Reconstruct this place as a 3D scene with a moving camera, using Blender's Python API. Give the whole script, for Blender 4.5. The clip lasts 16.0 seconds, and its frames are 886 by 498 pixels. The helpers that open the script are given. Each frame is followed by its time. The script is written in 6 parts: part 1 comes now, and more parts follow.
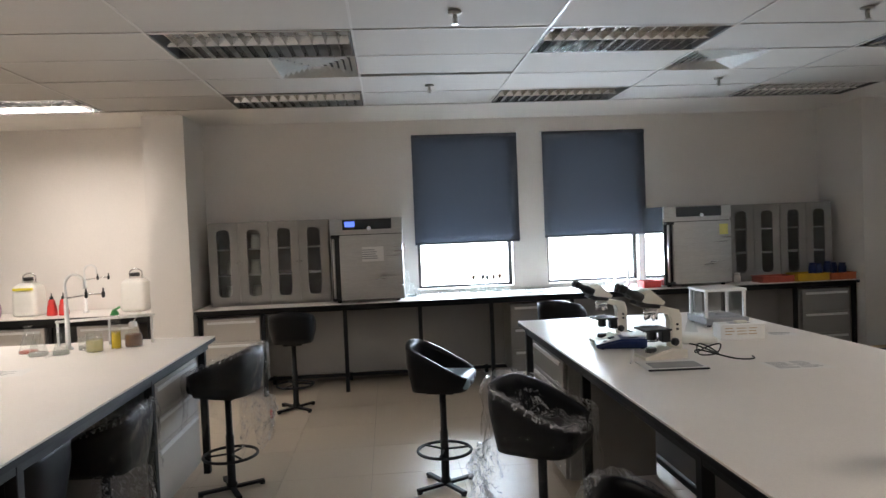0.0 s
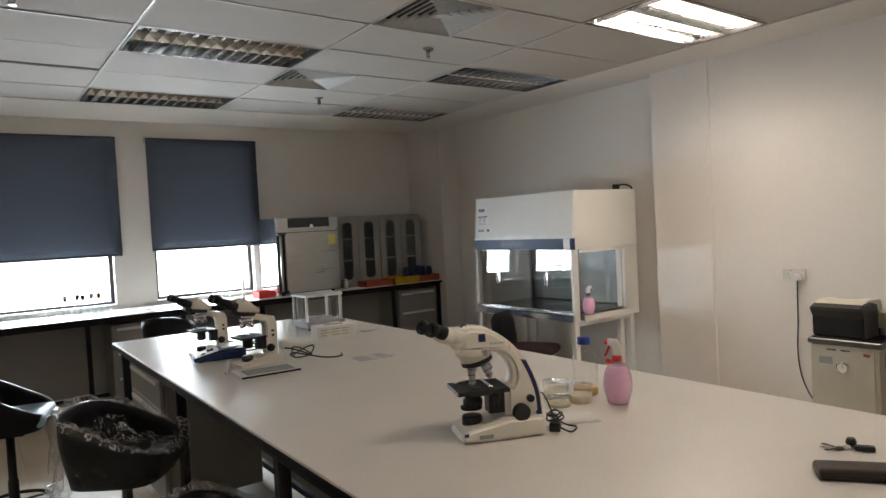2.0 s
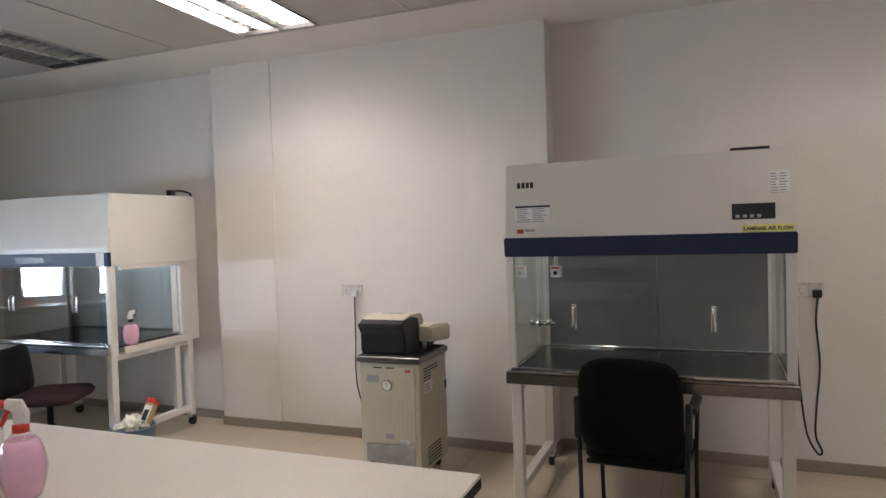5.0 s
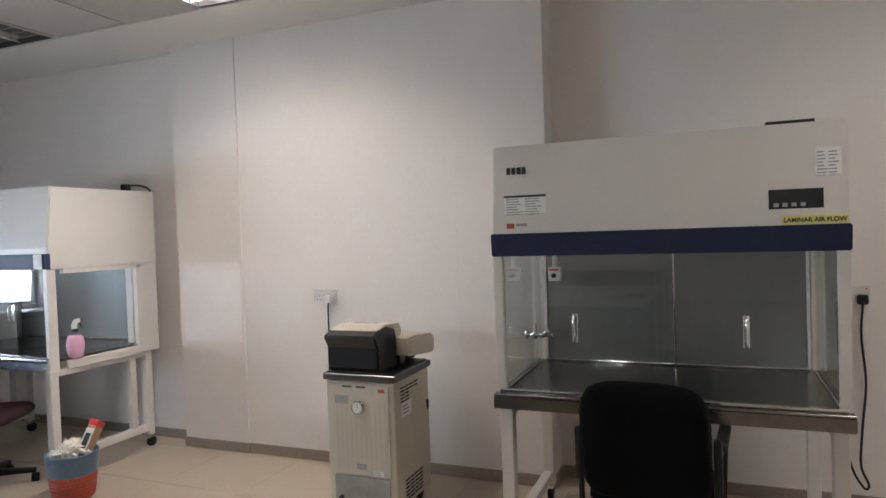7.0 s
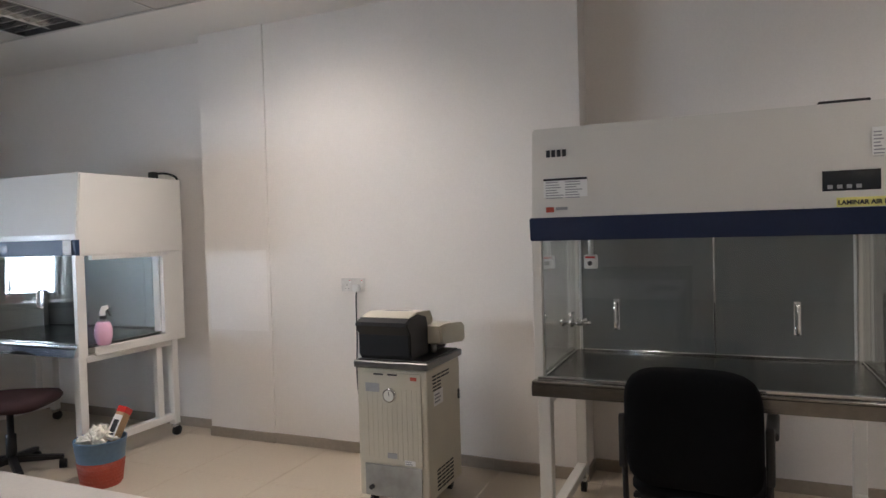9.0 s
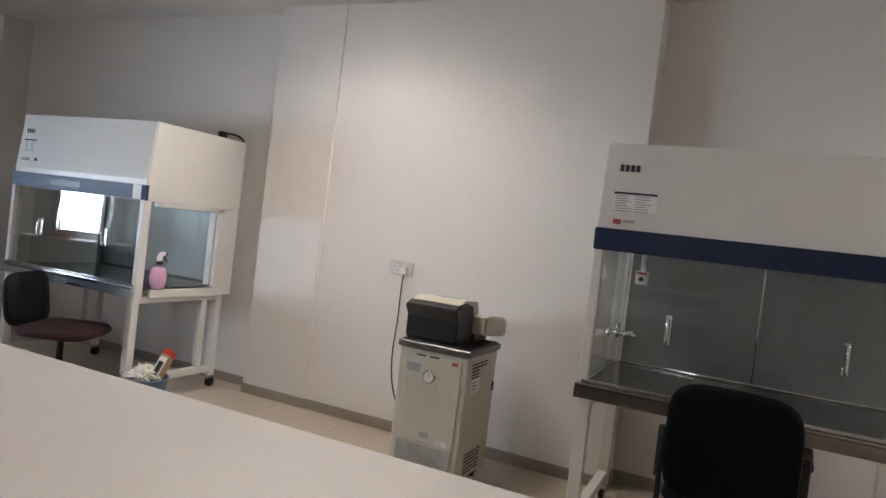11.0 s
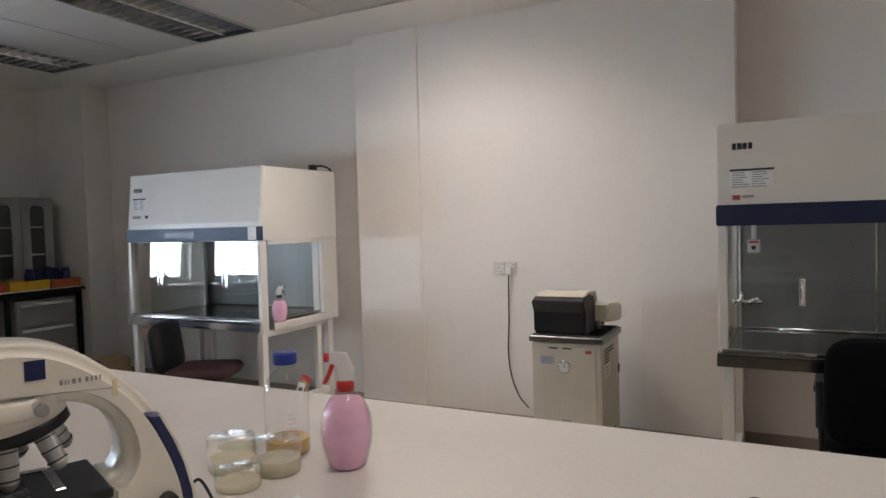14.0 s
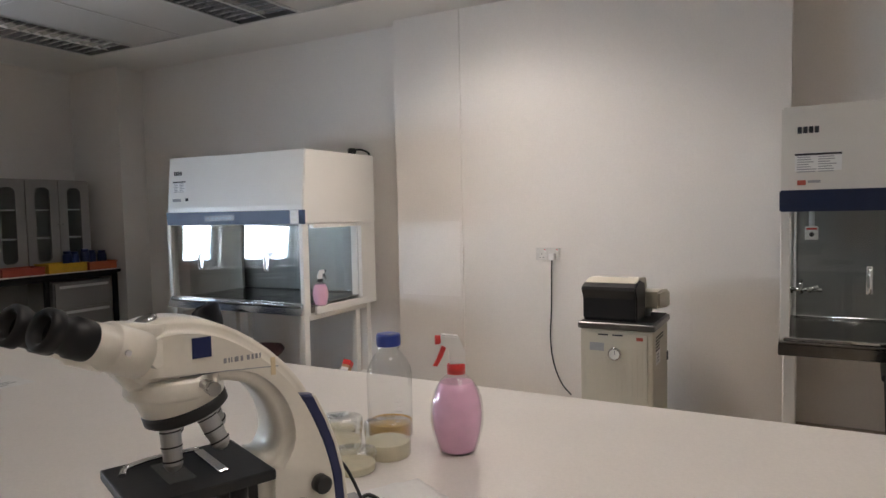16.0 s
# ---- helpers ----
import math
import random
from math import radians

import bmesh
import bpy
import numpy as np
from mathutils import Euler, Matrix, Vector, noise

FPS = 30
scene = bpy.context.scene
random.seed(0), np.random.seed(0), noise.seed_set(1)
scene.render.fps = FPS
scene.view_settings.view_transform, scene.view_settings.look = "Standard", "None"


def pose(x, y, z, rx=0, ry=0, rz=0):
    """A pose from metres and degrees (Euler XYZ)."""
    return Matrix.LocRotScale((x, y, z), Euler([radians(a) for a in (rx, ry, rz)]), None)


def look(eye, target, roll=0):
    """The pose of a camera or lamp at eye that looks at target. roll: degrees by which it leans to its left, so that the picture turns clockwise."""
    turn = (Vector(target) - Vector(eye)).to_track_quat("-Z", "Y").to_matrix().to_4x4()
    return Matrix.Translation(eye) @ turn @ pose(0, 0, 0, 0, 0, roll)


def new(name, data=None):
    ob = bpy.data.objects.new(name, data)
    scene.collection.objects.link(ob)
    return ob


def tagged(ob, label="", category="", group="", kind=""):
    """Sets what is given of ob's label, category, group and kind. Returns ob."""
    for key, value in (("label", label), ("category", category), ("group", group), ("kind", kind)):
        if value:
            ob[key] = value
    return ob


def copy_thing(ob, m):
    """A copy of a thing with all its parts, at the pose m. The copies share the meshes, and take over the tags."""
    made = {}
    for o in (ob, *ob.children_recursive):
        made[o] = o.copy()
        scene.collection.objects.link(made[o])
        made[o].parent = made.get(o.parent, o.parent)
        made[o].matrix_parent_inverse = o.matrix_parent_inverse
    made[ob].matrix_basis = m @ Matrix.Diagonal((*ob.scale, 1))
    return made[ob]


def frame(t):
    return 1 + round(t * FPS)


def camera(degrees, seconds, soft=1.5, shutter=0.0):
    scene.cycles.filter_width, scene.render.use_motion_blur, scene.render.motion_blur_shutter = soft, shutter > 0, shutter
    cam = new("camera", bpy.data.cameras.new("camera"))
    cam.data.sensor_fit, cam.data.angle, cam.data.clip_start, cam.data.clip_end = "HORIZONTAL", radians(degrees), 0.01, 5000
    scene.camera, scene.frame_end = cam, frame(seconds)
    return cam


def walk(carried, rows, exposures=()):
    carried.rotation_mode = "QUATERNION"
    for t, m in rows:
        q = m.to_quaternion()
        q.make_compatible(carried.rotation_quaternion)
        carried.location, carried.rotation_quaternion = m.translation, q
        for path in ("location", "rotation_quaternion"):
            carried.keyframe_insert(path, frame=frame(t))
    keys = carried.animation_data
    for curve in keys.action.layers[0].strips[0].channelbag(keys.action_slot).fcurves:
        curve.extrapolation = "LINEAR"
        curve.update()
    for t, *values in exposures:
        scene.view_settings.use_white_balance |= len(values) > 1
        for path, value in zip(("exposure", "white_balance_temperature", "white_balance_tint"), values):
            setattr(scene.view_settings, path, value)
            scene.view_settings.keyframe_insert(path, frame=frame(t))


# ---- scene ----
cam = camera(67.7, 16.0)
PATH = [
    (0, (0.175, 0.021, 1.639), (0.339, 2.013, 1.578), -2.3),
    (0.5, (0.202, 0.046, 1.651), (0.631, 1.999, 1.603), -2.2),
    (1, (0.226, 0.038, 1.646), (0.914, 1.916, 1.591), -2.4),
    (1.5, (0.255, -0.005, 1.636), (1.196, 1.759, 1.59), -2.5),
    (2, (0.343, -0.07, 1.611), (1.514, 1.55, 1.538), -3.0),
    (2.5, (0.477, -0.125, 1.588), (1.676, 1.475, 1.523), -2.7),
    (3, (0.677, -0.153, 1.578), (1.867, 1.452, 1.493), -2.8),
    (3.5, (0.856, -0.165, 1.569), (2.039, 1.445, 1.481), -2.1),
    (4, (0.982, -0.141, 1.559), (2.271, 1.387, 1.482), -1.4),
    (4.5, (1.056, -0.046, 1.557), (2.695, 1.097, 1.496), -1.0),
    (5, (1.16, -0.005, 1.537), (3.017, 0.736, 1.472), -1.8),
    (5.2, (1.214, 0.005, 1.526), (3.072, 0.741, 1.46), -1.7),
    (7.3, (1.81, 0.084, 1.482), (3.659, 0.845, 1.432), -1.9),
    (7.5, (1.841, 0.08, 1.476), (3.688, 0.845, 1.432), -1.6),
    (8, (1.819, 0.101, 1.487), (3.664, 0.874, 1.448), -1.4),
    (8.5, (1.745, 0.154, 1.48), (3.585, 0.938, 1.438), -1.2),
    (9, (1.746, 0.199, 1.424), (3.581, 0.993, 1.371), -1.6),
    (9.2, (1.747, 0.217, 1.403), (3.578, 1.017, 1.339), -1.5),
    (11.3, (1.475, 0.36, 1.375), (3.283, 1.213, 1.331), 8.3),
    (11.5, (1.417, 0.371, 1.385), (3.223, 1.23, 1.347), 8.9),
    (12, (1.267, 0.387, 1.407), (3.065, 1.262, 1.371), 8.0),
    (12.5, (1.174, 0.377, 1.444), (2.962, 1.271, 1.378), 0.4),
    (13, (1.132, 0.492, 1.437), (2.915, 1.391, 1.335), -0.5),
    (13.5, (1.131, 0.649, 1.434), (2.91, 1.561, 1.362), -1.1),
    (14, (1.133, 0.699, 1.422), (2.909, 1.615, 1.344), -1.6),
    (14.5, (1.062, 0.745, 1.441), (2.832, 1.677, 1.408), -0.3),
    (15, (0.946, 0.768, 1.464), (2.71, 1.71, 1.434), 0.3),
    (15.5, (0.979, 0.771, 1.45), (2.736, 1.723, 1.374), -1.9),
    (16, (1.075, 0.889, 1.412), (2.829, 1.843, 1.295), -1.2),
]
walk(cam, [(t, look(eye, target, roll)) for t, eye, target, roll in PATH], exposures=[(0.0, 0.06, 6500, 10), (1.0, 0.05, 6810, 10), (1.5, -0.26, 7035, 10), (2.0, -0.24, 7090, 10), (3.5, -0.32, 6960, 10), (4.2, -0.12, 6717, 12), (5.0, -0.03, 6530, 12), (7.5, -0.02, 6330, 12), (9.0, -0.15, 6344, 12), (11.5, -0.08, 6368, 12), (13.0, -0.18, 6472, 12), (14.5, -0.16, 6486, 12), (15.5, -0.20, 6515, 12), (16.0, -0.16, 6520, 12)])

# ---- light ----
world = bpy.data.worlds.new("sky")
scene.world = world
world.use_nodes = True
wn = world.node_tree.nodes
sky = wn.new("ShaderNodeTexSky")
sky.sky_type, sky.sun_disc = "NISHITA", False
sky.sun_elevation, sky.sun_rotation = radians(50), radians(209)
wn["Background"].inputs[1].default_value = 0.12
world.node_tree.links.new(sky.outputs[0], wn["Background"].inputs[0])
sun = new("sun", bpy.data.lights.new("sun", "SUN"))
sun.data.energy, sun.data.angle, sun.data.color = 1.2, radians(12), (1, 0.96, 0.9)
sun.matrix_world = look((0, 0, 30), (10, 18, 0))

YB, XR, XL, YS, ZC = 7.46, 5.428, -5.4, -2.6, 2.865


def area_lamp(name, m, sx, sy, watts, colour):
    data = bpy.data.lights.new(name, "AREA")
    data.shape, data.size, data.size_y, data.energy, data.color = "RECTANGLE", sx, sy, watts, colour
    ob = new(name, data)
    ob.matrix_world = m
    return ob


DAY = (0.68, 0.82, 1.0)
WIN = [(0.50, 1.585), (1.985, 3.065)]
for xa, xb in WIN:
    area_lamp("window_daylight", look(((xa + xb) / 2, YB + 0.21, 1.22), ((xa + xb) / 2, YB - 1, 1.12)), xb - xa, 0.5, 84, DAY)
TUBE = (1.0, 0.90, 0.825)
GX, GY, MX, MY = 1.23, 4.10, 1.222, 0.611
# Last two entries are unseen fittings, added as fill for bench and hood.
LIT = [(3.674, 2.267), (-3.658, 5.933), (-3.658, 4.10), (-3.658, 2.267), (-3.658, 0.434), (3.674, -1.399), (1.23, 0.434)]
for lx, ly in LIT:
    watts = 46 if lx < 0 else 15 if lx < 2 else 52 if ly > 0 else 29
    area_lamp("tube_or_fill_light", look((lx + MX / 2, ly + MY / 2, ZC + 0.075), (lx + MX / 2, ly + MY / 2 + 0.0001, 0)), 1.12, 0.50, watts, TUBE)


# ---- materials ----
def mat(name, base, rough=0.5, metal=0.0, grain=30.0, amount=0.06, bump=0.02, stain=2.0, stain_amount=0.05, spec=0.5, coat=0.0, stretch=(1, 1, 1), world_space=False, wear=0.08):
    """A procedural surface: base colour varied by fine grain and broad stains, with fine relief."""
    m = bpy.data.materials.new(name)
    m.use_nodes = True
    n, l = m.node_tree.nodes, m.node_tree.links
    p = n["Principled BSDF"]
    tc = n.new("ShaderNodeTexCoord")
    mp = n.new("ShaderNodeMapping")
    mp.inputs["Scale"].default_value = stretch
    l.new(tc.outputs["Object"], mp.inputs[0])
    vec = mp.outputs[0]
    if world_space:
        geo = n.new("ShaderNodeNewGeometry")
        l.new(geo.outputs["Position"], mp.inputs[0])
    a, b = n.new("ShaderNodeTexNoise"), n.new("ShaderNodeTexNoise")
    a.inputs["Scale"].default_value, a.inputs["Detail"].default_value = grain, 4
    b.inputs["Scale"].default_value, b.inputs["Detail"].default_value = stain, 5
    l.new(vec, a.inputs["Vector"]), l.new(vec, b.inputs["Vector"])
    mul = []
    for tex, k in ((a, amount), (b, stain_amount)):
        r = n.new("ShaderNodeMapRange")
        r.inputs["From Min"].default_value, r.inputs["From Max"].default_value = 0.3, 0.7
        r.inputs["To Min"].default_value, r.inputs["To Max"].default_value = 1 - k, 1 + k
        l.new(tex.outputs["Fac"], r.inputs["Value"])
        mul.append(r)
    x = n.new("ShaderNodeMath")
    x.operation = "MULTIPLY"
    l.new(mul[0].outputs[0], x.inputs[0]), l.new(mul[1].outputs[0], x.inputs[1])
    c = n.new("ShaderNodeVectorMath")
    c.operation = "SCALE"
    c.inputs[0].default_value = base[:3]
    l.new(x.outputs[0], c.inputs["Scale"])
    l.new(c.outputs[0], p.inputs["Base Color"])
    p.inputs["Roughness"].default_value, p.inputs["Metallic"].default_value = rough, metal
    p.inputs["Specular IOR Level"].default_value, p.inputs["Coat Weight"].default_value = spec, coat
    rr = n.new("ShaderNodeMapRange")
    rr.inputs["To Min"].default_value, rr.inputs["To Max"].default_value = max(0.02, rough - wear), min(1, rough + wear)
    l.new(b.outputs["Fac"], rr.inputs["Value"]), l.new(rr.outputs[0], p.inputs["Roughness"])
    if bump:
        bp = n.new("ShaderNodeBump")
        bp.inputs["Strength"].default_value, bp.inputs["Distance"].default_value = min(1, bump * 10), 0.002
        l.new(a.outputs["Fac"], bp.inputs["Height"]), l.new(bp.outputs[0], p.inputs["Normal"])
    return m


def clear(name, colour=(1, 1, 1), rough=0.0, ior=1.45, thin=True, tint=0.0):
    """Clear glass or film: a see-through sheet with a real gloss on it."""
    m = bpy.data.materials.new(name)
    m.use_nodes = True
    n, l = m.node_tree.nodes, m.node_tree.links
    p = n["Principled BSDF"]
    p.inputs["Base Color"].default_value = (*colour, 1)
    p.inputs["Roughness"].default_value, p.inputs["IOR"].default_value, p.inputs["Transmission Weight"].default_value = rough, ior, 1
    if thin:
        t, g, mx, f = n.new("ShaderNodeBsdfTransparent"), n.new("ShaderNodeBsdfGlossy"), n.new("ShaderNodeMixShader"), n.new("ShaderNodeLayerWeight")
        t.inputs[0].default_value = (*colour, 1)
        g.inputs["Roughness"].default_value = max(rough, 0.01)
        f.inputs[0].default_value = 0.5
        pw, ad = n.new("ShaderNodeMath"), n.new("ShaderNodeMath")
        pw.operation, ad.operation = "POWER", "MULTIPLY_ADD"
        pw.inputs[1].default_value = 3.5
        low = ((ior - 1) / (ior + 1)) ** 2
        ad.inputs[1].default_value, ad.inputs[2].default_value = 0.85 - low, low
        l.new(f.outputs["Facing"], pw.inputs[0]), l.new(pw.outputs[0], ad.inputs[0])
        l.new(ad.outputs[0], mx.inputs[0]), l.new(t.outputs[0], mx.inputs[1]), l.new(g.outputs[0], mx.inputs[2])
        if tint:
            d, mx2, nz = n.new("ShaderNodeBsdfDiffuse"), n.new("ShaderNodeMixShader"), n.new("ShaderNodeTexNoise")
            d.inputs[0].default_value = (*[0.85 * c for c in colour], 1)
            nz.inputs["Scale"].default_value = 14
            mr = n.new("ShaderNodeMapRange")
            mr.inputs["To Min"].default_value, mr.inputs["To Max"].default_value = 0.0, 2 * tint
            l.new(nz.outputs["Fac"], mr.inputs[0]), l.new(mr.outputs[0], mx2.inputs[0])
            l.new(mx.outputs[0], mx2.inputs[1]), l.new(d.outputs[0], mx2.inputs[2])
            l.new(mx2.outputs[0], n["Material Output"].inputs[0])
        else:
            l.new(mx.outputs[0], n["Material Output"].inputs[0])
    return m


def glow(name, colour, strength):
    m = bpy.data.materials.new(name)
    m.use_nodes = True
    p = m.node_tree.nodes["Principled BSDF"]
    p.inputs["Base Color"].default_value = (*colour, 1)
    p.inputs["Emission Color"].default_value, p.inputs["Emission Strength"].default_value = (*colour, 1), strength
    return m


WALL = mat("painted_plaster", (0.77, 0.735, 0.695), 0.62, grain=90, amount=0.02, bump=0.03, stain=0.7, stain_amount=0.05, world_space=True)
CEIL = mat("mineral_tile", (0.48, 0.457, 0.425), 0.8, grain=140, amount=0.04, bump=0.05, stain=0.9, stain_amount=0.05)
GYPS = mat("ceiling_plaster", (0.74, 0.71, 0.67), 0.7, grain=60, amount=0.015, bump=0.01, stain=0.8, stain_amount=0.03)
TEE = mat("tee_bar", (0.52, 0.50, 0.47), 0.4, grain=20, amount=0.02, bump=0)
TILE = mat("floor_tile", (0.50, 0.425, 0.33), 0.33, spec=0.4, grain=60, amount=0.03, bump=0.003, stain=1.1, stain_amount=0.03, world_space=True, wear=0.02)
GROUT = mat("grout", (0.30, 0.26, 0.21), 0.8)
SKIRT = mat("grey_skirting", (0.31, 0.265, 0.215), 0.45, grain=40, amount=0.06)
TOP = mat("pale_laminate", (0.76, 0.72, 0.675), 0.33, grain=160, amount=0.03, bump=0.004, stain=3, stain_amount=0.03)
EDGE = mat("black_edge", (0.006, 0.006, 0.007), 0.55, spec=0.28, grain=60, amount=0.1)
BLKSTEEL = mat("black_steel", (0.010, 0.010, 0.011), 0.5, spec=0.3, grain=70, amount=0.1, bump=0.01)
DGREY = mat("dark_grey_laminate", (0.17, 0.165, 0.16), 0.4, grain=90, amount=0.04, bump=0.006)
GREY = mat("grey_laminate", (0.30, 0.288, 0.268), 0.45, grain=90, amount=0.03, bump=0.006, stain=2, stain_amount=0.05)
CREAMP = mat("drawer_front", (0.52, 0.485, 0.44), 0.4, grain=90, amount=0.03, bump=0.006)
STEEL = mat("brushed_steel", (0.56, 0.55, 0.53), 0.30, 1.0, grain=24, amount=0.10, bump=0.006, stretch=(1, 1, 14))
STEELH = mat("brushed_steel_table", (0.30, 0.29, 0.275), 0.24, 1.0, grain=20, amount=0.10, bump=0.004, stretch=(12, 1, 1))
RIM = mat("dull_stainless", (0.20, 0.195, 0.185), 0.38, 1.0, grain=20, amount=0.1, bump=0.004, stretch=(10, 1, 1))
MIRROR = mat("polished_steel", (0.70, 0.71, 0.72), 0.05, 1.0, grain=12, amount=0.03, bump=0)
CHROME = mat("chrome", (0.75, 0.75, 0.76), 0.10, 1.0, grain=20, amount=0.02, bump=0)
HOODW = mat("cream_powder_coat", (0.66, 0.635, 0.585), 0.38, grain=200, amount=0.02, bump=0.01, stain=2, stain_amount=0.03)
HOODA = mat("white_powder_coat", (0.76, 0.745, 0.71), 0.36, grain=200, amount=0.02, bump=0.01, stain=2, stain_amount=0.03)
NAVY = mat("navy_panel", (0.010, 0.020, 0.060), 0.35, grain=80, amount=0.06, bump=0.004)
NAVYL = mat("blue_panel", (0.014, 0.038, 0.10), 0.5, grain=80, amount=0.06, bump=0.004)
BACKP = mat("hood_back_steel", (0.24, 0.245, 0.235), 0.36, 0.25, grain=18, amount=0.06, bump=0.004, stretch=(1, 8, 1))
BLIND = mat("blue_grey_blind", (0.058, 0.064, 0.078), 0.75, grain=320, amount=0.08, bump=0.03, stain=1.5, stain_amount=0.05)
bn_, bl_ = BLIND.node_tree.nodes, BLIND.node_tree.links
weave, through_cloth = bn_.new("ShaderNodeMixShader"), bn_.new("ShaderNodeBsdfTranslucent")
weave.inputs[0].default_value = 0.022
through_cloth.inputs[0].default_value = (0.10, 0.135, 0.19, 1)
bl_.new(bn_["Principled BSDF"].outputs[0], weave.inputs[1]), bl_.new(through_cloth.outputs[0], weave.inputs[2])
bl_.new(weave.outputs[0], bn_["Material Output"].inputs[0])
DARKF = mat("dark_frame", (0.035, 0.032, 0.032), 0.45)
VINYL = mat("black_vinyl", (0.006, 0.006, 0.0075), 0.48, grain=220, amount=0.12, bump=0.03, spec=0.28)
CLOTH = mat("black_cloth", (0.006, 0.006, 0.0065), 0.95, grain=400, amount=0.2, bump=0.06, spec=0.08)
MAROON = mat("maroon_cloth", (0.035, 0.012, 0.014), 0.85, grain=400, amount=0.2, bump=0.05)
# Blue of this seat cover is the window's reflection, put into the base colour.
SEATSHEEN = mat("window_sheen_cover", (0.36, 0.50, 0.60), 0.35, grain=90, amount=0.06)
BLKPL = mat("black_plastic", (0.010, 0.010, 0.011), 0.42, grain=120, amount=0.08, bump=0.008)
RUBBER = mat("rubber", (0.006, 0.006, 0.0065), 0.5, spec=0.4)
BEIGE = mat("beige_enamel", (0.56, 0.52, 0.42), 0.4, grain=120, amount=0.02, bump=0.006, stain=3, stain_amount=0.05)
CREAM = mat("cream_enamel", (0.83, 0.785, 0.69), 0.30, grain=150, amount=0.015, bump=0.004, coat=0.2)
BLUEST = mat("dark_blue_strip", (0.015, 0.022, 0.095), 0.35)
WHITEP = mat("white_plastic", (0.78, 0.775, 0.76), 0.35, grain=60, amount=0.015, bump=0)
PAPER = mat("paper", (0.80, 0.79, 0.77), 0.8, grain=60, amount=0.03, bump=0.01)
INK = mat("print", (0.03, 0.03, 0.035), 0.7, bump=0)
GREYINK = mat("grey_print", (0.33, 0.33, 0.34), 0.7, bump=0)
RED = mat("red_plastic", (0.62, 0.035, 0.03), 0.35)
REDM = mat("faded_red_plastic", (0.42, 0.075, 0.045), 0.45, grain=50, amount=0.06)
ORANGE = mat("orange_plastic", (0.45, 0.10, 0.03), 0.45)
YELLOW = mat("yellow_plastic", (0.62, 0.36, 0.02), 0.45)
PALEYEL = mat("pale_yellow_tape", (0.80, 0.74, 0.24), 0.5)
SOCK = mat("aged_socket_plastic", (0.67, 0.655, 0.625), 0.4, bump=0)
YLABEL = mat("yellow_label", (0.78, 0.66, 0.06), 0.6)
BLUEP = mat("blue_plastic", (0.007, 0.020, 0.10), 0.35)
BLUEC = mat("royal_blue_cap", (0.015, 0.04, 0.26), 0.35)
BLUEG = mat("bin_blue", (0.12, 0.20, 0.30), 0.45, grain=40, amount=0.06)
PINK = mat("pink_liquid_plastic", (1.0, 0.64, 0.83), 0.12, grain=30, amount=0.05, bump=0)
PINK.node_tree.nodes["Principled BSDF"].inputs["Transmission Weight"].default_value = 0.12
AGAR = mat("agar", (0.96, 0.87, 0.64), 0.25, grain=30, amount=0.1, bump=0)
AGAR.node_tree.nodes["Principled BSDF"].inputs["Transmission Weight"].default_value = 0.30
TAPE = mat("yellowed_tape", (0.74, 0.62, 0.40), 0.45, grain=60, amount=0.1)
AMBER = mat("amber_broth", (0.62, 0.36, 0.07), 0.2)
OIL = mat("yellow_oil", (0.92, 0.68, 0.03), 0.1, bump=0)
OIL.node_tree.nodes["Principled BSDF"].inputs["Transmission Weight"].default_value = 0.45
BROTH = mat("pale_yellow_broth", (0.95, 0.86, 0.42), 0.1, bump=0)
BROTH.node_tree.nodes["Principled BSDF"].inputs["Transmission Weight"].default_value = 0.6
WATERY = mat("cloudy_water", (0.93, 0.94, 0.92), 0.08, bump=0)
WATERY.node_tree.nodes["Principled BSDF"].inputs["Transmission Weight"].default_value = 0.75
BROWN = mat("brown_powder", (0.20, 0.11, 0.07), 0.8, grain=200, amount=0.3)
LEATHER = mat("brown_leather", (0.030, 0.018, 0.014), 0.42, grain=260, amount=0.2, bump=0.04)
GREEN = mat("green_plastic", (0.05, 0.32, 0.08), 0.4)
KRAFT = mat("cardboard", (0.50, 0.34, 0.19), 0.8, grain=80, amount=0.08)
GLOVE = mat("latex", (0.82, 0.78, 0.68), 0.5, grain=50, amount=0.06)
TANK = mat("smoky_clear_plastic", (0.34, 0.335, 0.31), 0.18, amount=0.05, bump=0, stain=9, stain_amount=0.2)
TRANSL = mat("cloudy_plastic", (0.74, 0.73, 0.68), 0.3, amount=0.02, bump=0, stain_amount=0.03)
DARKGL = mat("smoked_glass", (0.03, 0.032, 0.035), 0.08, spec=0.6, bump=0)
REFL = mat("aluminium_reflector", (0.80, 0.80, 0.79), 0.16, 1.0, grain=10, amount=0.02, bump=0)
LOUV = mat("louvre_metal", (0.50, 0.50, 0.50), 0.12, 1.0, grain=10, amount=0.02, bump=0)
PATCH = mat("pale_plaster", (0.82, 0.79, 0.755), 0.6, grain=90, amount=0.02, bump=0.03, stain=2, stain_amount=0.04)
VENT = mat("vent_white", (0.70, 0.69, 0.66), 0.45, bump=0)
DARKV = mat("duct_dark", (0.03, 0.03, 0.03), 0.8)
OBJV = mat("objective_steel", (0.52, 0.52, 0.51), 0.28, 1.0, grain=40, amount=0.05, bump=0)
BRASS = mat("sprinkler_metal", (0.35, 0.33, 0.30), 0.3, 1.0)
GLASS = clear("glass", (0.97, 0.985, 0.98))
HGLASS = clear("hood_glass", (0.93, 0.95, 0.945), ior=1.6)
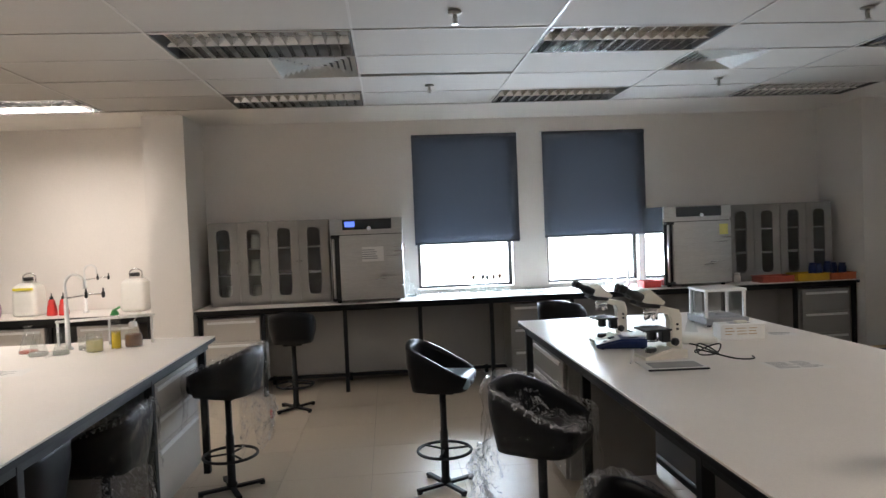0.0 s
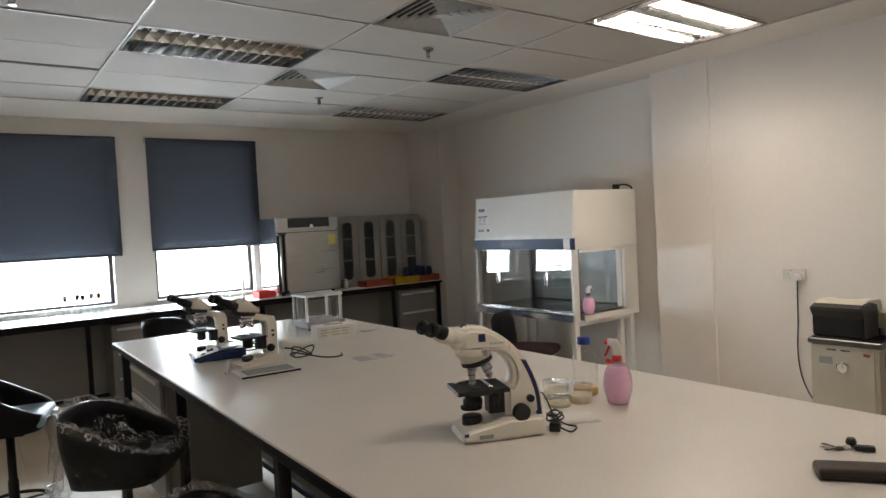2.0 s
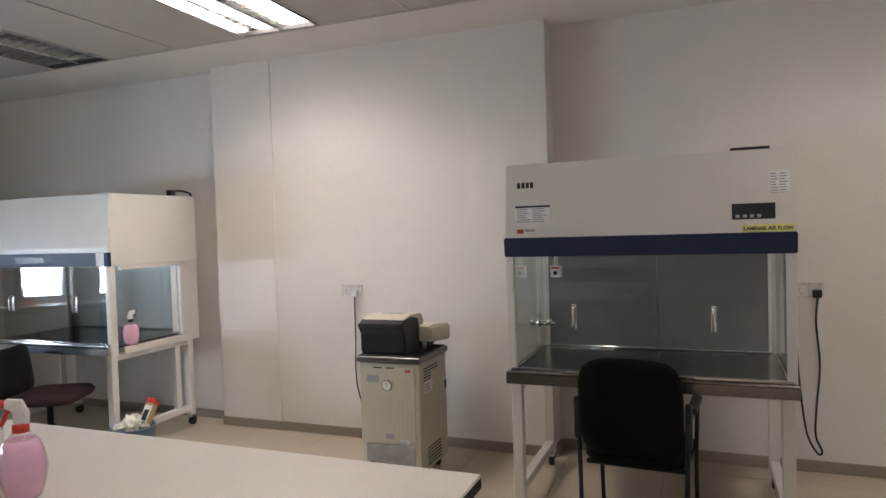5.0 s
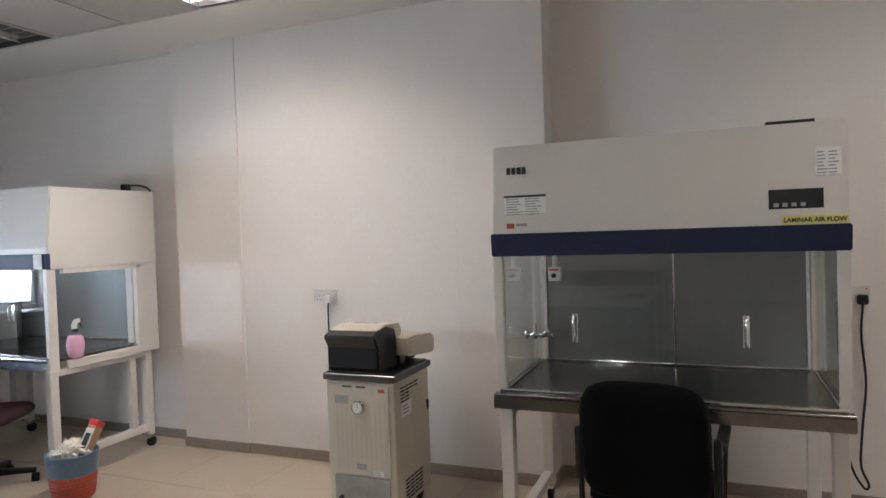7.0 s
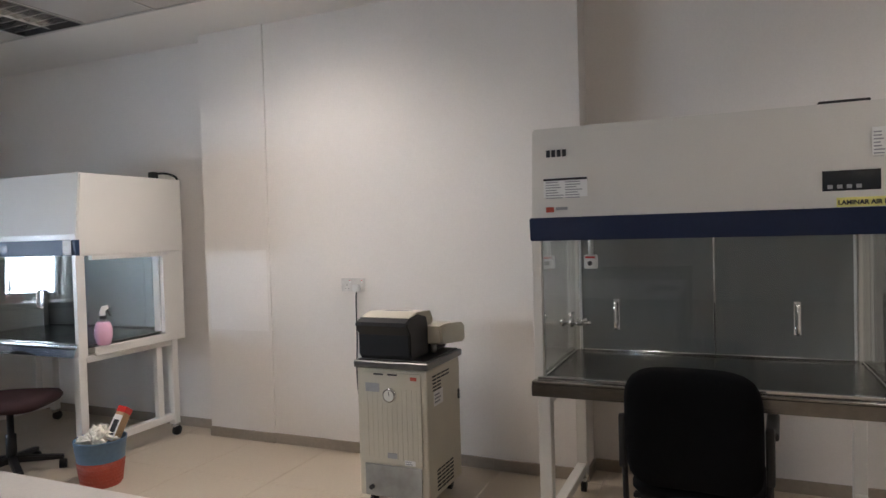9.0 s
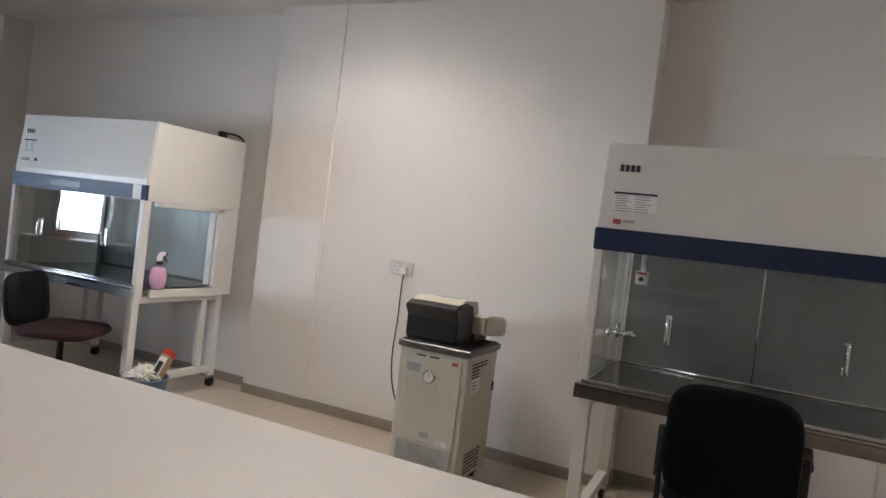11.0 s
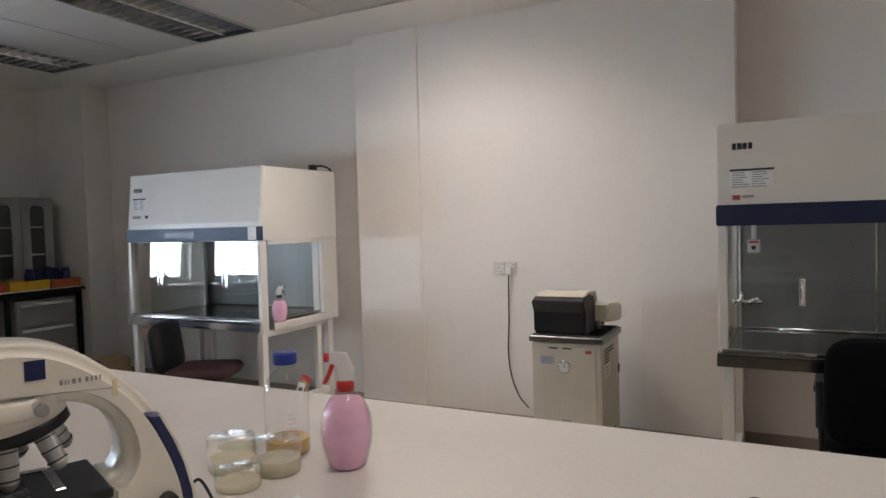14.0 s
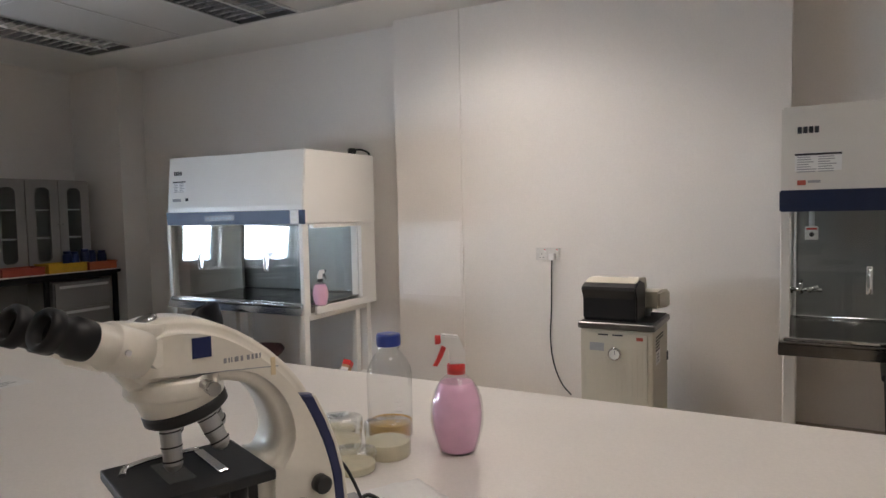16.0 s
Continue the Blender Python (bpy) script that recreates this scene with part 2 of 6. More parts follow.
HGLASS2 = clear("hood_glass_clean", (0.95, 0.965, 0.96), ior=1.38)
def film(name, ior, scale, sharp, glint_amount, bump):
    """Clear wrapping: long folds tilt its gloss, and glints are painted white along sharp creases."""
    m = clear(name, (0.985, 0.985, 0.99), rough=0.07, ior=ior, tint=0.003)
    n, l = m.node_tree.nodes, m.node_tree.links
    place, squash, fold, ridge, relief = n.new("ShaderNodeTexCoord"), n.new("ShaderNodeMapping"), n.new("ShaderNodeTexNoise"), n.new("ShaderNodeMath"), n.new("ShaderNodeBump")
    squash.inputs["Scale"].default_value, squash.inputs["Rotation"].default_value = (1.0, 3.2, 0.6), (0.5, 0.3, 0.6)
    fold.inputs["Scale"].default_value, fold.inputs["Detail"].default_value, fold.inputs["Distortion"].default_value = scale, 3, 0.5
    ridge.operation, ridge.inputs[1].default_value, ridge.inputs[2].default_value = "COMPARE", 0.5, sharp
    relief.inputs["Strength"].default_value, relief.inputs["Distance"].default_value = 1.0, bump
    l.new(place.outputs["Object"], squash.inputs[0]), l.new(squash.outputs[0], fold.inputs["Vector"])
    l.new(fold.outputs["Fac"], relief.inputs["Height"]), l.new(fold.outputs["Fac"], ridge.inputs[0])
    # White diffuse lines painted along the folds stand in for highlights.
    white, crease, blend = n.new("ShaderNodeBsdfDiffuse"), n.new("ShaderNodeMath"), n.new("ShaderNodeMixShader")
    white.inputs[0].default_value = (0.85, 0.85, 0.86, 1)
    crease.operation, crease.inputs[1].default_value = "MULTIPLY", glint_amount
    l.new(ridge.outputs[0], crease.inputs[0]), l.new(crease.outputs[0], blend.inputs[0])
    old = n["Material Output"].inputs[0].links[0].from_socket
    l.new(old, blend.inputs[1]), l.new(white.outputs[0], blend.inputs[2]), l.new(blend.outputs[0], n["Material Output"].inputs[0])
    for node in n:
        if node.type == "BSDF_GLOSSY":
            l.new(relief.outputs[0], node.inputs["Normal"])
    return m


FILM = film("plastic_film", 1.36, 8, 0.003, 0.10, 0.05)
CRUMPLED = film("crumpled_plastic_film", 1.85, 20, 0.014, 0.60, 0.06)
CLEARB = clear("clear_bottle", (0.985, 0.99, 0.985), rough=0.012, ior=1.75, tint=0.004)
LABGLASS = clear("laboratory_glass", (0.94, 0.96, 0.955), rough=0.02, ior=2.0, tint=0.014)
PINKT = clear("pink_bottle", (1.0, 0.96, 0.98), rough=0.04, ior=1.45, tint=0.02)
TUBEON = glow("lit_tube", (1.0, 0.95, 0.88), 12.0)
SKYGLOW = glow("bright_overcast", (0.95, 0.98, 1.0), 9.0)
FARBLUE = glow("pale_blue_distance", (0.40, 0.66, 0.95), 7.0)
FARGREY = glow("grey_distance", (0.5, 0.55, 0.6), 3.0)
LCD = glow("lit_display", (0.12, 0.22, 0.9), 1.2)


# ---- mesh helpers ----
def bm_box(sx, sy, sz, x=0, y=0, z=0, bevel=0.0, seg=1, bm=None):
    """A box centred in x and y at (x, y), its underside at z."""
    own = bmesh.new()
    bmesh.ops.create_cube(own, size=1)
    for v in own.verts:
        v.co = Vector((v.co.x * sx, v.co.y * sy, v.co.z * sz))
    if bevel:
        bmesh.ops.bevel(own, geom=own.edges[:], offset=min(bevel, 0.45 * min(sx, sy, sz)), segments=seg, affect="EDGES", profile=0.6)
    bmesh.ops.translate(own, verts=own.verts, vec=(x, y, z + sz / 2))
    return join(bm, own)


def join(bm, own):
    if bm is None:
        return own
    me = bpy.data.meshes.new("tmp")
    own.to_mesh(me)
    own.free()
    bm.from_mesh(me)
    bpy.data.meshes.remove(me)
    return bm


def moved(bm, m):
    bmesh.ops.transform(bm, matrix=m, verts=bm.verts)
    return bm


def bm_lathe(profile, seg=24, bm=None, cap=True):
    """Turns (radius, z) pairs round the z axis."""
    own = bmesh.new()
    rings = []
    for r, z in profile:
        rings.append([own.verts.new((r * math.cos(2 * math.pi * i / seg), r * math.sin(2 * math.pi * i / seg), z)) for i in range(seg)])
    for a, b in zip(rings, rings[1:]):
        for i in range(seg):
            own.faces.new((a[i], a[(i + 1) % seg], b[(i + 1) % seg], b[i]))
    if cap:
        own.faces.new(rings[0][::-1]), own.faces.new(rings[-1])
    for f in own.faces:
        f.smooth = len(f.verts) == 4
    return join(bm, own)


def bm_tube(points, r, seg=8, bm=None, closed=False, flat=1.0):
    """A round bar along points."""
    own = bmesh.new()
    pts = [Vector(p) for p in points]
    rings, up = [], None
    for i, p in enumerate(pts):
        a = pts[i - 1] if i or closed else p
        b = pts[(i + 1) % len(pts)] if i < len(pts) - 1 or closed else p
        d = (b - a).normalized()
        if up is None:
            up = Vector((0, 0, 1)) if abs(d.z) < 0.9 else Vector((1, 0, 0))
        side = d.cross(up).normalized()
        up = side.cross(d).normalized()
        rings.append([own.verts.new(p + r * (math.cos(2 * math.pi * k / seg) * side + flat * math.sin(2 * math.pi * k / seg) * up)) for k in range(seg)])
    pairs = list(zip(rings, rings[1:])) + ([(rings[-1], rings[0])] if closed else [])
    for a, b in pairs:
        for k in range(seg):
            own.faces.new((a[k], a[(k + 1) % seg], b[(k + 1) % seg], b[k])).smooth = True
    if not closed:
        own.faces.new(rings[0][::-1]), own.faces.new(rings[-1])
    bmesh.ops.recalc_face_normals(own, faces=own.faces)
    return join(bm, own)


def bm_prism(poly, depth, bevel=0.0, seg=2, bm=None, axis="y", round_faces=False):
    """A side outline of (x, z) pairs given a thickness along y, centred."""
    own = bmesh.new()
    a = [own.verts.new((x, -depth / 2, z)) for x, z in poly]
    b = [own.verts.new((x, depth / 2, z)) for x, z in poly]
    n = len(poly)
    own.faces.new(a), own.faces.new(b[::-1])
    for i in range(n):
        own.faces.new((a[i], b[i], b[(i + 1) % n], a[(i + 1) % n]))
    bmesh.ops.recalc_face_normals(own, faces=own.faces)
    if bevel:
        edges = [e for e in own.edges if abs(e.verts[0].co.y - e.verts[1].co.y) < 1e-6]
        bmesh.ops.bevel(own, geom=edges, offset=bevel, segments=seg, affect="EDGES")
    if round_faces:
        for f in own.faces:
            f.smooth = len(f.verts) <= 4
    return join(bm, own)


def smooth_path(points, steps=6):
    """A Catmull-Rom line through points."""
    p = [Vector(q) for q in points]
    p = [2 * p[0] - p[1]] + p + [2 * p[-1] - p[-2]]
    out = []
    for i in range(1, len(p) - 2):
        for k in range(steps):
            t = k / steps
            out.append(0.5 * ((2 * p[i]) + (p[i + 1] - p[i - 1]) * t + (2 * p[i - 1] - 5 * p[i] + 4 * p[i + 1] - p[i + 2]) * t * t + (3 * p[i] - p[i - 1] - 3 * p[i + 1] + p[i + 2]) * t**3))
    return out + [p[-2]]


def part(name, bm, material, parent=None, label=""):
    """Links a bmesh as one mesh object, under its thing if one is given."""
    me = bpy.data.meshes.new(name)
    bm.to_mesh(me)
    bm.free()
    me.materials.append(material)
    ob = new(name, me)
    if parent is not None:
        ob.parent = parent
    if label:
        ob["label"] = label
    return ob


def thing(name, m, label, category, group=""):
    ob = new(name)
    ob.empty_display_size = 0.05
    ob.matrix_world = m
    return tagged(ob, label, category, group)


def structure(ob, label=""):
    return tagged(ob, label, kind="structure")


def writing(name, text, size, m, material, parent):
    """Raised lettering in the built-in font, turned into a mesh."""
    cu = bpy.data.curves.new(name, "FONT")
    cu.body, cu.size, cu.align_x, cu.extrude, cu.offset = text, size, "CENTER", 0.0004, 0.0007
    tmp = bpy.data.objects.new(name, cu)
    scene.collection.objects.link(tmp)
    me = bpy.data.meshes.new_from_object(tmp.evaluated_get(bpy.context.evaluated_depsgraph_get()))
    bpy.data.objects.remove(tmp)
    me.materials.clear()
    me.materials.append(material)
    ob = new(name, me)
    ob.parent, ob.matrix_local = parent, m
    return ob


def bars(x0, y0, w, h, rows, cols=1, fill=0.45, z=0.0, rng=None):
    """Lines of unreadable print on a flat sheet in the xy plane."""
    rng = rng or random.Random(3)
    bm = bmesh.new()
    for r in range(rows):
        for c in range(cols):
            cw = w / cols
            ln = cw * rng.uniform(0.55, 0.92)
            bm_box(ln, h / rows * fill, 0.0006, x0 + c * cw + ln / 2, y0 - (r + 0.5) * h / rows, z, bm=bm)
    return bm


# ---- room ----
def wall(name, x0, x1, y0, y1, z0=0.0, z1=ZC + 0.1, material=WALL):
    return structure(part(name, bm_box(x1 - x0, y1 - y0, z1 - z0, (x0 + x1) / 2, (y0 + y1) / 2, z0), material))


# back wall with two window openings
bm = bmesh.new()
WZ0, WZ1 = 0.955, 2.64
edges = [XL - 0.2, WIN[0][0], WIN[0][1], WIN[1][0], WIN[1][1], 5.9]
for i in range(0, 6, 2):
    bm_box(edges[i + 1] - edges[i], 0.2, ZC + 0.1, (edges[i] + edges[i + 1]) / 2, YB + 0.1, 0, bm=bm)
for xa, xb in WIN:
    bm_box(xb - xa, 0.2, WZ0, (xa + xb) / 2, YB + 0.1, 0, bm=bm)
    bm_box(xb - xa, 0.2, ZC + 0.1 - WZ1, (xa + xb) / 2, YB + 0.1, WZ1, bm=bm)
structure(part("wall_north", bm, WALL), "off-white painted wall with two windows")
wall("wall_west", XL - 0.2, XL, YS, YB)
wall("wall_south", XL, 5.9, YS - 0.2, YS)
# east wall: three recessed fields between flat piers
wall("wall_east_1", 5.55, 5.9, 3.65, YB)
wall("wall_east_2", XR, 5.9, 1.46, 3.125)
wall("wall_east_3", 5.62, 5.9, YS, 0.945)
structure(part("pier_1", bm_box(5.9 - 5.419, 0.565, ZC + 0.1, (5.419 + 5.9) / 2, (3.085 + 3.65) / 2, 0, 0.008, 3), WALL))
structure(part("pier_2", bm_box(5.9 - 5.423, 0.555, ZC + 0.1, (5.423 + 5.9) / 2, (0.945 + 1.50) / 2, 0, 0.004, 2), WALL))
# Thin rectangle, slightly lighter than the wall, low on the pier.
structure(part("pale_patch", bm_box(0.001, 0.50, 0.56, 5.4180, 3.36, 0.77), PATCH), "lighter rectangular patch on the pier")
wall("column_corner", 5.27, 5.55, 6.72, YB)
wall("column_west", -2.20, -1.80, 6.78, YB)

# skirting
for name, x0, x1, y0, y1 in (
    ("a", 5.538, 5.55, 3.65, 6.72), ("b", 5.407, 5.419, 3.073, 3.65), ("c", XR - 0.012, XR, 1.5, 3.073),
    ("d", 5.411, 5.423, 0.933, 1.5), ("e", 5.608, 5.62, YS, 0.933), ("f", -1.788, 5.27, YB - 0.012, YB),
    ("g", 5.423, 5.608, 0.933, 0.945), ("h", XL + 0.012, -2.2, YB - 0.012, YB), ("i", XL, XL + 0.012, YS, YB), ("j", 5.419, XR, 3.073, 3.085),
):
    structure(part("baseboard", bm_box(x1 - x0, y1 - y0, 0.070, (x0 + x1) / 2, (y0 + y1) / 2, 0, 0.002), SKIRT), "grey tiled skirting")

# floor: slab with joint bed, tiles are laid at the end
floor = structure(part("floor", bm_box(5.9 - XL, YB - YS + 0.2, 0.12, (5.9 + XL) / 2, (YB + YS) / 2, -0.124), GROUT), "beige glossy floor tiles")

# ceiling: lay-in tiles in a tee grid with a plaster border
GX0, GX1, GY1, GY0 = -3.658 - MX, 4.896, 6.544, YS
FITTED = [(x, y) for x in (-1.214, 1.23, 3.674) for y in (-1.399, 0.434, 2.267, 4.10, 5.933)] + [(-3.658, y) for y in (0.434, 2.267, 4.10, 5.933)]
VENTS = [(-0.603, 4.711), (2.452, 4.711), (2.452, 2.878)]
bm = bmesh.new()
rng = random.Random(5)
nx = round((GX1 - GX0) / MX)
ny = int((GY1 - GY0) / MY) + 1
for i in range(nx):
    for j in range(ny):
        x, y = GX0 + i * MX, GY1 - (j + 1) * MY
        if any(abs(x - fx) < 0.05 and abs(y - fy) < 0.05 for fx, fy in FITTED):
            continue
        hit = [v for v in VENTS if -0.05 < v[0] - x < MX and abs(v[1] - y) < 0.05]
        if hit:
            left = hit[0][0] - x < 0.3
            bm_box(MX / 2 - 0.012, MY - 0.014, 0.015, x + MX * (0.75 if left else 0.25), y + MY / 2, ZC + 0.004, 0.002, bm=bm)
            continue
        own = bm_box(MX - 0.007, MY - 0.007, 0.015, 0, 0, 0, 0.002)
        dx, dy = rng.uniform(-0.002, 0.002), rng.uniform(-0.002, 0.002)
        lift = 0.010 if rng.random() < 0.06 else rng.uniform(0, 0.002)
        moved(own, pose(x + MX / 2 + dx, y + MY / 2 + dy + lift * rng.choice((-1, 1)), ZC + 0.005 + lift, rng.uniform(-0.25, 0.25), rng.uniform(-0.12, 0.12), 0))
        join(bm, own)
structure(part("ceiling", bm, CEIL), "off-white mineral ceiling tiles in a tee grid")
bm = bmesh.new()
for i in range(nx + 1):
    bm_box(0.015, GY1 - GY0, 0.004, GX0 + i * MX, (GY0 + GY1) / 2, ZC - 0.001, bm=bm)
for j in range(ny + 1):
    y = GY1 - j * MY
    bm_box(GX1 - GX0, 0.014, 0.003, (GX0 + GX1) / 2, y, ZC, bm=bm)
for vx, vy in VENTS:
    bm_box(0.022, MY, 0.004, vx + (MX / 2 if abs((vx - GX) / MX - round((vx - GX) / MX)) < 0.1 else 0), vy + MY / 2, ZC - 0.001, bm=bm)
structure(part("ceiling_grid", bm, TEE), "white metal tee bars")
bm = bmesh.new()
bm_box(5.9 - GX1, YB - YS, 0.05, (5.9 + GX1) / 2, (YB + YS) / 2, ZC, bm=bm)
bm_box(GX1 - XL, YB - GY1, 0.05, (GX1 + XL) / 2, (YB + GY1) / 2, ZC, bm=bm)
bm_box(GX0 - XL, GY1 - YS, 0.05, (GX0 + XL) / 2, (GY1 + YS) / 2, ZC, bm=bm)
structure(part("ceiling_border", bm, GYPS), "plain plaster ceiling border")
structure(part("ceiling_slab", bm_box(11.5, 10.5, 0.1, 0.2, 2.4, ZC + 0.25), DARKV), "dark void above the ceiling")


# ---- windows ----
def window(n, xa, xb):
    w = thing("window_%d" % n, pose((xa + xb) / 2, YB + 0.12, WZ0), "dark-framed window behind a half-lowered roller blind", "window")
    w["kind"] = "structure"
    ww, hh = xb - xa, WZ1 - WZ0
    for x in (-ww / 2 + 0.02, ww / 2 - 0.02):
        part("frame_stile", bm_box(0.04, 0.06, hh, x, 0, 0, 0.003), DARKF, w)
    for z in (0, hh - 0.04):
        part("frame_rail", bm_box(ww - 0.08, 0.06, 0.04, 0, 0, z, 0.003), DARKF, w)
    g = part("pane", bm_box(ww - 0.08, 0.006, hh - 0.08, 0, 0, 0.04), GLASS, w)
    g.visible_shadow = False
    structure(part("window_sill", bm_box(ww, 0.12, 0.012, (xa + xb) / 2, YB + 0.05, WZ0, 0.003), GYPS))


def roller_blind(x0, x1, ztop, zbot, y):
    b = thing("roller_blind", pose((x0 + x1) / 2, y, zbot), "blue-grey fabric roller blind lowered two thirds over a window", "blind", "roller blinds")
    w, h = x1 - x0, ztop - zbot
    own = bmesh.new()
    n = 14
    rows = []
    for i in range(n + 1):
        z = h * i / n
        rows.append([own.verts.new((-w / 2 + w * k / 10, 0.003 * math.sin(i * 0.9 + k * 0.4) * (1 - i / n), z)) for k in range(11)])
    for a, c in zip(rows, rows[1:]):
        for k in range(10):
            own.faces.new((a[k], a[k + 1], c[k + 1], c[k])).smooth = True
    bmesh.ops.solidify(own, geom=own.faces[:], thickness=0.0015)
    part("fabric", own, BLIND, b)
    part("bottom_bar", bm_box(w, 0.012, 0.022, 0, 0, -0.012, 0.004), BLIND, b)
    part("head_rail", moved(bm_lathe([(0.0, 0), (0.022, 0.0), (0.022, w), (0.0, w)], 14), pose(-w / 2, 0.012, h, 0, 90, 0)), BLIND, b)
    for s in (-1, 1):
        part("bracket", bm_box(0.012, 0.06, 0.06, s * (w / 2 + 0.008), 0.014, h - 0.03, 0.003), WHITEP, b)


window(1, *WIN[0])
window(2, *WIN[1])
roller_blind(0.475, 1.665, 2.675, 1.475, YB - 0.035)
roller_blind(1.955, 3.150, 2.675, 1.500, YB - 0.035)


# ---- ceiling fittings ----
def ceiling_light(x, y, lit, yaw=0.0):
    """A recessed louvred luminaire with two parabolic rows."""
    lab = "lit recessed fluorescent ceiling light with metal louvre" if lit else "unlit recessed fluorescent ceiling light with metal louvre"
    t = thing("ceiling_light", pose(x + MX / 2, y + MY / 2, ZC, 0, 0, yaw), lab, "ceiling light", "recessed ceiling lights")
    W, D = MX - 0.03, MY - 0.03
    for s in (-1, 1):
        part("frame_side", bm_box(W, 0.012, 0.10, 0, s * (D / 2 - 0.006), 0.0, 0.002), LOUV, t)
        part("frame_end", bm_box(0.012, D - 0.024, 0.10, s * (W / 2 - 0.006), 0, 0.0, 0.002), DARKF, t)
    part("housing", bm_box(W, D, 0.01, 0, 0, 0.10), WHITEP, t)
    part("divider", bm_prism([(-0.004, 0.004), (0.004, 0.004), (0.018, 0.06), (-0.018, 0.06)], W - 0.04, 0, bm=None), REFL, t).matrix_local = pose(0, 0, 0, 0, 0, 90)
    n = 14
    bm = bmesh.new()
    for row in (-1, 1):
        for i in range(1, n):
            xx = -W / 2 + W * i / n
            top = 0.002 if lit else 0.013
            own = bm_prism([(-0.0016, 0.004), (0.0016, 0.004), (top, 0.048), (-top, 0.048)], D / 2 - 0.03)
            moved(own, pose(xx, row * (D / 4 - 0.004), 0))
            join(bm, own)
    part("louvre", bm, LOUV, t, "row of shiny cross blades")
    for row in (-1, 1):
        own = bm_lathe([(0.0, 0), (0.013, 0.0), (0.013, W - 0.1), (0.0, W - 0.1)], 10)
        moved(own, pose(-W / 2 + 0.05, row * (D / 4), 0.085, 0, 90, 0))
        part("tube", own, TUBEON if lit else WHITEP, t)
    return t


# Includes the two unseen fittings added in LIT for fill.
for fx, fy in FITTED:
    ceiling_light(fx, fy, (round(fx, 3), round(fy, 3)) in [(round(a, 3), round(b, 3)) for a, b in LIT], 1.6 if (fx, fy) == (3.674, 2.267) else 0)


def air_diffuser(x, y):
    t = thing("air_diffuser", pose(x + MX / 4, y + MY / 2, ZC), "white square four-way ceiling air diffuser", "air vent", "ceiling diffusers")
    S = 0.585
    part("backing", bm_box(S, S, 0.004, 0, 0, 0.07), DARKV, t)
    k = 6
    for i in range(k):
        r0 = S / 2 - i * 0.046
        own = bmesh.new()
        lo = [own.verts.new((a * r0, b * r0, 0.0)) for a, b in ((-1, -1), (1, -1), (1, 1), (-1, 1))]
        r1 = r0 - 0.040
        hi = [own.verts.new((a * r1, b * r1, 0.036)) for a, b in ((-1, -1), (1, -1), (1, 1), (-1, 1))]
        for j in range(4):
            own.faces.new((lo[j], lo[(j + 1) % 4], hi[(j + 1) % 4], hi[j]))
        bmesh.ops.solidify(own, geom=own.faces[:], thickness=0.003)
        part("vane", own, VENT, t)
    part("centre_plate", bm_box(0.05, 0.05, 0.004, 0, 0, 0.004), VENT, t)


for vx, vy in VENTS:
    air_diffuser(vx, vy)


def sprinkler(x, y):
    t = thing("sprinkler", pose(x, y, ZC), "small metal pendent fire sprinkler in the ceiling", "sprinkler", "ceiling sprinklers")
    part("escutcheon", bm_lathe([(0.04, 0.0), (0.036, -0.010), (0.016, -0.014)], 20), BRASS, t)
    bm = bm_lathe([(0.013, -0.012), (0.013, -0.03), (0.008, -0.034), (0.006, -0.058), (0.004, -0.06)], 12)
    for s in (-1, 1):
        bm_tube([(s * 0.012, 0, -0.03), (s * 0.014, 0, -0.05), (0.0, 0, -0.066)], 0.003, 6, bm=bm)
    part("body", bm, BRASS, t)
    part("deflector", bm_lathe([(0.021, -0.066), (0.021, -0.069)], 16), BRASS, t)


for sx, sy in ((0.607, 3.79), (0.58, 5.68), (3.13, 5.65), (3.10, 3.80)):
    sprinkler(sx, sy)


# ---- beyond the windows ----
structure(part("backdrop", bm_box(24, 0.1, 12, 0, YB + 5.0, -4), SKYGLOW), "bright overcast sky beyond the windows")
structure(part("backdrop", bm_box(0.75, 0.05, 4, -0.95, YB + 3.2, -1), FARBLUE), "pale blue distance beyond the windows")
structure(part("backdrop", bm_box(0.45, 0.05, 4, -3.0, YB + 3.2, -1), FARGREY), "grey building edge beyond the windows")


# ---- benches and counters ----
def drawer_unit(m, w, d, h, rows, label, material=CREAMP, door=False):
    """A unit whose front lies in the local xz plane at y = 0 and faces -y; its base is at z = 0."""
    u = thing("drawer_unit", m, label, "cabinet", "under-bench units")
    part("body", bm_box(w, d - 0.02, h, 0, d / 2 + 0.01, 0, 0.002), GREY, u)
    z, total = 0.006, sum(rows)
    for r in rows:
        hh = (h - 0.012) * r / total
        f = part("door" if door else "drawer", bm_box(w - 0.008, 0.018, hh - 0.006, 0, 0.0, z + 0.003, 0.002), material, u)
        hb = bm_box(w * 0.86, 0.014, 0.008, 0, -0.014, z + hh - 0.034, 0.002)
        bm_box(w * 0.86, 0.004, 0.024, 0, -0.0195, z + hh - 0.050, 0.001, bm=hb)
        part("handle", hb, WHITEP, f, "pale pull strip")
        z += hh
    return u


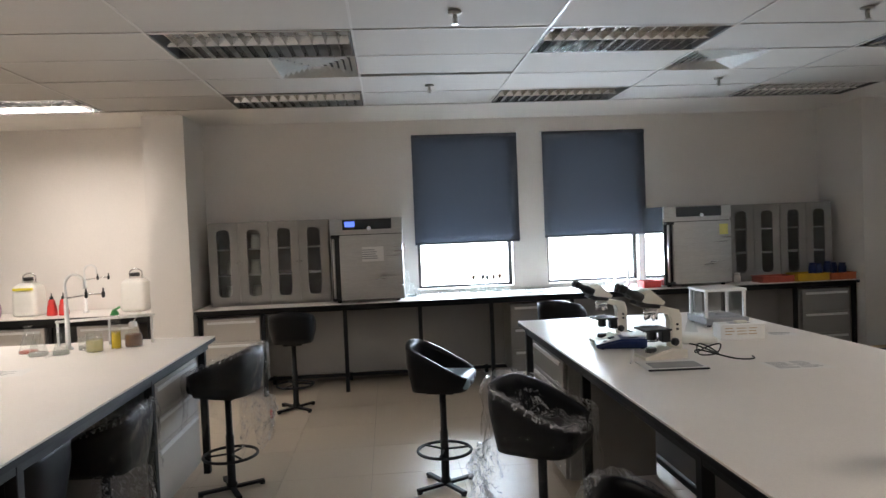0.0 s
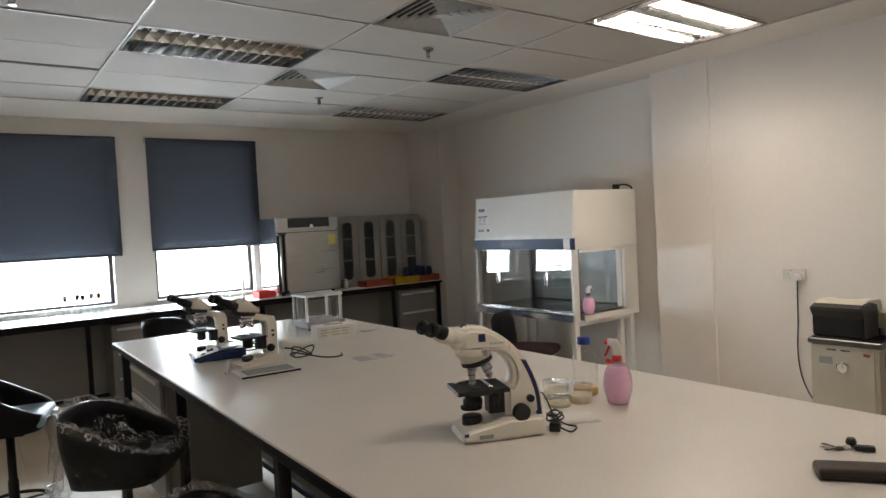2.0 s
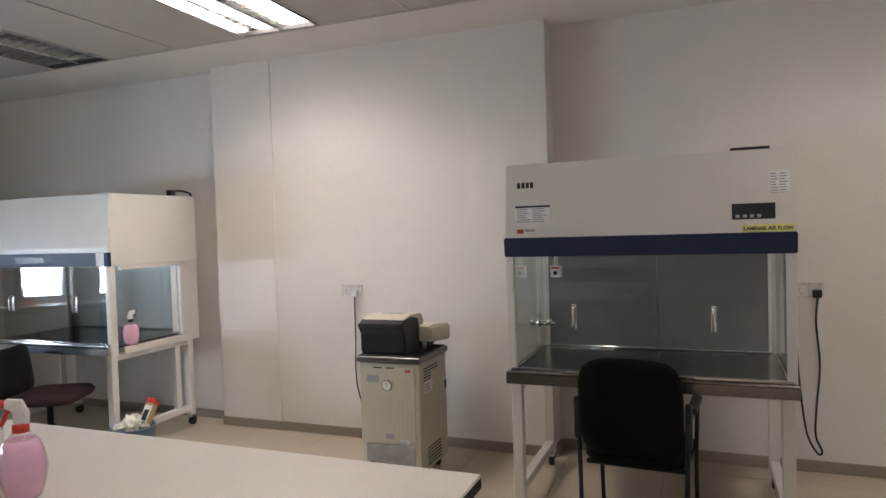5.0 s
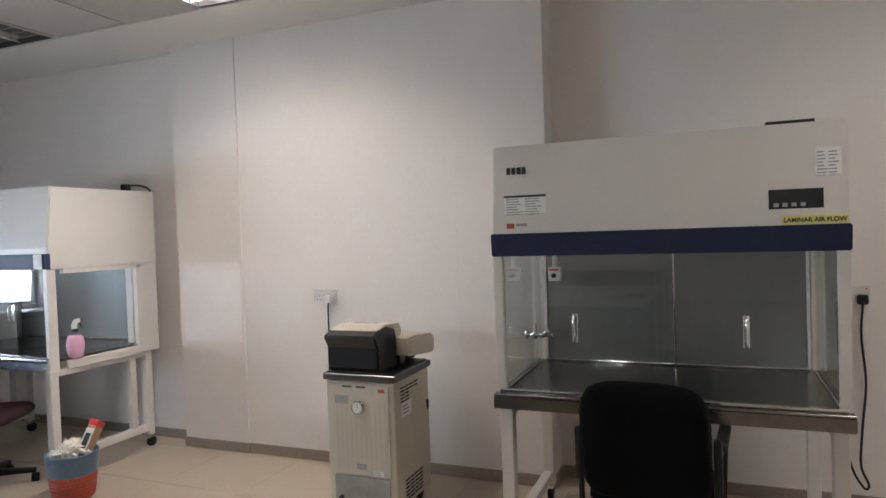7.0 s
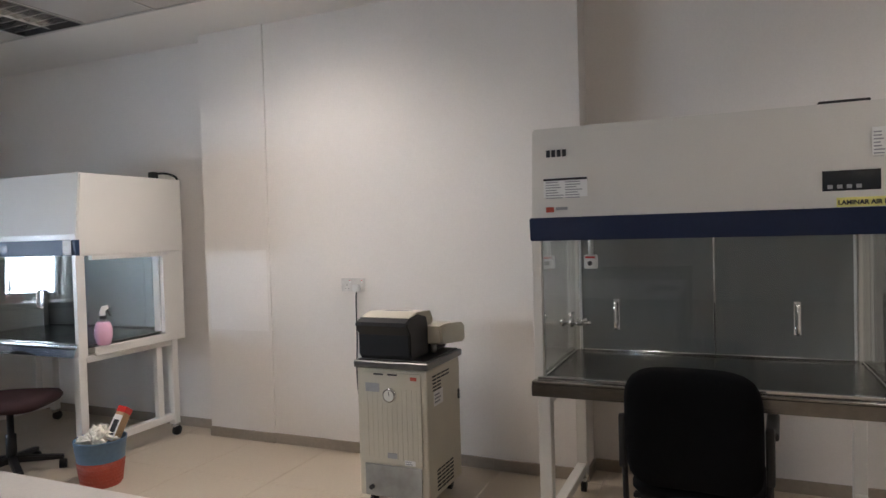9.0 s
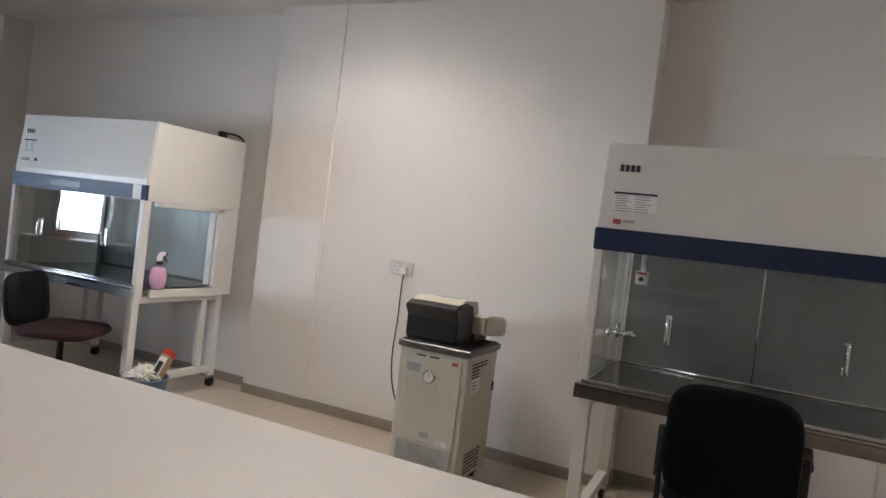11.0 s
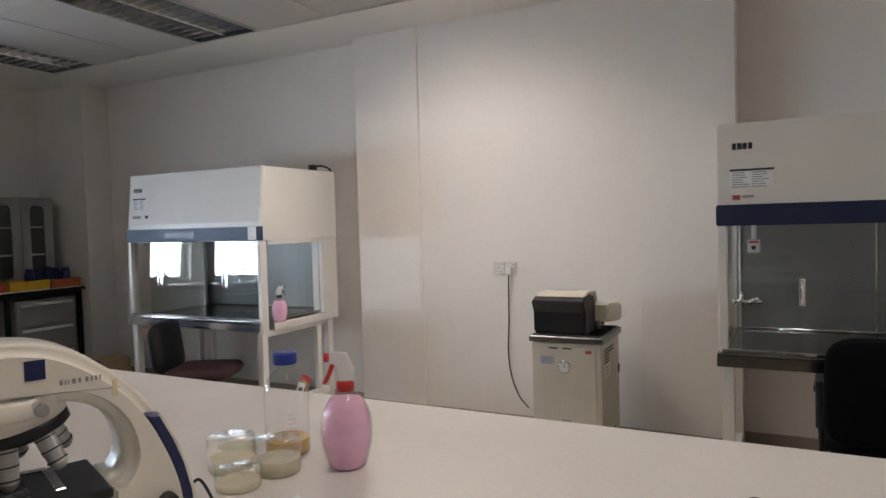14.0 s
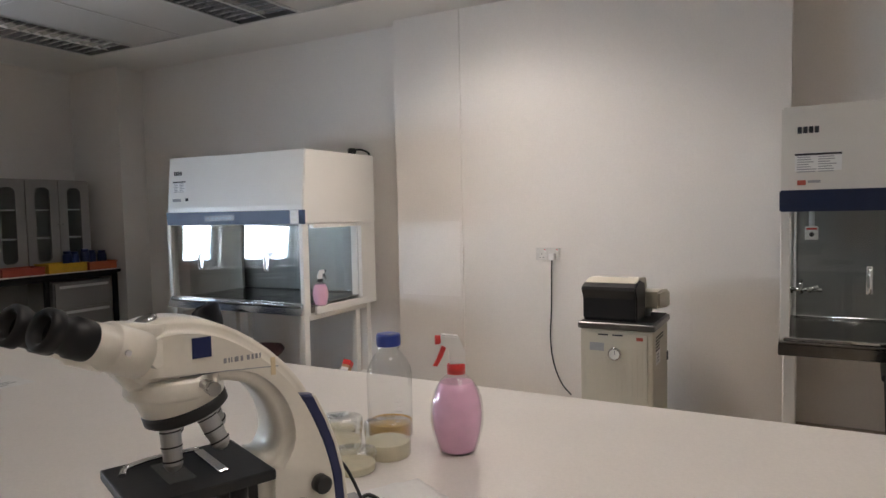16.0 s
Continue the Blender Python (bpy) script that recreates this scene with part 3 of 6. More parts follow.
def lab_bench(name, x0, x1, y0, y1, z, posts, label):
    b = thing(name, pose((x0 + x1) / 2, (y0 + y1) / 2, 0), label, "lab bench", "island benches")
    w, d = x1 - x0, y1 - y0
    part("worktop", bm_box(w, d, 0.010, 0, 0, z - 0.010, 0.0015), TOP, b, "pale grey laminate top")
    part("edge_band", bm_box(w + 0.002, d + 0.002, 0.026, 0, 0, z - 0.036, 0.002), EDGE, b, "black top edge")
    for s in (-1, 1):
        part("side_rail", bm_box(0.04, d - 0.10, 0.05, s * (w / 2 - 0.06), 0, z - 0.088, 0.003), BLKSTEEL, b)
        part("end_rail", bm_box(w - 0.16, 0.04, 0.05, 0, s * (d / 2 - 0.06), z - 0.088, 0.003), BLKSTEEL, b)
        for yy in posts:
            part("leg", bm_box(0.045, 0.045, z - 0.036, s * (w / 2 - 0.06), yy - (y0 + y1) / 2, 0, 0.003), BLKSTEEL, b)
    part("foot_rail", bm_box(0.03, d - 0.12, 0.04, 0, 0, 0.06, 0.003), BLKSTEEL, b)
    part("spine_panel", bm_box(0.02, d - 0.2, 0.72, 0, 0, 0.12), DGREY, b)
    return b


BX0, BX1, BY0, BY1, BZ = 1.10, 2.65, 0.51, 4.80, 0.94
lab_bench("lab_bench", BX0, BX1, BY0, BY1, BZ, (0.60, 2.05, 3.35, 4.72), "long island lab bench with pale top and black edge")
for ya, yb in ((3.86, 4.66),):
    drawer_unit(pose(1.185, (ya + yb) / 2, 0.10, 0, 0, -90), yb - ya, 0.55, 0.74, (2, 1, 1), "grey three-drawer unit hung under the island bench", GREY)
LX0, LX1, LY0, LY1 = -2.64, -1.09, 0.60, 4.86
lab_bench("lab_bench", LX0, LX1, LY0, LY1, BZ, (0.70, 2.40, 3.70, 4.72), "long island lab bench with pale top and glassware")
for ya, yb in ((3.78, 4.64),):
    drawer_unit(pose(-1.175, (ya + yb) / 2, 0.10, 0, 0, 90), yb - ya, 0.55, 0.74, (2, 1, 1), "cream three-drawer unit hung under the island bench")


def wall_counter(x0, x1, y0, y1, z, legs, label, edge=0.03):
    c = thing("wall_counter", pose((x0 + x1) / 2, (y0 + y1) / 2, 0), label, "counter")
    w, d = x1 - x0, y1 - y0
    cx, cy = (x0 + x1) / 2, (y0 + y1) / 2
    part("worktop", bm_box(w, d, 0.008, 0, 0, z - 0.008, 0.0015), TOP, c, "pale laminate top")
    part("edge_band", bm_box(w, d, edge, 0, 0, z - 0.008 - edge, 0.002), EDGE, c, "black front edge")
    part("front_rail", bm_box(w - 0.02, 0.03, 0.035, 0, -d / 2 + 0.06, z - 0.043 - edge, 0.003), BLKSTEEL, c)
    for lx in legs:
        part("leg", bm_box(0.04, 0.04, z - 0.038, lx - cx, -d / 2 + 0.065, 0, 0.003), BLKSTEEL, c)
        part("back_leg", bm_box(0.04, 0.04, z - 0.038, lx - cx, d / 2 - 0.06, 0, 0.003), BLKSTEEL, c)
    part("foot_rail", bm_box(w - 0.1, 0.03, 0.035, 0, d / 2 - 0.20, 0.075, 0.003), BLKSTEEL, c)
    part("back_panel", bm_box(w - 0.06, 0.015, z - 0.17, 0, d / 2 - 0.17, 0.115), GREY, c, "grey modesty panel")
    return c


CZ, CY = 0.915, 6.785
wall_counter(-1.79, 5.262, CY, YB - 0.013, CZ, (-1.75, -1.13, -0.30, 0.472, 1.22, 2.08, 2.9, 3.75, 4.56, 5.235), "long wall counter with pale top and black steel legs")
wall_counter(XL + 0.02, -2.205, CY, YB - 0.013, CZ, (-5.2, -4.2, -3.2, -2.24), "wall counter with black edge in the far bay", 0.055)
# Right-hand units take GREY fronts: the corner's shade put into the colour.
for xa, xb in ((-1.72, -1.16), (1.42, 2.04), (4.63, 5.19)):
    drawer_unit(pose((xa + xb) / 2, CY + 0.065, 0.10, 0, 0, 0), xb - xa, 0.5, 0.72, (1, 1, 1), "cream three-drawer unit under the wall counter" if xa < 0 else "three-drawer unit under the wall counter, fronts greyed to stand for shade", CREAMP if xa < 0 else GREY)


# ---- ovens and wall cabinets ----
def bm_holed(w, h, hw, hh, r, t, n=6):
    """A panel in the xz plane with a round-cornered opening; its base is at z = 0."""
    own = bmesh.new()
    inner = []
    for cx, cz, a0 in ((hw / 2 - r, hh / 2 - r, 0), (-hw / 2 + r, hh / 2 - r, 90), (-hw / 2 + r, -hh / 2 + r, 180), (hw / 2 - r, -hh / 2 + r, 270)):
        for k in range(n + 1):
            a = radians(a0 + 90 * k / n)
            inner.append((cx + r * math.cos(a), cz + r * math.sin(a)))
    corner = [(w / 2, h / 2), (-w / 2, h / 2), (-w / 2, -h / 2), (w / 2, -h / 2)]
    iv = [own.verts.new((x, -t / 2, z + h / 2)) for x, z in inner]
    ov = [own.verts.new((x, -t / 2, z + h / 2)) for x, z in corner]
    for q in range(4):
        ring = iv[q * (n + 1):(q + 1) * (n + 1)]
        for a, b in zip(ring, ring[1:]):
            own.faces.new((ov[q], b, a))
        own.faces.new((ov[q], ov[(q + 1) % 4], iv[((q + 1) * (n + 1)) % len(iv)], ring[-1]))
    bmesh.ops.recalc_face_normals(own, faces=own.faces)
    ext = bmesh.ops.extrude_face_region(own, geom=own.faces[:])
    bmesh.ops.translate(own, verts=[v for v in ext["geom"] if isinstance(v, bmesh.types.BMVert)], vec=(0, t, 0))
    bmesh.ops.recalc_face_normals(own, faces=own.faces)
    return own


def storage_cabinet(x0, x1, y0, y1, z0, z1, label):
    c = thing("storage_cabinet", pose((x0 + x1) / 2, y0, z0), label, "cabinet", "glazed counter cabinets")
    w, d, h = x1 - x0, y1 - y0, z1 - z0
    for s in (-1, 1):
        part("side", bm_box(0.018, d - 0.02, h, s * (w / 2 - 0.009), d / 2 + 0.01, 0, 0.001), GREY, c)
    part("top", bm_box(w - 0.036, d - 0.02, 0.018, 0, d / 2 + 0.01, h - 0.018), GREY, c)
    part("bottom", bm_box(w - 0.036, d - 0.02, 0.04, 0, d / 2 + 0.01, 0), GREY, c)
    part("back", bm_box(w - 0.036, 0.01, h - 0.06, 0, d - 0.006, 0.042), GREY, c)
    for k in (1, 2):
        part("shelf", bm_box(w - 0.04, d - 0.06, 0.012, 0, d / 2 + 0.01, 0.04 + (h - 0.06) * k / 3), WHITEP, c)
    dw = w / 2 - 0.004
    for s in (-1, 1):
        door = part("door", bm_holed(dw, h - 0.05, 0.135, h - 0.17, 0.05, 0.02), GREY, c)
        door.matrix_local = pose(s * w / 4, 0.0, 0.035)
        p = part("pane", bm_box(0.15, 0.003, h - 0.15, 0, 0.012, 0.05), GLASS, door)
        k = part("lock", moved(bm_lathe([(0.008, 0), (0.008, 0.012), (0.005, 0.016)], 12), pose(-s * (dw / 2 - 0.02), -0.01, (h - 0.05) / 2, 90, 0, 0)), CHROME, door)
    return c


def jar(x, y, z, r, h, material, label, name="jar", cat="jar", lid=None):
    j = thing(name, pose(x, y, z), label, cat)
    part("body", bm_lathe([(r * 0.9, 0), (r, 0.006), (r, h * 0.8), (r * 0.8, h * 0.9), (r * 0.8, h)], 20), material, j)
    part("lid", bm_lathe([(r * 0.86, h), (r * 0.86, h + 0.018), (r * 0.8, h + 0.02)], 20), lid or WHITEP, j)
    return j


CBY = 7.07
for xa, xb in ((-1.69, -1.075), (-1.07, -0.455)):
    storage_cabinet(xa, xb, CBY, YB - 0.02, CZ, 1.79, "grey counter-top cabinet with rounded glass slots in its doors")
for xa, xb in ((3.93, 4.535), (4.54, 5.145)):
    storage_cabinet(xa, xb, CBY, YB - 0.02, CZ, 1.775, "grey counter-top cabinet with rounded glass slots, in shade")
for jx, jz in ((-1.52, 0.04), (-1.24, 0.04), (-1.50, 0.305), (-1.25, 0.305), (-1.24, 0.575)):
    jar(jx, 7.26, CZ + jz + (0.011 if jz > 0.1 else 0.0), 0.055, 0.14, TRANSL, "cloudy plastic jar on a cabinet shelf")


def drying_oven(x0, y0, z0, label, note):
    o = thing("drying_oven", pose(x0 + 0.3725, y0, z0), label, "oven", "laboratory ovens")
    W, D, H = 0.745, 0.575, 0.865
    for s in (-1, 1):
        part("side_panel", bm_box(0.004, D - 0.02, H - 0.02, s * (W / 2 - 0.002), D / 2 + 0.01, 0.02), MIRROR, o, "polished steel side")
    part("body", bm_box(W - 0.008, D - 0.02, H - 0.02, 0, D / 2 + 0.01, 0.02, 0.004), STEEL, o)
    door = part("door", bm_box(W - 0.10, 0.03, H - 0.20, 0.045, -0.003, 0.03, 0.006, 2), STEEL, o, "brushed steel door")
    part("door_seal", bm_box(W - 0.02, 0.008, H - 0.185, 0, 0.012, 0.022), BLKPL, o)
    hb = bm_tube([(0, 0, 0.05), (0, 0, H - 0.20)], 0.013, 10)
    part("handle_bar", moved(hb, pose(-W / 2 + 0.035, -0.035, 0)), STEEL, o)
    for z in (0.035, H - 0.195):
        part("handle_mount", bm_box(0.09, 0.05, 0.025, -W / 2 + 0.055, -0.022, z, 0.004), BLKPL, o)
    part("top_panel", bm_box(W - 0.004, 0.03, 0.135, 0, -0.003, H - 0.137, 0.004), STEEL, o)
    pan = part("control_panel", bm_box(0.50, 0.008, 0.105, 0.01, -0.022, H - 0.115, 0.003), DARKGL, o, "black glass control panel")
    if note == "paper":
        part("display", bm_box(0.10, 0.002, 0.055, -0.165, -0.0275, H - 0.085), LCD, pan, "small lit blue display")
        part("note", bm_box(0.22, 0.001, 0.15, 0.06, -0.0195, 0.42), PAPER, o, "white paper taped to the door")
        bmw = bars(-0.05, 0.55, 0.20, 0.11, 5, 1)
        part("note_lines", moved(bmw, pose(0, -0.0205, 0, 90, 0, 0)), GREYINK, o)
    else:
        part("note", bm_box(0.095, 0.001, 0.115, 0.285, -0.0195, 0.545), PALEYEL, o, "yellow paper label on the door")
    part("knob", moved(bm_lathe([(0.024, 0), (0.024, 0.022), (0.019, 0.027)], 20), pose(0.03, -0.026, H - 0.105, 90, 0, 0)), CHROME, pan)
    for sx in (-1, 1):
        for yy in (0.06, D - 0.06):
            part("foot", bm_lathe([(0.022, 0), (0.022, 0.021)], 12), RUBBER, o).matrix_local = pose(sx * (W / 2 - 0.07), yy, 0)
    return o


drying_oven(-0.42, 6.852, CZ, "stainless-steel drying oven with lit display on the wall counter", "paper")
drying_oven(3.105, 6.852, CZ, "stainless-steel drying oven with yellow label on the wall counter", "label")


# ---- laminar flow hoods ----
def flow_hood(m, W, shell, band, cabinet_side, label):
    """Front faces -x at local x = 0; y is the width, centred."""
    h = thing("laminar_flow_hood", m, label, "flow hood", "laminar flow hoods")
    D = 0.90
    pane = HGLASS if cabinet_side else HGLASS2
    # stand
    for s in (-1, 1):
        y = s * (W / 2 - 0.04)
        part("front_leg", bm_box(0.055, 0.055, 0.62, 0.06, y, 0.09, 0.004), shell, h)
        part("rear_leg", bm_box(0.055, 0.055, 0.62, D - 0.10, y, 0.09, 0.004), shell, h)
        part("side_rail", bm_box(D - 0.215, 0.05, 0.05, D / 2 - 0.02, y, 0.12, 0.004), shell, h)
        part("upper_rail", bm_box(D - 0.215, 0.05, 0.045, D / 2 - 0.02, y, 0.665, 0.004), shell, h)
        if cabinet_side:
            part("mid_post", bm_box(0.05, 0.04, 0.493, D - 0.235, y, 0.171, 0.003), shell, h)
        for xx in (0.06, D - 0.10):
            c = part("caster", moved(bm_lathe([(0.012, -0.012), (0.036, -0.012), (0.036, 0.012), (0.012, 0.012)], 18), pose(xx + 0.015, y, 0.036, 90, 0, 0)), RUBBER, h)
            part("fork", bm_box(0.05, 0.036, 0.028, xx, y, 0.062, 0.006), CHROME, c)
    part("rear_rail", bm_box(0.04, W - 0.14, 0.045, D - 0.10, 0, 0.665, 0.003), shell, h)
    # work surface with a turned-down steel edge
    tray = bm_box(D - 0.05, W - 0.075 if cabinet_side else W + 0.01, 0.012, (D - 0.05) / 2, 0, 0.764, 0.003)
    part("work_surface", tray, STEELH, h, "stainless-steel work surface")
    lip = [(-0.004, 0.712), (0.032, 0.712), (0.032, 0.778), (0.020, 0.778)] if cabinet_side else [(0.0, 0.712), (0.030, 0.712), (0.030, 0.7635), (0.0, 0.7635)]
    part("surface_edge", bm_prism(lip, W - 0.02 if cabinet_side else W + 0.012, 0.003, 2), CHROME if cabinet_side else STEELH, h)
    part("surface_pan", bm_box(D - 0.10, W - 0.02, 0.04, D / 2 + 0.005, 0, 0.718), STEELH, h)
    # chamber
    part("back_panel", bm_box(0.02, W - 0.10, 0.60, D - 0.12, 0, 0.776), BACKP, h, "grey steel rear panel")
    part("cove_trim", bm_tube([(D - 0.135, -W / 2 + 0.06, 0.784), (D - 0.135, W / 2 - 0.06, 0.784)], 0.007, 8), CHROME, h)
    for s in (-1, 1):
        y = s * (W / 2 - 0.02)
        if cabinet_side:
            part("side_stile", bm_box(0.062, 0.035, 0.64, 0.061, y, 0.70, 0.003), shell, h)
            part("side_stile", bm_box(0.185, 0.035, 0.64, D - 0.100, y, 0.70, 0.003), shell, h)
            part("side_sill", bm_box(D - 0.290, 0.110, 0.058, 0.449, y - s * 0.030, 0.70, 0.003), shell, h)
            g = part("side_pane", bm_box(D - 0.30, 0.005, 0.577, 0.449, y - s * 0.072, 0.7582), HGLASS, h)
            part("side_head", bm_box(D - 0.290, 0.035, 0.030, 0.449, y, 1.306, 0.002), shell, h)
            part("reveal", bm_box(0.010, 0.055, 0.577, D - 0.197, y - s * 0.046, 0.7582), shell, h)
        else:
            part("front_post", bm_box(0.035, 0.04, 0.60, 0.055, y, 0.776, 0.003), shell, h)
            part("rear_post", bm_box(0.035, 0.04, 0.60, D - 0.09, y, 0.776, 0.003), shell, h)
            g = part("side_pane", bm_box(D - 0.18, 0.005, 0.60, D / 2 - 0.02, y, 0.776), pane, h)
        g.visible_shadow = False
        g = part("sash", bm_box(0.005, W / 2 - 0.045, 0.585, 0, s * (W / 4 - 0.021), 0), pane, h, "clear front sash")
        g.matrix_local = pose(0.045, 0, 0.79, 0, 1.8 if cabinet_side else 0.0, 0)
        g.visible_shadow = False
        hb = bm_tube(smooth_path([(0, 0, 0.0), (-0.03, 0, 0.008), (-0.034, 0, 0.05), (-0.03, 0, 0.102), (0, 0, 0.11)], 4), 0.007, 8)
        part("sash_handle", moved(hb, pose(-0.003, s * 0.328, 0.22)), CHROME, g)
        part("handle_plate", bm_box(0.003, 0.024, 0.125, -0.0045, s * 0.328, 0.213, 0.001), CHROME, g)
    if not cabinet_side:
        part("panel_seam", bm_box(0.003, 0.006, 0.58, D - 0.1316, -0.03, 0.79), CHROME, h, "bright joint in the rear panel")
        for s in (-1, 1):
            part("corner_trim", bm_box(0.006, 0.012, 0.585, D - 0.134, s * (W / 2 - 0.055), 0.785, 0.002), WHITEP, h)
            part("side_cove", bm_tube([(0.08, s * (W / 2 - 0.032), 0.782), (D - 0.14, s * (W / 2 - 0.032), 0.782)], 0.005, 8), CHROME, h)
    part("sash_track", bm_box(0.03, W - 0.03, 0.016, 0.04, 0, 0.776, 0.003), CHROME, h, "chrome lower sash track")
    # head
    poly = [(0.078, 1.852), (D, 1.852), (D, 1.375 if not cabinet_side else 1.335), (0.05, 1.375 if not cabinet_side else 1.335), (0.04, 1.47)]
    part("housing", bm_prism(poly, W, 0.008, 2), shell, h, "metal fan housing")
    bz = 1.372 if not cabinet_side else 1.338
    part("band", bm_prism([(0.024, bz + 0.098), (0.058, bz + 0.098), (0.058, bz), (0.034, bz)], W + 0.012, 0.005, 2), band, h, "dark blue lower band")
    return h


def sheet(name, parent, x, y, z, w, hh, material, rows=0, cols=1, tilt=0.0, label="", head=False, ink=GREYINK):
    """A small flat sign on a front that faces -x: centred at y, z."""
    p = part(name, bm_box(w, hh, 0.0015, 0, 0, 0), material, parent, label)
    p.matrix_local = Matrix(((0, 0, -1, x), (-1, 0, 0, y), (0, 1, 0, z), (0, 0, 0, 1))) @ pose(0, -hh / 2 + hh / 2, 0, tilt, 0, 0)
    if rows:
        q = part("print", bars(-w * 0.45, hh * (0.36 if head else 0.42), w * 0.9, hh * (0.78 if head else 0.84), rows, cols, 0.4, 0.0016), ink, p)
    if head:
        part("print_heading", bm_box(w, hh * 0.10, 0.0006, 0, hh * 0.43, 0.0016), INK, p)
    return p


HB = flow_hood(pose(4.462, 0.297, 0), 1.355, HOODW, NAVY, False, "cream laminar flow hood with navy band on a wheeled stand")
def on_front(z):
    return 0.040 + (z - 1.47) / 0.382 * 0.038 - 0.002


def logo(parent, y, z, s):
    bm = bmesh.new()
    for k in range(4):
        bm_box(0.017 * s, 0.030 * s, 0.001, (k - 1.5) * 0.023 * s, 0, 0, 0.002, bm=bm)
    p = part("emblem", bm, INK, parent, "dark maker's emblem")
    p.matrix_local = Matrix(((0, 0, -1, on_front(z)), (-1, 0, 0, y), (0, 1, 0, z), (0, 0, 0, 1)))
    q = part("emblem_lines", bars(-0.05 * s, -0.024 * s, 0.10 * s, 0.028 * s, 2, 1, 0.45), INK, p)


logo(HB, 0.57, 1.742, 1.0)
sheet("data_label", HB, on_front(1.59), 0.530, 1.588, 0.185, 0.098, WHITEP, 7, 2, label="white printed data label", head=True)
sheet("red_emblem", HB, on_front(1.503), 0.595, 1.503, 0.034, 0.022, REDM)
sheet("emblem_words", HB, on_front(1.507), 0.545, 1.507, 0.05, 0.012, GREYINK)
cp = sheet("control_panel", HB, on_front(1.566), -0.505, 1.566, 0.182, 0.076, DARKGL, label="near-black control panel")
bm = bmesh.new()
for k in range(4):
    bm_box(0.017, 0.014, 0.001, -0.066 + k * 0.030, -0.020, 0.0016, bm=bm)
part("button", bm, GREYINK, cp)
part("display", bm_box(0.06, 0.018, 0.001, -0.045, 0.014, 0.0016), DARKGL, cp)
ys = sheet("name_strip", HB, on_front(1.492), -0.565, 1.489, 0.215, 0.034, PALEYEL, label="yellow name strip")
writing("lettering", "LAMINAR AIR FLOW", 0.0225, pose(0, -0.0085, 0.002), INK, ys)
sheet("notice", HB, on_front(1.69), -0.615, 1.685, 0.085, 0.135, PAPER, 9, 2, label="white printed notice")
part("roof_bracket", bm_box(0.03, 0.17, 0.020, 0.16, -0.50, 1.8525, 0.003), BLKPL, HB, "flat black bracket on the roof")
sw = part("service_switch", bm_box(0.05, 0.062, 0.070, 0.66, 0.545, 1.215, 0.004), WHITEP, HB, "small white isolator switch")
part("conduit", bm_tube([(0.66, 0.545, 1.285), (0.66, 0.545, 1.376)], 0.013, 10), WHITEP, sw)
part("rotary_knob", moved(bm_lathe([(0.012, 0), (0.012, 0.012)], 14), pose(0.635, 0.545, 1.243, 0, -90, 0)), INK, sw)
part("switch_label", bm_box(0.001, 0.050, 0.010, 0.6345, 0.545, 1.268), RED, sw)
tap = bm_tube([(0.39, 0.648, 0.975), (0.39, 0.50, 0.975)], 0.010, 12)
bm_tube([(0.39, 0.592, 0.955), (0.39, 0.592, 1.015)], 0.010, 10, bm=tap)
bm_tube([(0.39, 0.640, 0.975), (0.39, 0.628, 0.975)], 0.020, 14, bm=tap)
bm_tube([(0.39, 0.565, 0.975), (0.39, 0.545, 0.975)], 0.015, 12, bm=tap)
bm_tube([(0.36, 0.592, 1.018), (0.42, 0.592, 1.018)], 0.007, 8, bm=tap)
bm_tube([(0.39, 0.56, 0.975), (0.39, 0.515, 0.99)], 0.012, 10, bm=tap)
part("gas_tap", tap, CHROME, HB, "chrome gas tap inside the hood")

HA = flow_hood(pose(4.53, 4.54, 0), 1.35, HOODA, NAVYL, True, "white laminar flow hood with blue band on a wheeled stand")
logo(HA, 0.57, 1.735, 1.0)
sheet("data_label", HA, on_front(1.63), 0.545, 1.628, 0.14, 0.095, WHITEP, 6, 2, label="white printed data label", head=True)
sheet("emblem_words", HA, on_front(1.53), 0.57, 1.53, 0.09, 0.022, GREYINK)
sheet("small_plate", HA, on_front(1.53), 0.46, 1.532, 0.03, 0.022, INK)
sheet("band_controls", HA, 0.026, 0.10, 1.388, 0.30, 0.040, NAVY, 1, 6, ink=NAVYL)
sheet("taped_note", HA, 0.022, -0.612, 1.388, 0.075, 0.092, PAPER, 2, 1, ink=TRANSL, label="white note on the band")
plug = bm_box(0.05, 0.05, 0.050, 0.72, -0.60, 1.8525, 0.008, 2)
bm_tube(smooth_path([(0.73, -0.60, 1.888), (0.80, -0.61, 1.898), (0.86, -0.62, 1.892), (0.905, -0.63, 1.868), (0.913, -0.635, 1.80)], 5), 0.008, 8, bm=plug)
part("power_inlet", plug, BLKPL, HA, "black plug and lead on the roof")


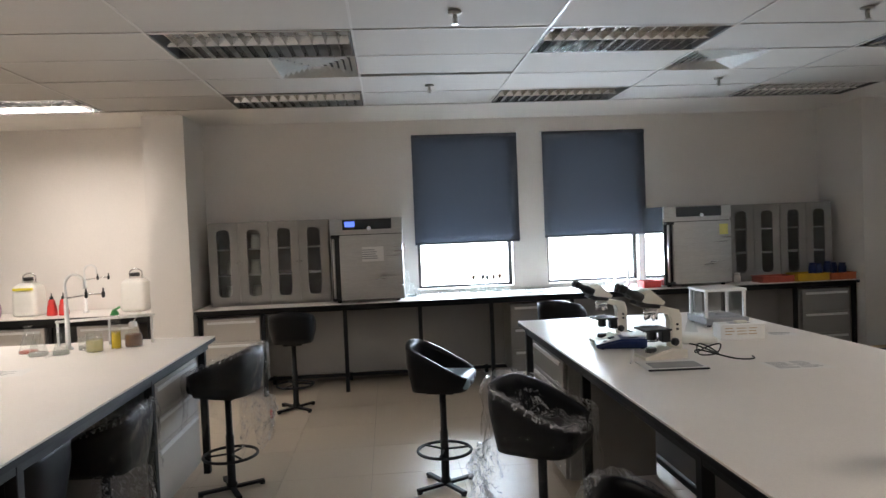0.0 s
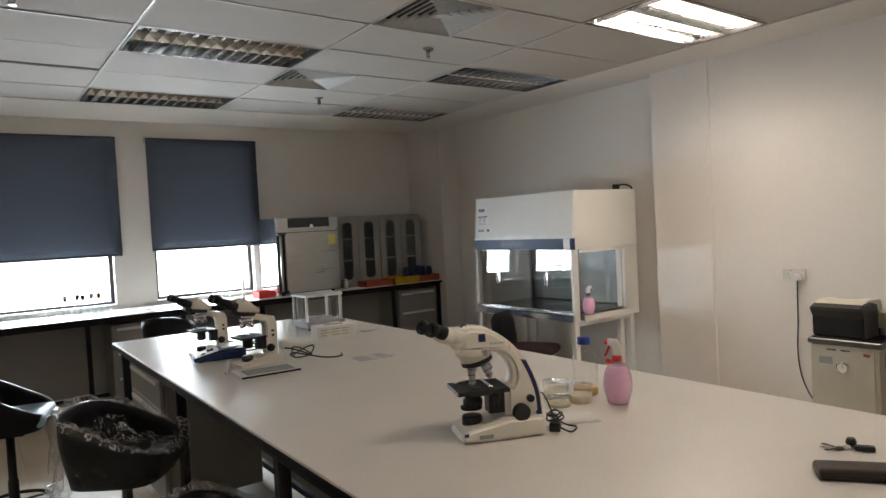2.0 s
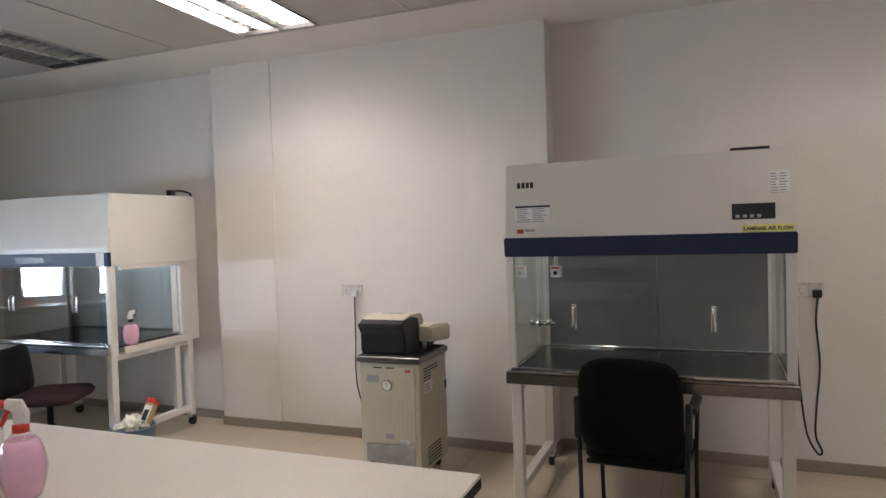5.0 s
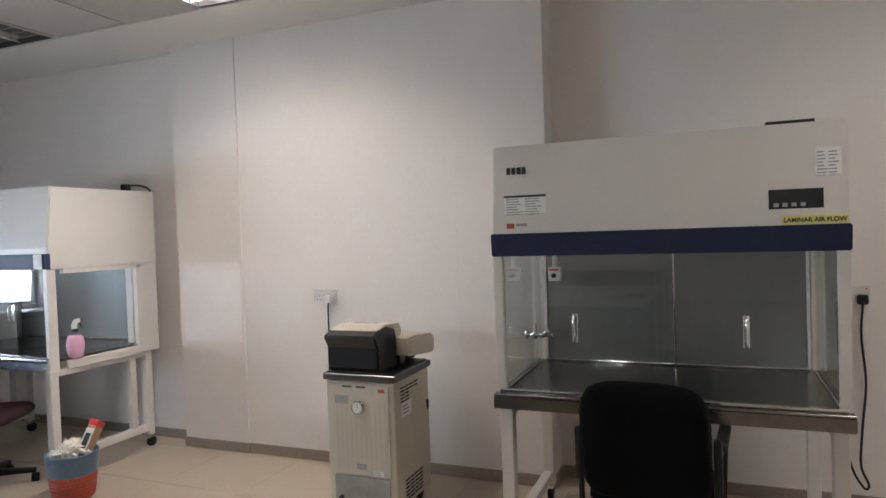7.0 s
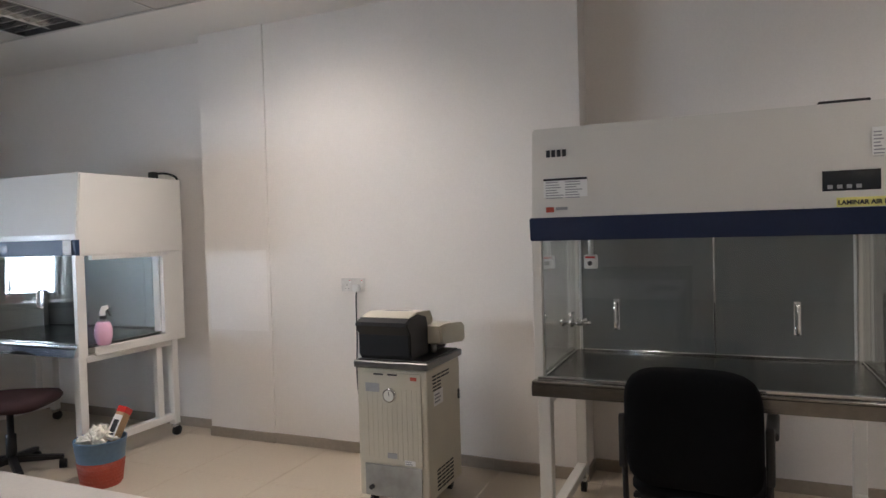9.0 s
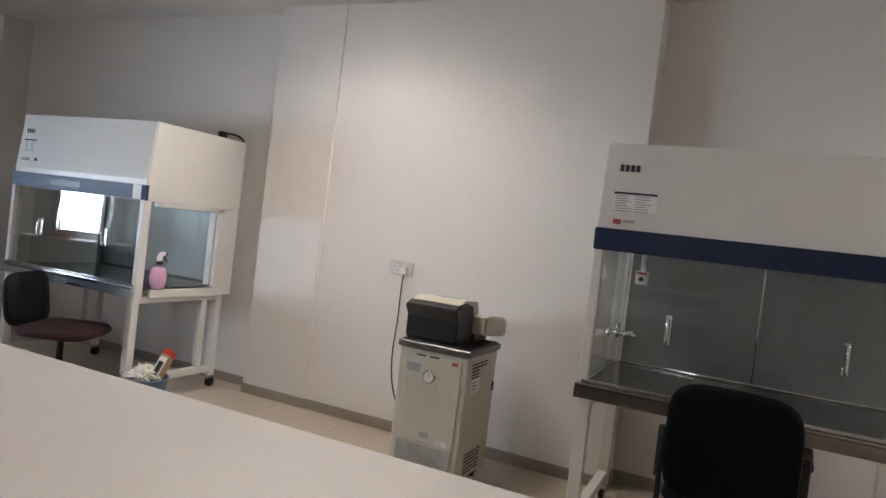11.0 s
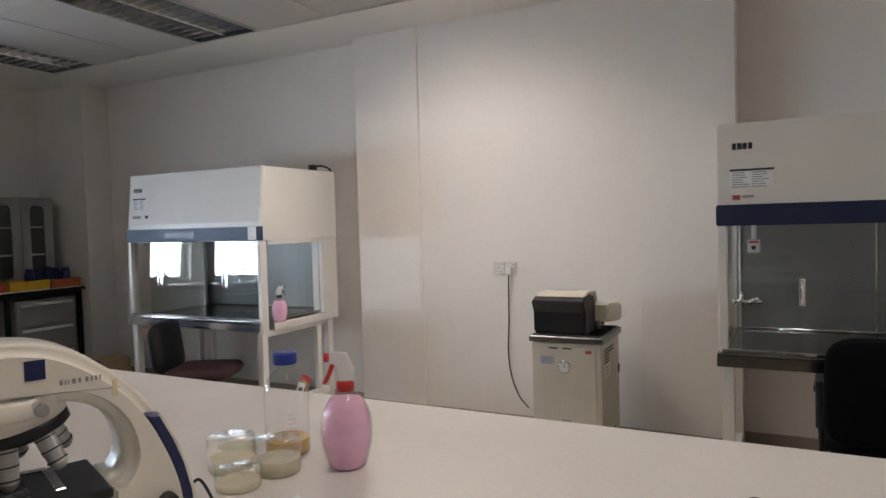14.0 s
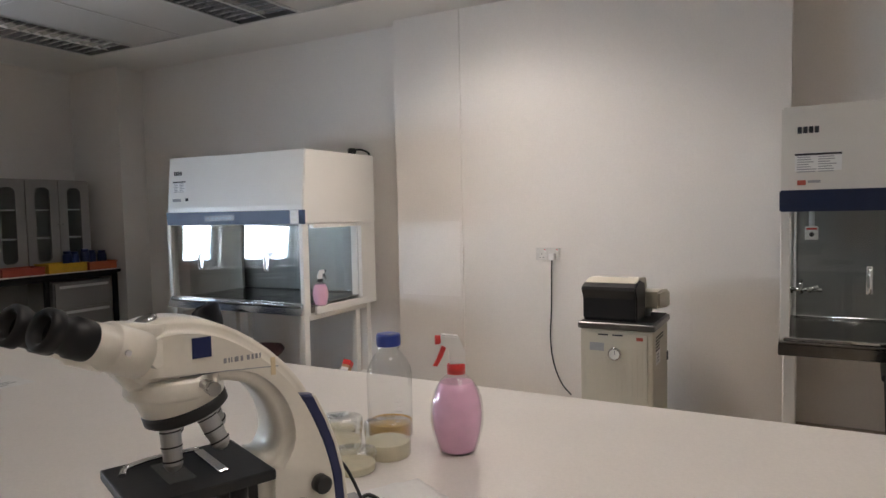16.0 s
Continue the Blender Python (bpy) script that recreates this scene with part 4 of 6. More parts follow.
# ---- steriliser ----
def sterilizer():
    s = thing("steam_sterilizer", pose(4.70, 1.785, 0), "beige top-loading steam steriliser with black lid on castors", "steriliser")
    W, D = 0.40, 0.43
    part("body", bm_box(D, W, 0.665, D / 2, 0, 0.065, 0.012, 3), BEIGE, s)
    fr = part("front_panel", bm_box(0.006, W - 0.06, 0.47, -0.003, 0.0, 0.245, 0.004), BEIGE, s)
    bm = bmesh.new()
    for k in range(11):
        bm_box(0.0015, 0.010, 0.36, -0.0062, -0.14 + k * 0.028, 0.27, 0.0006, bm=bm)
    part("rib", bm, BEIGE, fr)
    g = moved(bm_lathe([(0.036, 0), (0.036, 0.016), (0.031, 0.018)], 24), pose(-0.006, 0.005, 0.60, 0, -90, 0))
    gg = part("pressure_gauge", g, CHROME, fr, "round chrome pressure gauge")
    part("dial", moved(bm_lathe([(0.028, 0), (0.028, 0.001)], 24), pose(-0.0248, 0.005, 0.60, 0, -90, 0)), TRANSL, gg)
    part("needle", bm_box(0.001, 0.003, 0.024, -0.0268, 0.002, 0.598), INK, gg)
    sheet("rating_plate", fr, -0.0085, 0.105, 0.635, 0.08, 0.045, GREYINK, 3)
    sheet("red_mark", fr, -0.0085, -0.13, 0.690, 0.035, 0.018, REDM)
    sheet("warning_label", fr, -0.0085, -0.10, 0.262, 0.06, 0.026, WHITEP, 2)
    sheet("maker_plate", fr, -0.0085, 0.0, 0.29, 0.055, 0.028, GREYINK)
    for y in (0.07, -0.01):
        part("slot", bm_box(0.002, 0.055, 0.008, -0.007, y, 0.700), INK, fr)
    wt = part("water_tank_window", bm_box(0.008, W - 0.075, 0.165, -0.004, 0.0, 0.072, 0.004), TANK, s, "cloudy lower tank panel")
    part("tank_valve", moved(bm_lathe([(0.012, 0), (0.012, 0.02)], 12), pose(-0.008, 0.12, 0.12, 0, -90, 0)), BLKPL, wt)
    # side louvres
    bm = bmesh.new()
    for c in range(4):
        for r in range(5 if c < 2 else 2):
            bm_box(0.045, 0.003, 0.008, 0.09 + c * 0.055, -W / 2 - 0.0005, 0.685 - r * 0.018, bm=bm)
    part("vent_slot", bm, INK, s, "rows of black vent slots")
    bm = bmesh.new()
    for c in range(4):
        for r in range(6):
            bm_box(0.045, 0.003, 0.009, 0.12 + c * 0.055, -W / 2 - 0.0005, 0.195 - r * 0.02, bm=bm)
    part("vent_slot", bm, INK, s)
    p = part("side_label", bm_box(0.115, 0.0015, 0.075, 0.135, -W / 2 - 0.0008, 0.535), PAPER, s, "white side label")
    part("print", moved(bars(0.085, 0.60, 0.10, 0.055, 3), pose(0, -W / 2 - 0.0016, 0, 90, 0, 0)), GREYINK, p)
    part("side_catch", bm_box(0.02, 0.008, 0.055, D - 0.03, -W / 2 - 0.004, 0.50, 0.003), BLKPL, s)
    # steel rim
    bm = bm_box(D + 0.026, W + 0.026, 0.036, D / 2, 0, 0.734, 0.010, 3)
    part("rim", bm, RIM, s, "dull stainless rim")
    part("rim_tray", bm_box(D - 0.01, W - 0.01, 0.007, D / 2, 0, 0.7702, 0.002), BLKPL, s, "black rubber deck")
    # lid
    fp = [(0.02, 0.778), (0.0, 0.80), (0.0, 0.905), (-0.035, 0.955), (-0.03, 0.972), (0.03, 0.995), (0.12, 1.0), (0.20, 0.985), (0.22, 0.93), (0.22, 0.778)]
    lid = part("lid", bm_prism(fp, 0.30, 0.008, 2), BLKPL, s, "black front of the lid")
    lid.matrix_local = pose(0, 0.035, 0)
    top = part("lid_cover", bm_prism([(0.015, 0.992), (0.10, 1.012), (0.27, 1.002), (0.295, 0.96), (0.295, 0.93), (0.20, 0.93), (0.20, 0.975), (0.10, 0.999), (0.02, 0.985)], 0.285, 0.004, 2), BEIGE, s, "beige lid cover")
    top.matrix_local = pose(0, 0.035, 0)
    part("lid_window", bm_box(0.12, 0.15, 0.004, 0.13, 0.05, 1.0095, 0.002), GREYINK, top).matrix_local = pose(0, -0.035, 0, 0, 2, 0)
    arm = part("lid_arm", bm_prism([(0.21, 0.925), (0.29, 0.930), (0.52, 0.908), (0.548, 0.892), (0.548, 0.802), (0.53, 0.797), (0.24, 0.826), (0.21, 0.836)], 0.30, 0.012, 2), BEIGE, s, "beige rear cover")
    arm.matrix_local = pose(0, -0.045, 0)
    part("hinge", bm_box(0.16, 0.18, 0.038, 0.38, -0.02, 0.776, 0.004), BLKPL, s)
    part("guide_post", bm_lathe([(0.016, 0.776), (0.016, 0.835)], 14), STEEL, s).matrix_local = pose(0.27, -0.12, 0)
    for xx in (0.06, D - 0.06):
        for s2 in (-1, 1):
            part("caster", moved(bm_lathe([(0.01, -0.011), (0.03, -0.011), (0.03, 0.011), (0.01, 0.011)], 16), pose(xx, s2 * (W / 2 - 0.05), 0.03, 90, 0, 0)), RUBBER, s)
            part("caster_stem", bm_box(0.03, 0.03, 0.02, xx, s2 * (W / 2 - 0.05), 0.05), BLKSTEEL, s)
    return s


sterilizer()


# ---- seating ----
def bucket_shell(w, low, high, inset=0.0):
    """A tub seat shell open towards +x: the rim falls from the back to the front."""
    own = bmesh.new()
    n, rows = 40, 7
    ang = [2 * math.pi * i / n for i in range(n)]
    def rim(a):
        c = 0.5 - 0.5 * math.cos(a)
        return low + (high - low) * (c ** 0.8)
    rings = []
    for k in range(rows):
        f = k / (rows - 1)
        ring = []
        for a in ang:
            top = rim(a)
            r = (w / 2 - inset) * (0.86 + 0.14 * min(1, f * 1.6))
            ca, sa = math.cos(a), math.sin(a)
            sq = 1 / (abs(ca) ** 4 + abs(sa) ** 4) ** 0.25
            ring.append(own.verts.new((r * ca * sq * 0.97, r * sa * sq, top * f)))
        rings.append(ring)
    for a, b in zip(rings, rings[1:]):
        for i in range(n):
            own.faces.new((a[i], a[(i + 1) % n], b[(i + 1) % n], b[i])).smooth = True
    own.faces.new(rings[0][::-1])
    bmesh.ops.recalc_face_normals(own, faces=own.faces)
    bmesh.ops.solidify(own, geom=own.faces[:], thickness=0.032)
    for f in own.faces:
        f.smooth = True
    return own


def bar_stool(m, cushion, label, low=0.0, rim=0.09):
    s = thing("bar_stool", m, label, "stool", "black bar stools")
    for k in range(4):
        own = bm_box(0.20, 0.036, 0.02, 0.11, 0, 0.012, 0.006, 2)
        leg = part("base_leg", moved(own, pose(0, 0, 0, 0, 0, 45 + 90 * k)), BLKSTEEL, s)
        part("glide", bm_lathe([(0.017, 0.0), (0.017, 0.013)], 10), RUBBER, leg).matrix_local = pose(0.195 * math.cos(radians(45 + 90 * k)), 0.195 * math.sin(radians(45 + 90 * k)), 0)
    part("column", bm_lathe([(0.034, 0.02), (0.034, 0.05), (0.026, 0.06), (0.026, 0.36), (0.021, 0.365), (0.021, 0.615 - low)], 18), BLKSTEEL, s)
    ringo = bm_tube([(0.17 * math.cos(2 * math.pi * i / 32), 0.17 * math.sin(2 * math.pi * i / 32), 0.235) for i in range(32)], 0.010, 8, closed=True)
    part("foot_ring", ringo, BLKSTEEL, s)
    for k in range(3):
        a = radians(30 + 120 * k)
        part("ring_spoke", bm_tube([(0.02 * math.cos(a), 0.02 * math.sin(a), 0.24), (0.165 * math.cos(a), 0.165 * math.sin(a), 0.235)], 0.007, 8), BLKSTEEL, s)
    part("seat_plate", bm_box(0.18, 0.18, 0.03, 0, 0, 0.610 - low, 0.008), BLKSTEEL, s)
    part("shell", bucket_shell(0.42, rim, 0.300), VINYL, s, "black vinyl tub seat").matrix_local = pose(0, 0, 0.640 - low)
    cu = bm_box(0.340, 0.325, 0.075, 0.030, 0, 0.656 - low, 0.034, 4)
    for f in cu.faces:
        f.smooth = True
    part("cushion", cu, cushion, s)
    return s


def film_wrap(stool, seed, label="crumpled clear plastic film wrapped round a stool seat", drop=0.12, low=0.0, side=2.6, tag=False):
    """Torn clear wrapping that hugs a stool's seat and hangs below it."""
    rng = random.Random(seed)
    w = thing("plastic_wrap", stool.matrix_basis @ pose(0, 0, -low), label, "plastic film", "plastic wraps")
    own = bmesh.new()
    n, rows = 72, 14
    rings = []

    def crease(x, y, z, k):
        return 0.5 * noise.noise(Vector((x * 34 + seed, y * 34, z * 30 + k))) + noise.noise(Vector((x * 15, y * 15 + seed, z * 12 + k)))

    for k in range(rows):
        f = k / (rows - 1)
        ring = []
        for i in range(n):
            a = 2 * math.pi * i / n
            c = 0.5 - 0.5 * math.cos(a)
            top = 0.105 + 0.208 * c**0.8
            sag = drop * (0.6 + 0.9 * noise.noise(Vector((math.cos(a) * 2 + seed, math.sin(a) * 2, 0))))
            z = 0.640 - sag * (1 - min(1, f * 3)) + top * max(0, (f - 0.15) / 0.85)
            sq = 1 / (abs(math.cos(a)) ** 4 + abs(math.sin(a)) ** 4) ** 0.25
            x, y = 0.225 * math.cos(a) * sq, 0.225 * math.sin(a) * sq
            g = 1.03 + 0.075 * crease(x, y, z, 0) + 0.12 * max(0, 0.3 - f)
            g = max(g, 0.985)
            ring.append(own.verts.new((x * g, y * g, z + 0.012 * crease(x, y, z, 9))))
        rings.append(ring)
    # the sheet folds over the rim and lies crumpled in the seat
    for k in (1, 2, 3, 4, 5):
        ring = []
        for i in range(n):
            v = rings[rows - 1][i].co
            s = (0.90, 0.84, 0.80, 0.62, 0.40)[k - 1]
            low_z = (v.z + 0.010, v.z - 0.016, max(0.755, v.z - 0.075), 0.750, 0.747)[k - 1]
            x, y = v.x * s, v.y * s
            ring.append(own.verts.new((x, y, max(0.737, low_z + 0.028 * crease(x, y, 0, k)))))
        rings.append(ring)
    inside = bmesh.new()
    for k, (a, b) in enumerate(zip(rings, rings[1:])):
        for i in range(n):
            if k >= rows - 2:
                inside.faces.new([inside.verts.new(v.co) for v in (a[i], a[(i + 1) % n], b[(i + 1) % n], b[i])])
                continue
            if k < 5 and noise.noise(Vector((i * 0.22, seed * 1.7, k * 0.1))) > 0.22 - 0.03 * k:
                continue
            own.faces.new((a[i], a[(i + 1) % n], b[(i + 1) % n], b[i]))
    part("sheet", own, FILM, w)
    bmesh.ops.remove_doubles(inside, verts=inside.verts, dist=0.0001)
    part("crumpled_sheet", inside, CRUMPLED, w, "crumpled film lying in the seat")
    tail = bmesh.new()
    a0 = side
    prev = None
    for k in range(17):
        f = k / 16
        row = []
        for j in range(15):
            da = (j - 7) * 0.085
            r = 0.245 + 0.09 * math.sin(math.pi * f) ** 0.7 * math.cos(da * 2.2)
            kink = 0.030 * crease(da, f * 0.5, 0.3, 4) + 0.016 * rng.uniform(-1, 1)
            row.append(tail.verts.new(((r + kink) * math.cos(a0 + da), (r + kink) * math.sin(a0 + da), 0.66 - 0.30 * f * (1 + 0.3 * math.cos(j * 0.9)) + 0.008 * rng.uniform(-1, 1))))
        if prev:
            for j in range(14):
                tail.faces.new((prev[j], prev[j + 1], row[j + 1], row[j]))
        prev = row
    part("torn_tail", tail, CRUMPLED, w, "torn hanging film")
    if tag:
        part("red_tag", moved(bm_box(0.003, 0.028, 0.055, 0.285, 0, 0.47, 0), pose(0, 0, 0, 0, 0, tag)), RED, w, "red printed tag")
    return w


s1 = bar_stool(pose(0.476, 4.17, 0, 0, 0, -16), SEATSHEEN, "black tub bar stool with pale seat cover, bluish window sheen painted in, unwrapped", rim=0.045)
s2 = bar_stool(pose(0.83, 2.95, 0, 0, 0, -35), VINYL, "black tub bar stool still wrapped in clear plastic film")
s3 = bar_stool(pose(0.99, 2.04, 0, 0, 0, -30), VINYL, "lowered black tub bar stool wrapped in clear plastic film", 0.17)
s4 = bar_stool(pose(-0.75, 6.28, 0, 0, 0, 90), VINYL, "black tub bar stool by the wall counter")
s5 = bar_stool(pose(-0.90, 4.36, 0, 0, 0, 160), VINYL, "black tub bar stool still wrapped in clear plastic film")
s6 = bar_stool(pose(-1.30, 3.46, 0, 0, 0, 175), VINYL, "lowered black tub bar stool with torn plastic film", 0.13)
s7 = bar_stool(pose(-1.46, 2.92, 0, 0, 0, 180), VINYL, "lowered black tub bar stool beside the island bench", 0.13)
for k, (st, dr, lo, sd, tg) in enumerate(((s2, 0.14, 0, 3.75, False), (s3, 0.12, 0.17, 3.6, False), (s5, 0.26, 0, 3.0, 190), (s6, 0.20, 0.13, 2.4, 150))):
    film_wrap(st, 3 + 2 * k, drop=dr, low=lo, side=sd, tag=tg)


def cushion_panel(w, h, t, bow, n=12):
    """An upholstered pad in the yz plane, round-cornered and bowed in plan."""
    own = bmesh.new()
    pts = []
    for i in range(48):
        a = 2 * math.pi * i / 48
        ca, sa = math.cos(a), math.sin(a)
        sq = 1 / (abs(ca) ** 5 + abs(sa) ** 5) ** 0.2
        pts.append((ca * sq * w / 2, sa * sq * h / 2))
    rings = []
    for sc, off in ((0.0, 0.5), (0.6, 0.5), (0.93, 0.42), (1.0, 0.1), (1.0, -0.1), (0.93, -0.42), (0.6, -0.5), (0.0, -0.5)):
        if sc == 0:
            rings.append([own.verts.new((off * t, 0, 0))])
        else:
            rings.append([own.verts.new((off * t - bow * (y * sc / (w / 2)) ** 2, y * sc, z * sc)) for y, z in pts])
    for a, b in zip(rings, rings[1:]):
        for i in range(48):
            j = (i + 1) % 48
            if len(a) == 1:
                own.faces.new((a[0], b[i], b[j]))
            elif len(b) == 1:
                own.faces.new((a[i], a[j], b[0]))
            else:
                own.faces.new((a[i], a[j], b[j], b[i]))
    bmesh.ops.recalc_face_normals(own, faces=own.faces)
    for f in own.faces:
        f.smooth = True
    return own


def visitor_chair(m):
    """Faces +x."""
    c = thing("visitor_chair", m, "black fabric armchair with black tube legs at the flow hood", "chair")
    part("backrest", cushion_panel(0.46, 0.46, 0.06, 0.03), CLOTH, c).matrix_local = pose(-0.22, 0, 0.695, 0, -8, 0)
    part("seat", moved(cushion_panel(0.48, 0.46, 0.07, 0.0), pose(0, 0, 0, 0, 90, 0)), CLOTH, c).matrix_local = pose(0.03, 0, 0.44)
    for s in (-1, 1):
        part("leg_frame", bm_tube(smooth_path([(-0.24, s * 0.235, 0.011), (-0.225, s * 0.235, 0.30), (-0.20, s * 0.245, 0.62), (-0.10, s * 0.25, 0.655), (0.16, s * 0.25, 0.64), (0.20, s * 0.245, 0.58), (0.22, s * 0.235, 0.30), (0.25, s * 0.235, 0.011)], 4), 0.011, 8), BLKSTEEL, c)
        part("armrest", bm_box(0.28, 0.045, 0.03, 0.02, s * 0.25, 0.655, 0.012, 3), BLKPL, c)
        part("back_bracket", bm_box(0.035, 0.030, 0.20, -0.215, s * 0.246, 0.53, 0.010, 2), BLKPL, c)
        for z in (0.61, 0.705):
            part("bolt", moved(bm_lathe([(0.007, 0), (0.006, 0.003)], 10), pose(-0.238, s * 0.208, z, 0, -90, 0)), CHROME, c)
    part("seat_rail", bm_box(0.03, 0.46, 0.02, -0.12, 0, 0.385, 0.004), BLKSTEEL, c)
    part("seat_rail", bm_box(0.03, 0.46, 0.02, 0.15, 0, 0.385, 0.004), BLKSTEEL, c)
    return c


visitor_chair(pose(4.44, 0.31, 0, 0, 0, -4))


def task_chair(m):
    c = thing("task_chair", m, "swivel task chair with maroon seat and black back", "chair")
    for k in range(5):
        a = 72 * k + 20
        own = bm_prism([(0.02, 0.075), (0.02, 0.12), (0.28, 0.085), (0.28, 0.06)], 0.045, 0.006)
        leg = part("base_leg", moved(own, pose(0, 0, 0, 0, 0, a)), BLKPL, c)
        part("caster", moved(bm_lathe([(0.008, -0.02), (0.028, -0.02), (0.028, 0.02), (0.008, 0.02)], 14), pose(0.275 * math.cos(radians(a)), 0.275 * math.sin(radians(a)), 0.028, 90, 0, a + 90)), RUBBER, leg)
    part("gas_column", bm_lathe([(0.03, 0.08), (0.03, 0.25), (0.02, 0.255), (0.02, 0.42)], 16), BLKPL, c)
    part("seat", moved(cushion_panel(0.47, 0.45, 0.07, 0.0), pose(0, 0, 0, 0, 90, 0)), MAROON, c, "maroon cloth seat").matrix_local = pose(0.02, 0, 0.455)
    part("back_stem", bm_tube(smooth_path([(-0.05, 0, 0.40), (-0.24, 0, 0.41), (-0.29, 0, 0.50), (-0.27, 0, 0.68)], 5), 0.02, 8, flat=0.5), BLKPL, c)
    part("backrest", cushion_panel(0.44, 0.34, 0.06, 0.03), VINYL, c).matrix_local = pose(-0.215, 0, 0.635, 0, -8, 0)
    return c


task_chair(pose(4.38, 4.27, 0, 0, 0, -64))


# ---- microscopes ----
def primary_microscope(m):
    """Front of the base at x = 0, rear towards +x; the near side is -y."""
    t = thing("microscope", m, "cream binocular compound microscope with blue strip, on the bench", "microscope")
    outer = [(0.264, 0.0), (0.262, 0.06), (0.257, 0.123), (0.247, 0.165), (0.234, 0.20), (0.217, 0.236), (0.196, 0.268), (0.168, 0.298), (0.135, 0.324), (0.10, 0.343), (0.06, 0.352), (0.024, 0.350), (0.0, 0.338), (-0.010, 0.318), (-0.008, 0.292)]
    part("base", bm_prism([(-0.008, 0.012), (0.0, 0.002), (0.262, 0.002), (0.262, 0.062), (0.15, 0.066), (0.085, 0.054), (0.02, 0.045), (-0.004, 0.03)], 0.150, 0.010, 3), CREAM, t, "cream base")
    inner = [(0.0, 0.278), (0.11, 0.272), (0.135, 0.263), (0.158, 0.242), (0.172, 0.215), (0.176, 0.185), (0.165, 0.163), (0.148, 0.155), (0.145, 0.06)]
    curve = [(q.x, q.z) for q in smooth_path([(x, 0, z) for x, z in outer[1:]], 3)]
    hollow = [inner[0]] + [(q.x, q.z) for q in smooth_path([(x, 0, z) for x, z in inner[1:]], 3)]
    arm = bm_prism(curve + hollow, 0.098, 0.015, 5, round_faces=True)
    part("arm", arm, CREAM, t, "cream curved arm")
    # recess rim round the grip and the dividing seam
    part("head_seam", bm_tube([(0.050, -0.0491, 0.288), (0.10, -0.0491, 0.287), (0.170, -0.0491, 0.282)], 0.0006, 6), GREYINK, t)
    strip = [p for p in outer if p[1] < 0.262]
    band = [(x + 0.0015, z) for x, z in strip] + [(x - 0.014 - 0.004 * z / 0.26, z + 0.003 * (z > 0.2)) for x, z in reversed(strip)]
    part("side_strip", bm_prism(band, 0.1000, 0.003, 1), BLUEST, t, "dark blue strip along the arm")
    rim = [(x + 0.003, z) for x, z in strip] + [(x - 0.002, z) for x, z in reversed(strip)]
    part("strip_border", bm_prism(rim, 0.1015, 0.001, 1), CREAM, t)
    # binocular head
    hd = bm_prism([(0.030, 0.294), (0.0, 0.286), (-0.018, 0.306), (-0.034, 0.337), (-0.022, 0.352), (0.0, 0.353), (0.030, 0.349)], 0.090, 0.016, 5, round_faces=True)
    turn = pose(0.05, 0, 0, 0, 0, 20) @ pose(-0.05, 0, 0)
    part("head", moved(hd, turn), CREAM, t)
    for s in (-1, 1):
        y = s * 0.031
        ax = turn @ pose(-0.004, y, 0.320, 0, -66, 0)
        own = bm_lathe([(0.026, 0.0), (0.026, 0.040), (0.0255, 0.042), (0.0225, 0.043), (0.0215, 0.062), (0.020, 0.066)], 28)
        tube = part("eye_tube", moved(own, ax), CREAM, t)
        own = bm_lathe([(0.0205, 0.062), (0.0215, 0.066), (0.0215, 0.082), (0.0190, 0.085), (0.0190, 0.098), (0.0225, 0.101), (0.0225, 0.112), (0.019, 0.116), (0.014, 0.112), (0.013, 0.103)], 28)
        part("eyecup", moved(own, ax), RUBBER, tube, "black rubber eyecup")
        part("lens", moved(bm_lathe([(0.0131, 0.103), (0.0130, 0.1035)], 20), ax), DARKGL, tube)
        part("screw", moved(bm_lathe([(0.0035, 0), (0.0035, 0.004)], 8), turn @ pose(-0.036, y + s * 0.024, 0.331, 90 if s < 0 else -90, 0, 0)), CHROME, tube)
    part("head_clamp", moved(bm_lathe([(0.014, 0), (0.014, 0.006), (0.010, 0.009)], 16), pose(0.030, 0.0, 0.346, 0, -20, 0)), CHROME, t)
    own = bm_lathe([(0.006, 0), (0.006, 0.020), (0.008, 0.021), (0.008, 0.034)], 12)
    part("clamp_screw", moved(own, pose(0.076, -0.052, 0.277, 90, 0, 0)), CHROME, t)
    # nosepiece and objectives
    tilt = pose(0.060, 0, 0.278, 0, -15, 0)
    part("nose_cone", moved(bm_lathe([(0.051, 0.004), (0.0525, -0.004), (0.0495, -0.030)], 40), tilt), CREAM, t)
    part("nose_collar", bm_lathe([(0.052, 0.260), (0.0545, 0.264), (0.0545, 0.280), (0.050, 0.284)], 40), CREAM, t).matrix_local = pose(0.056, 0, 0)
    nose = part("turret", moved(bm_lathe([(0.049, -0.030), (0.050, -0.034), (0.050, -0.043), (0.046, -0.046), (0.030, -0.052)], 32), tilt), BLKPL, t, "black revolving nosepiece")
    for k, ln in enumerate((0.056, 0.050, 0.044, 0.036)):
        a = 180 + 90 * k
        ax = tilt @ pose(0, 0, -0.044, 0, 0, a + 25) @ pose(0.028, 0, 0, 0, -15, 0)
        own = bm_lathe([(0.0105, 0.0), (0.0105, -ln * 0.12), (0.0120, -ln * 0.13), (0.0120, -ln * 0.62), (0.0110, -ln * 0.63), (0.0110, -ln * 0.90), (0.008, -ln), (0.004, -ln - 0.003)], 24)
        for f in own.faces:
            f.smooth = False
        ob = part("objective", moved(own, ax), OBJV, nose, "steel objective lens")
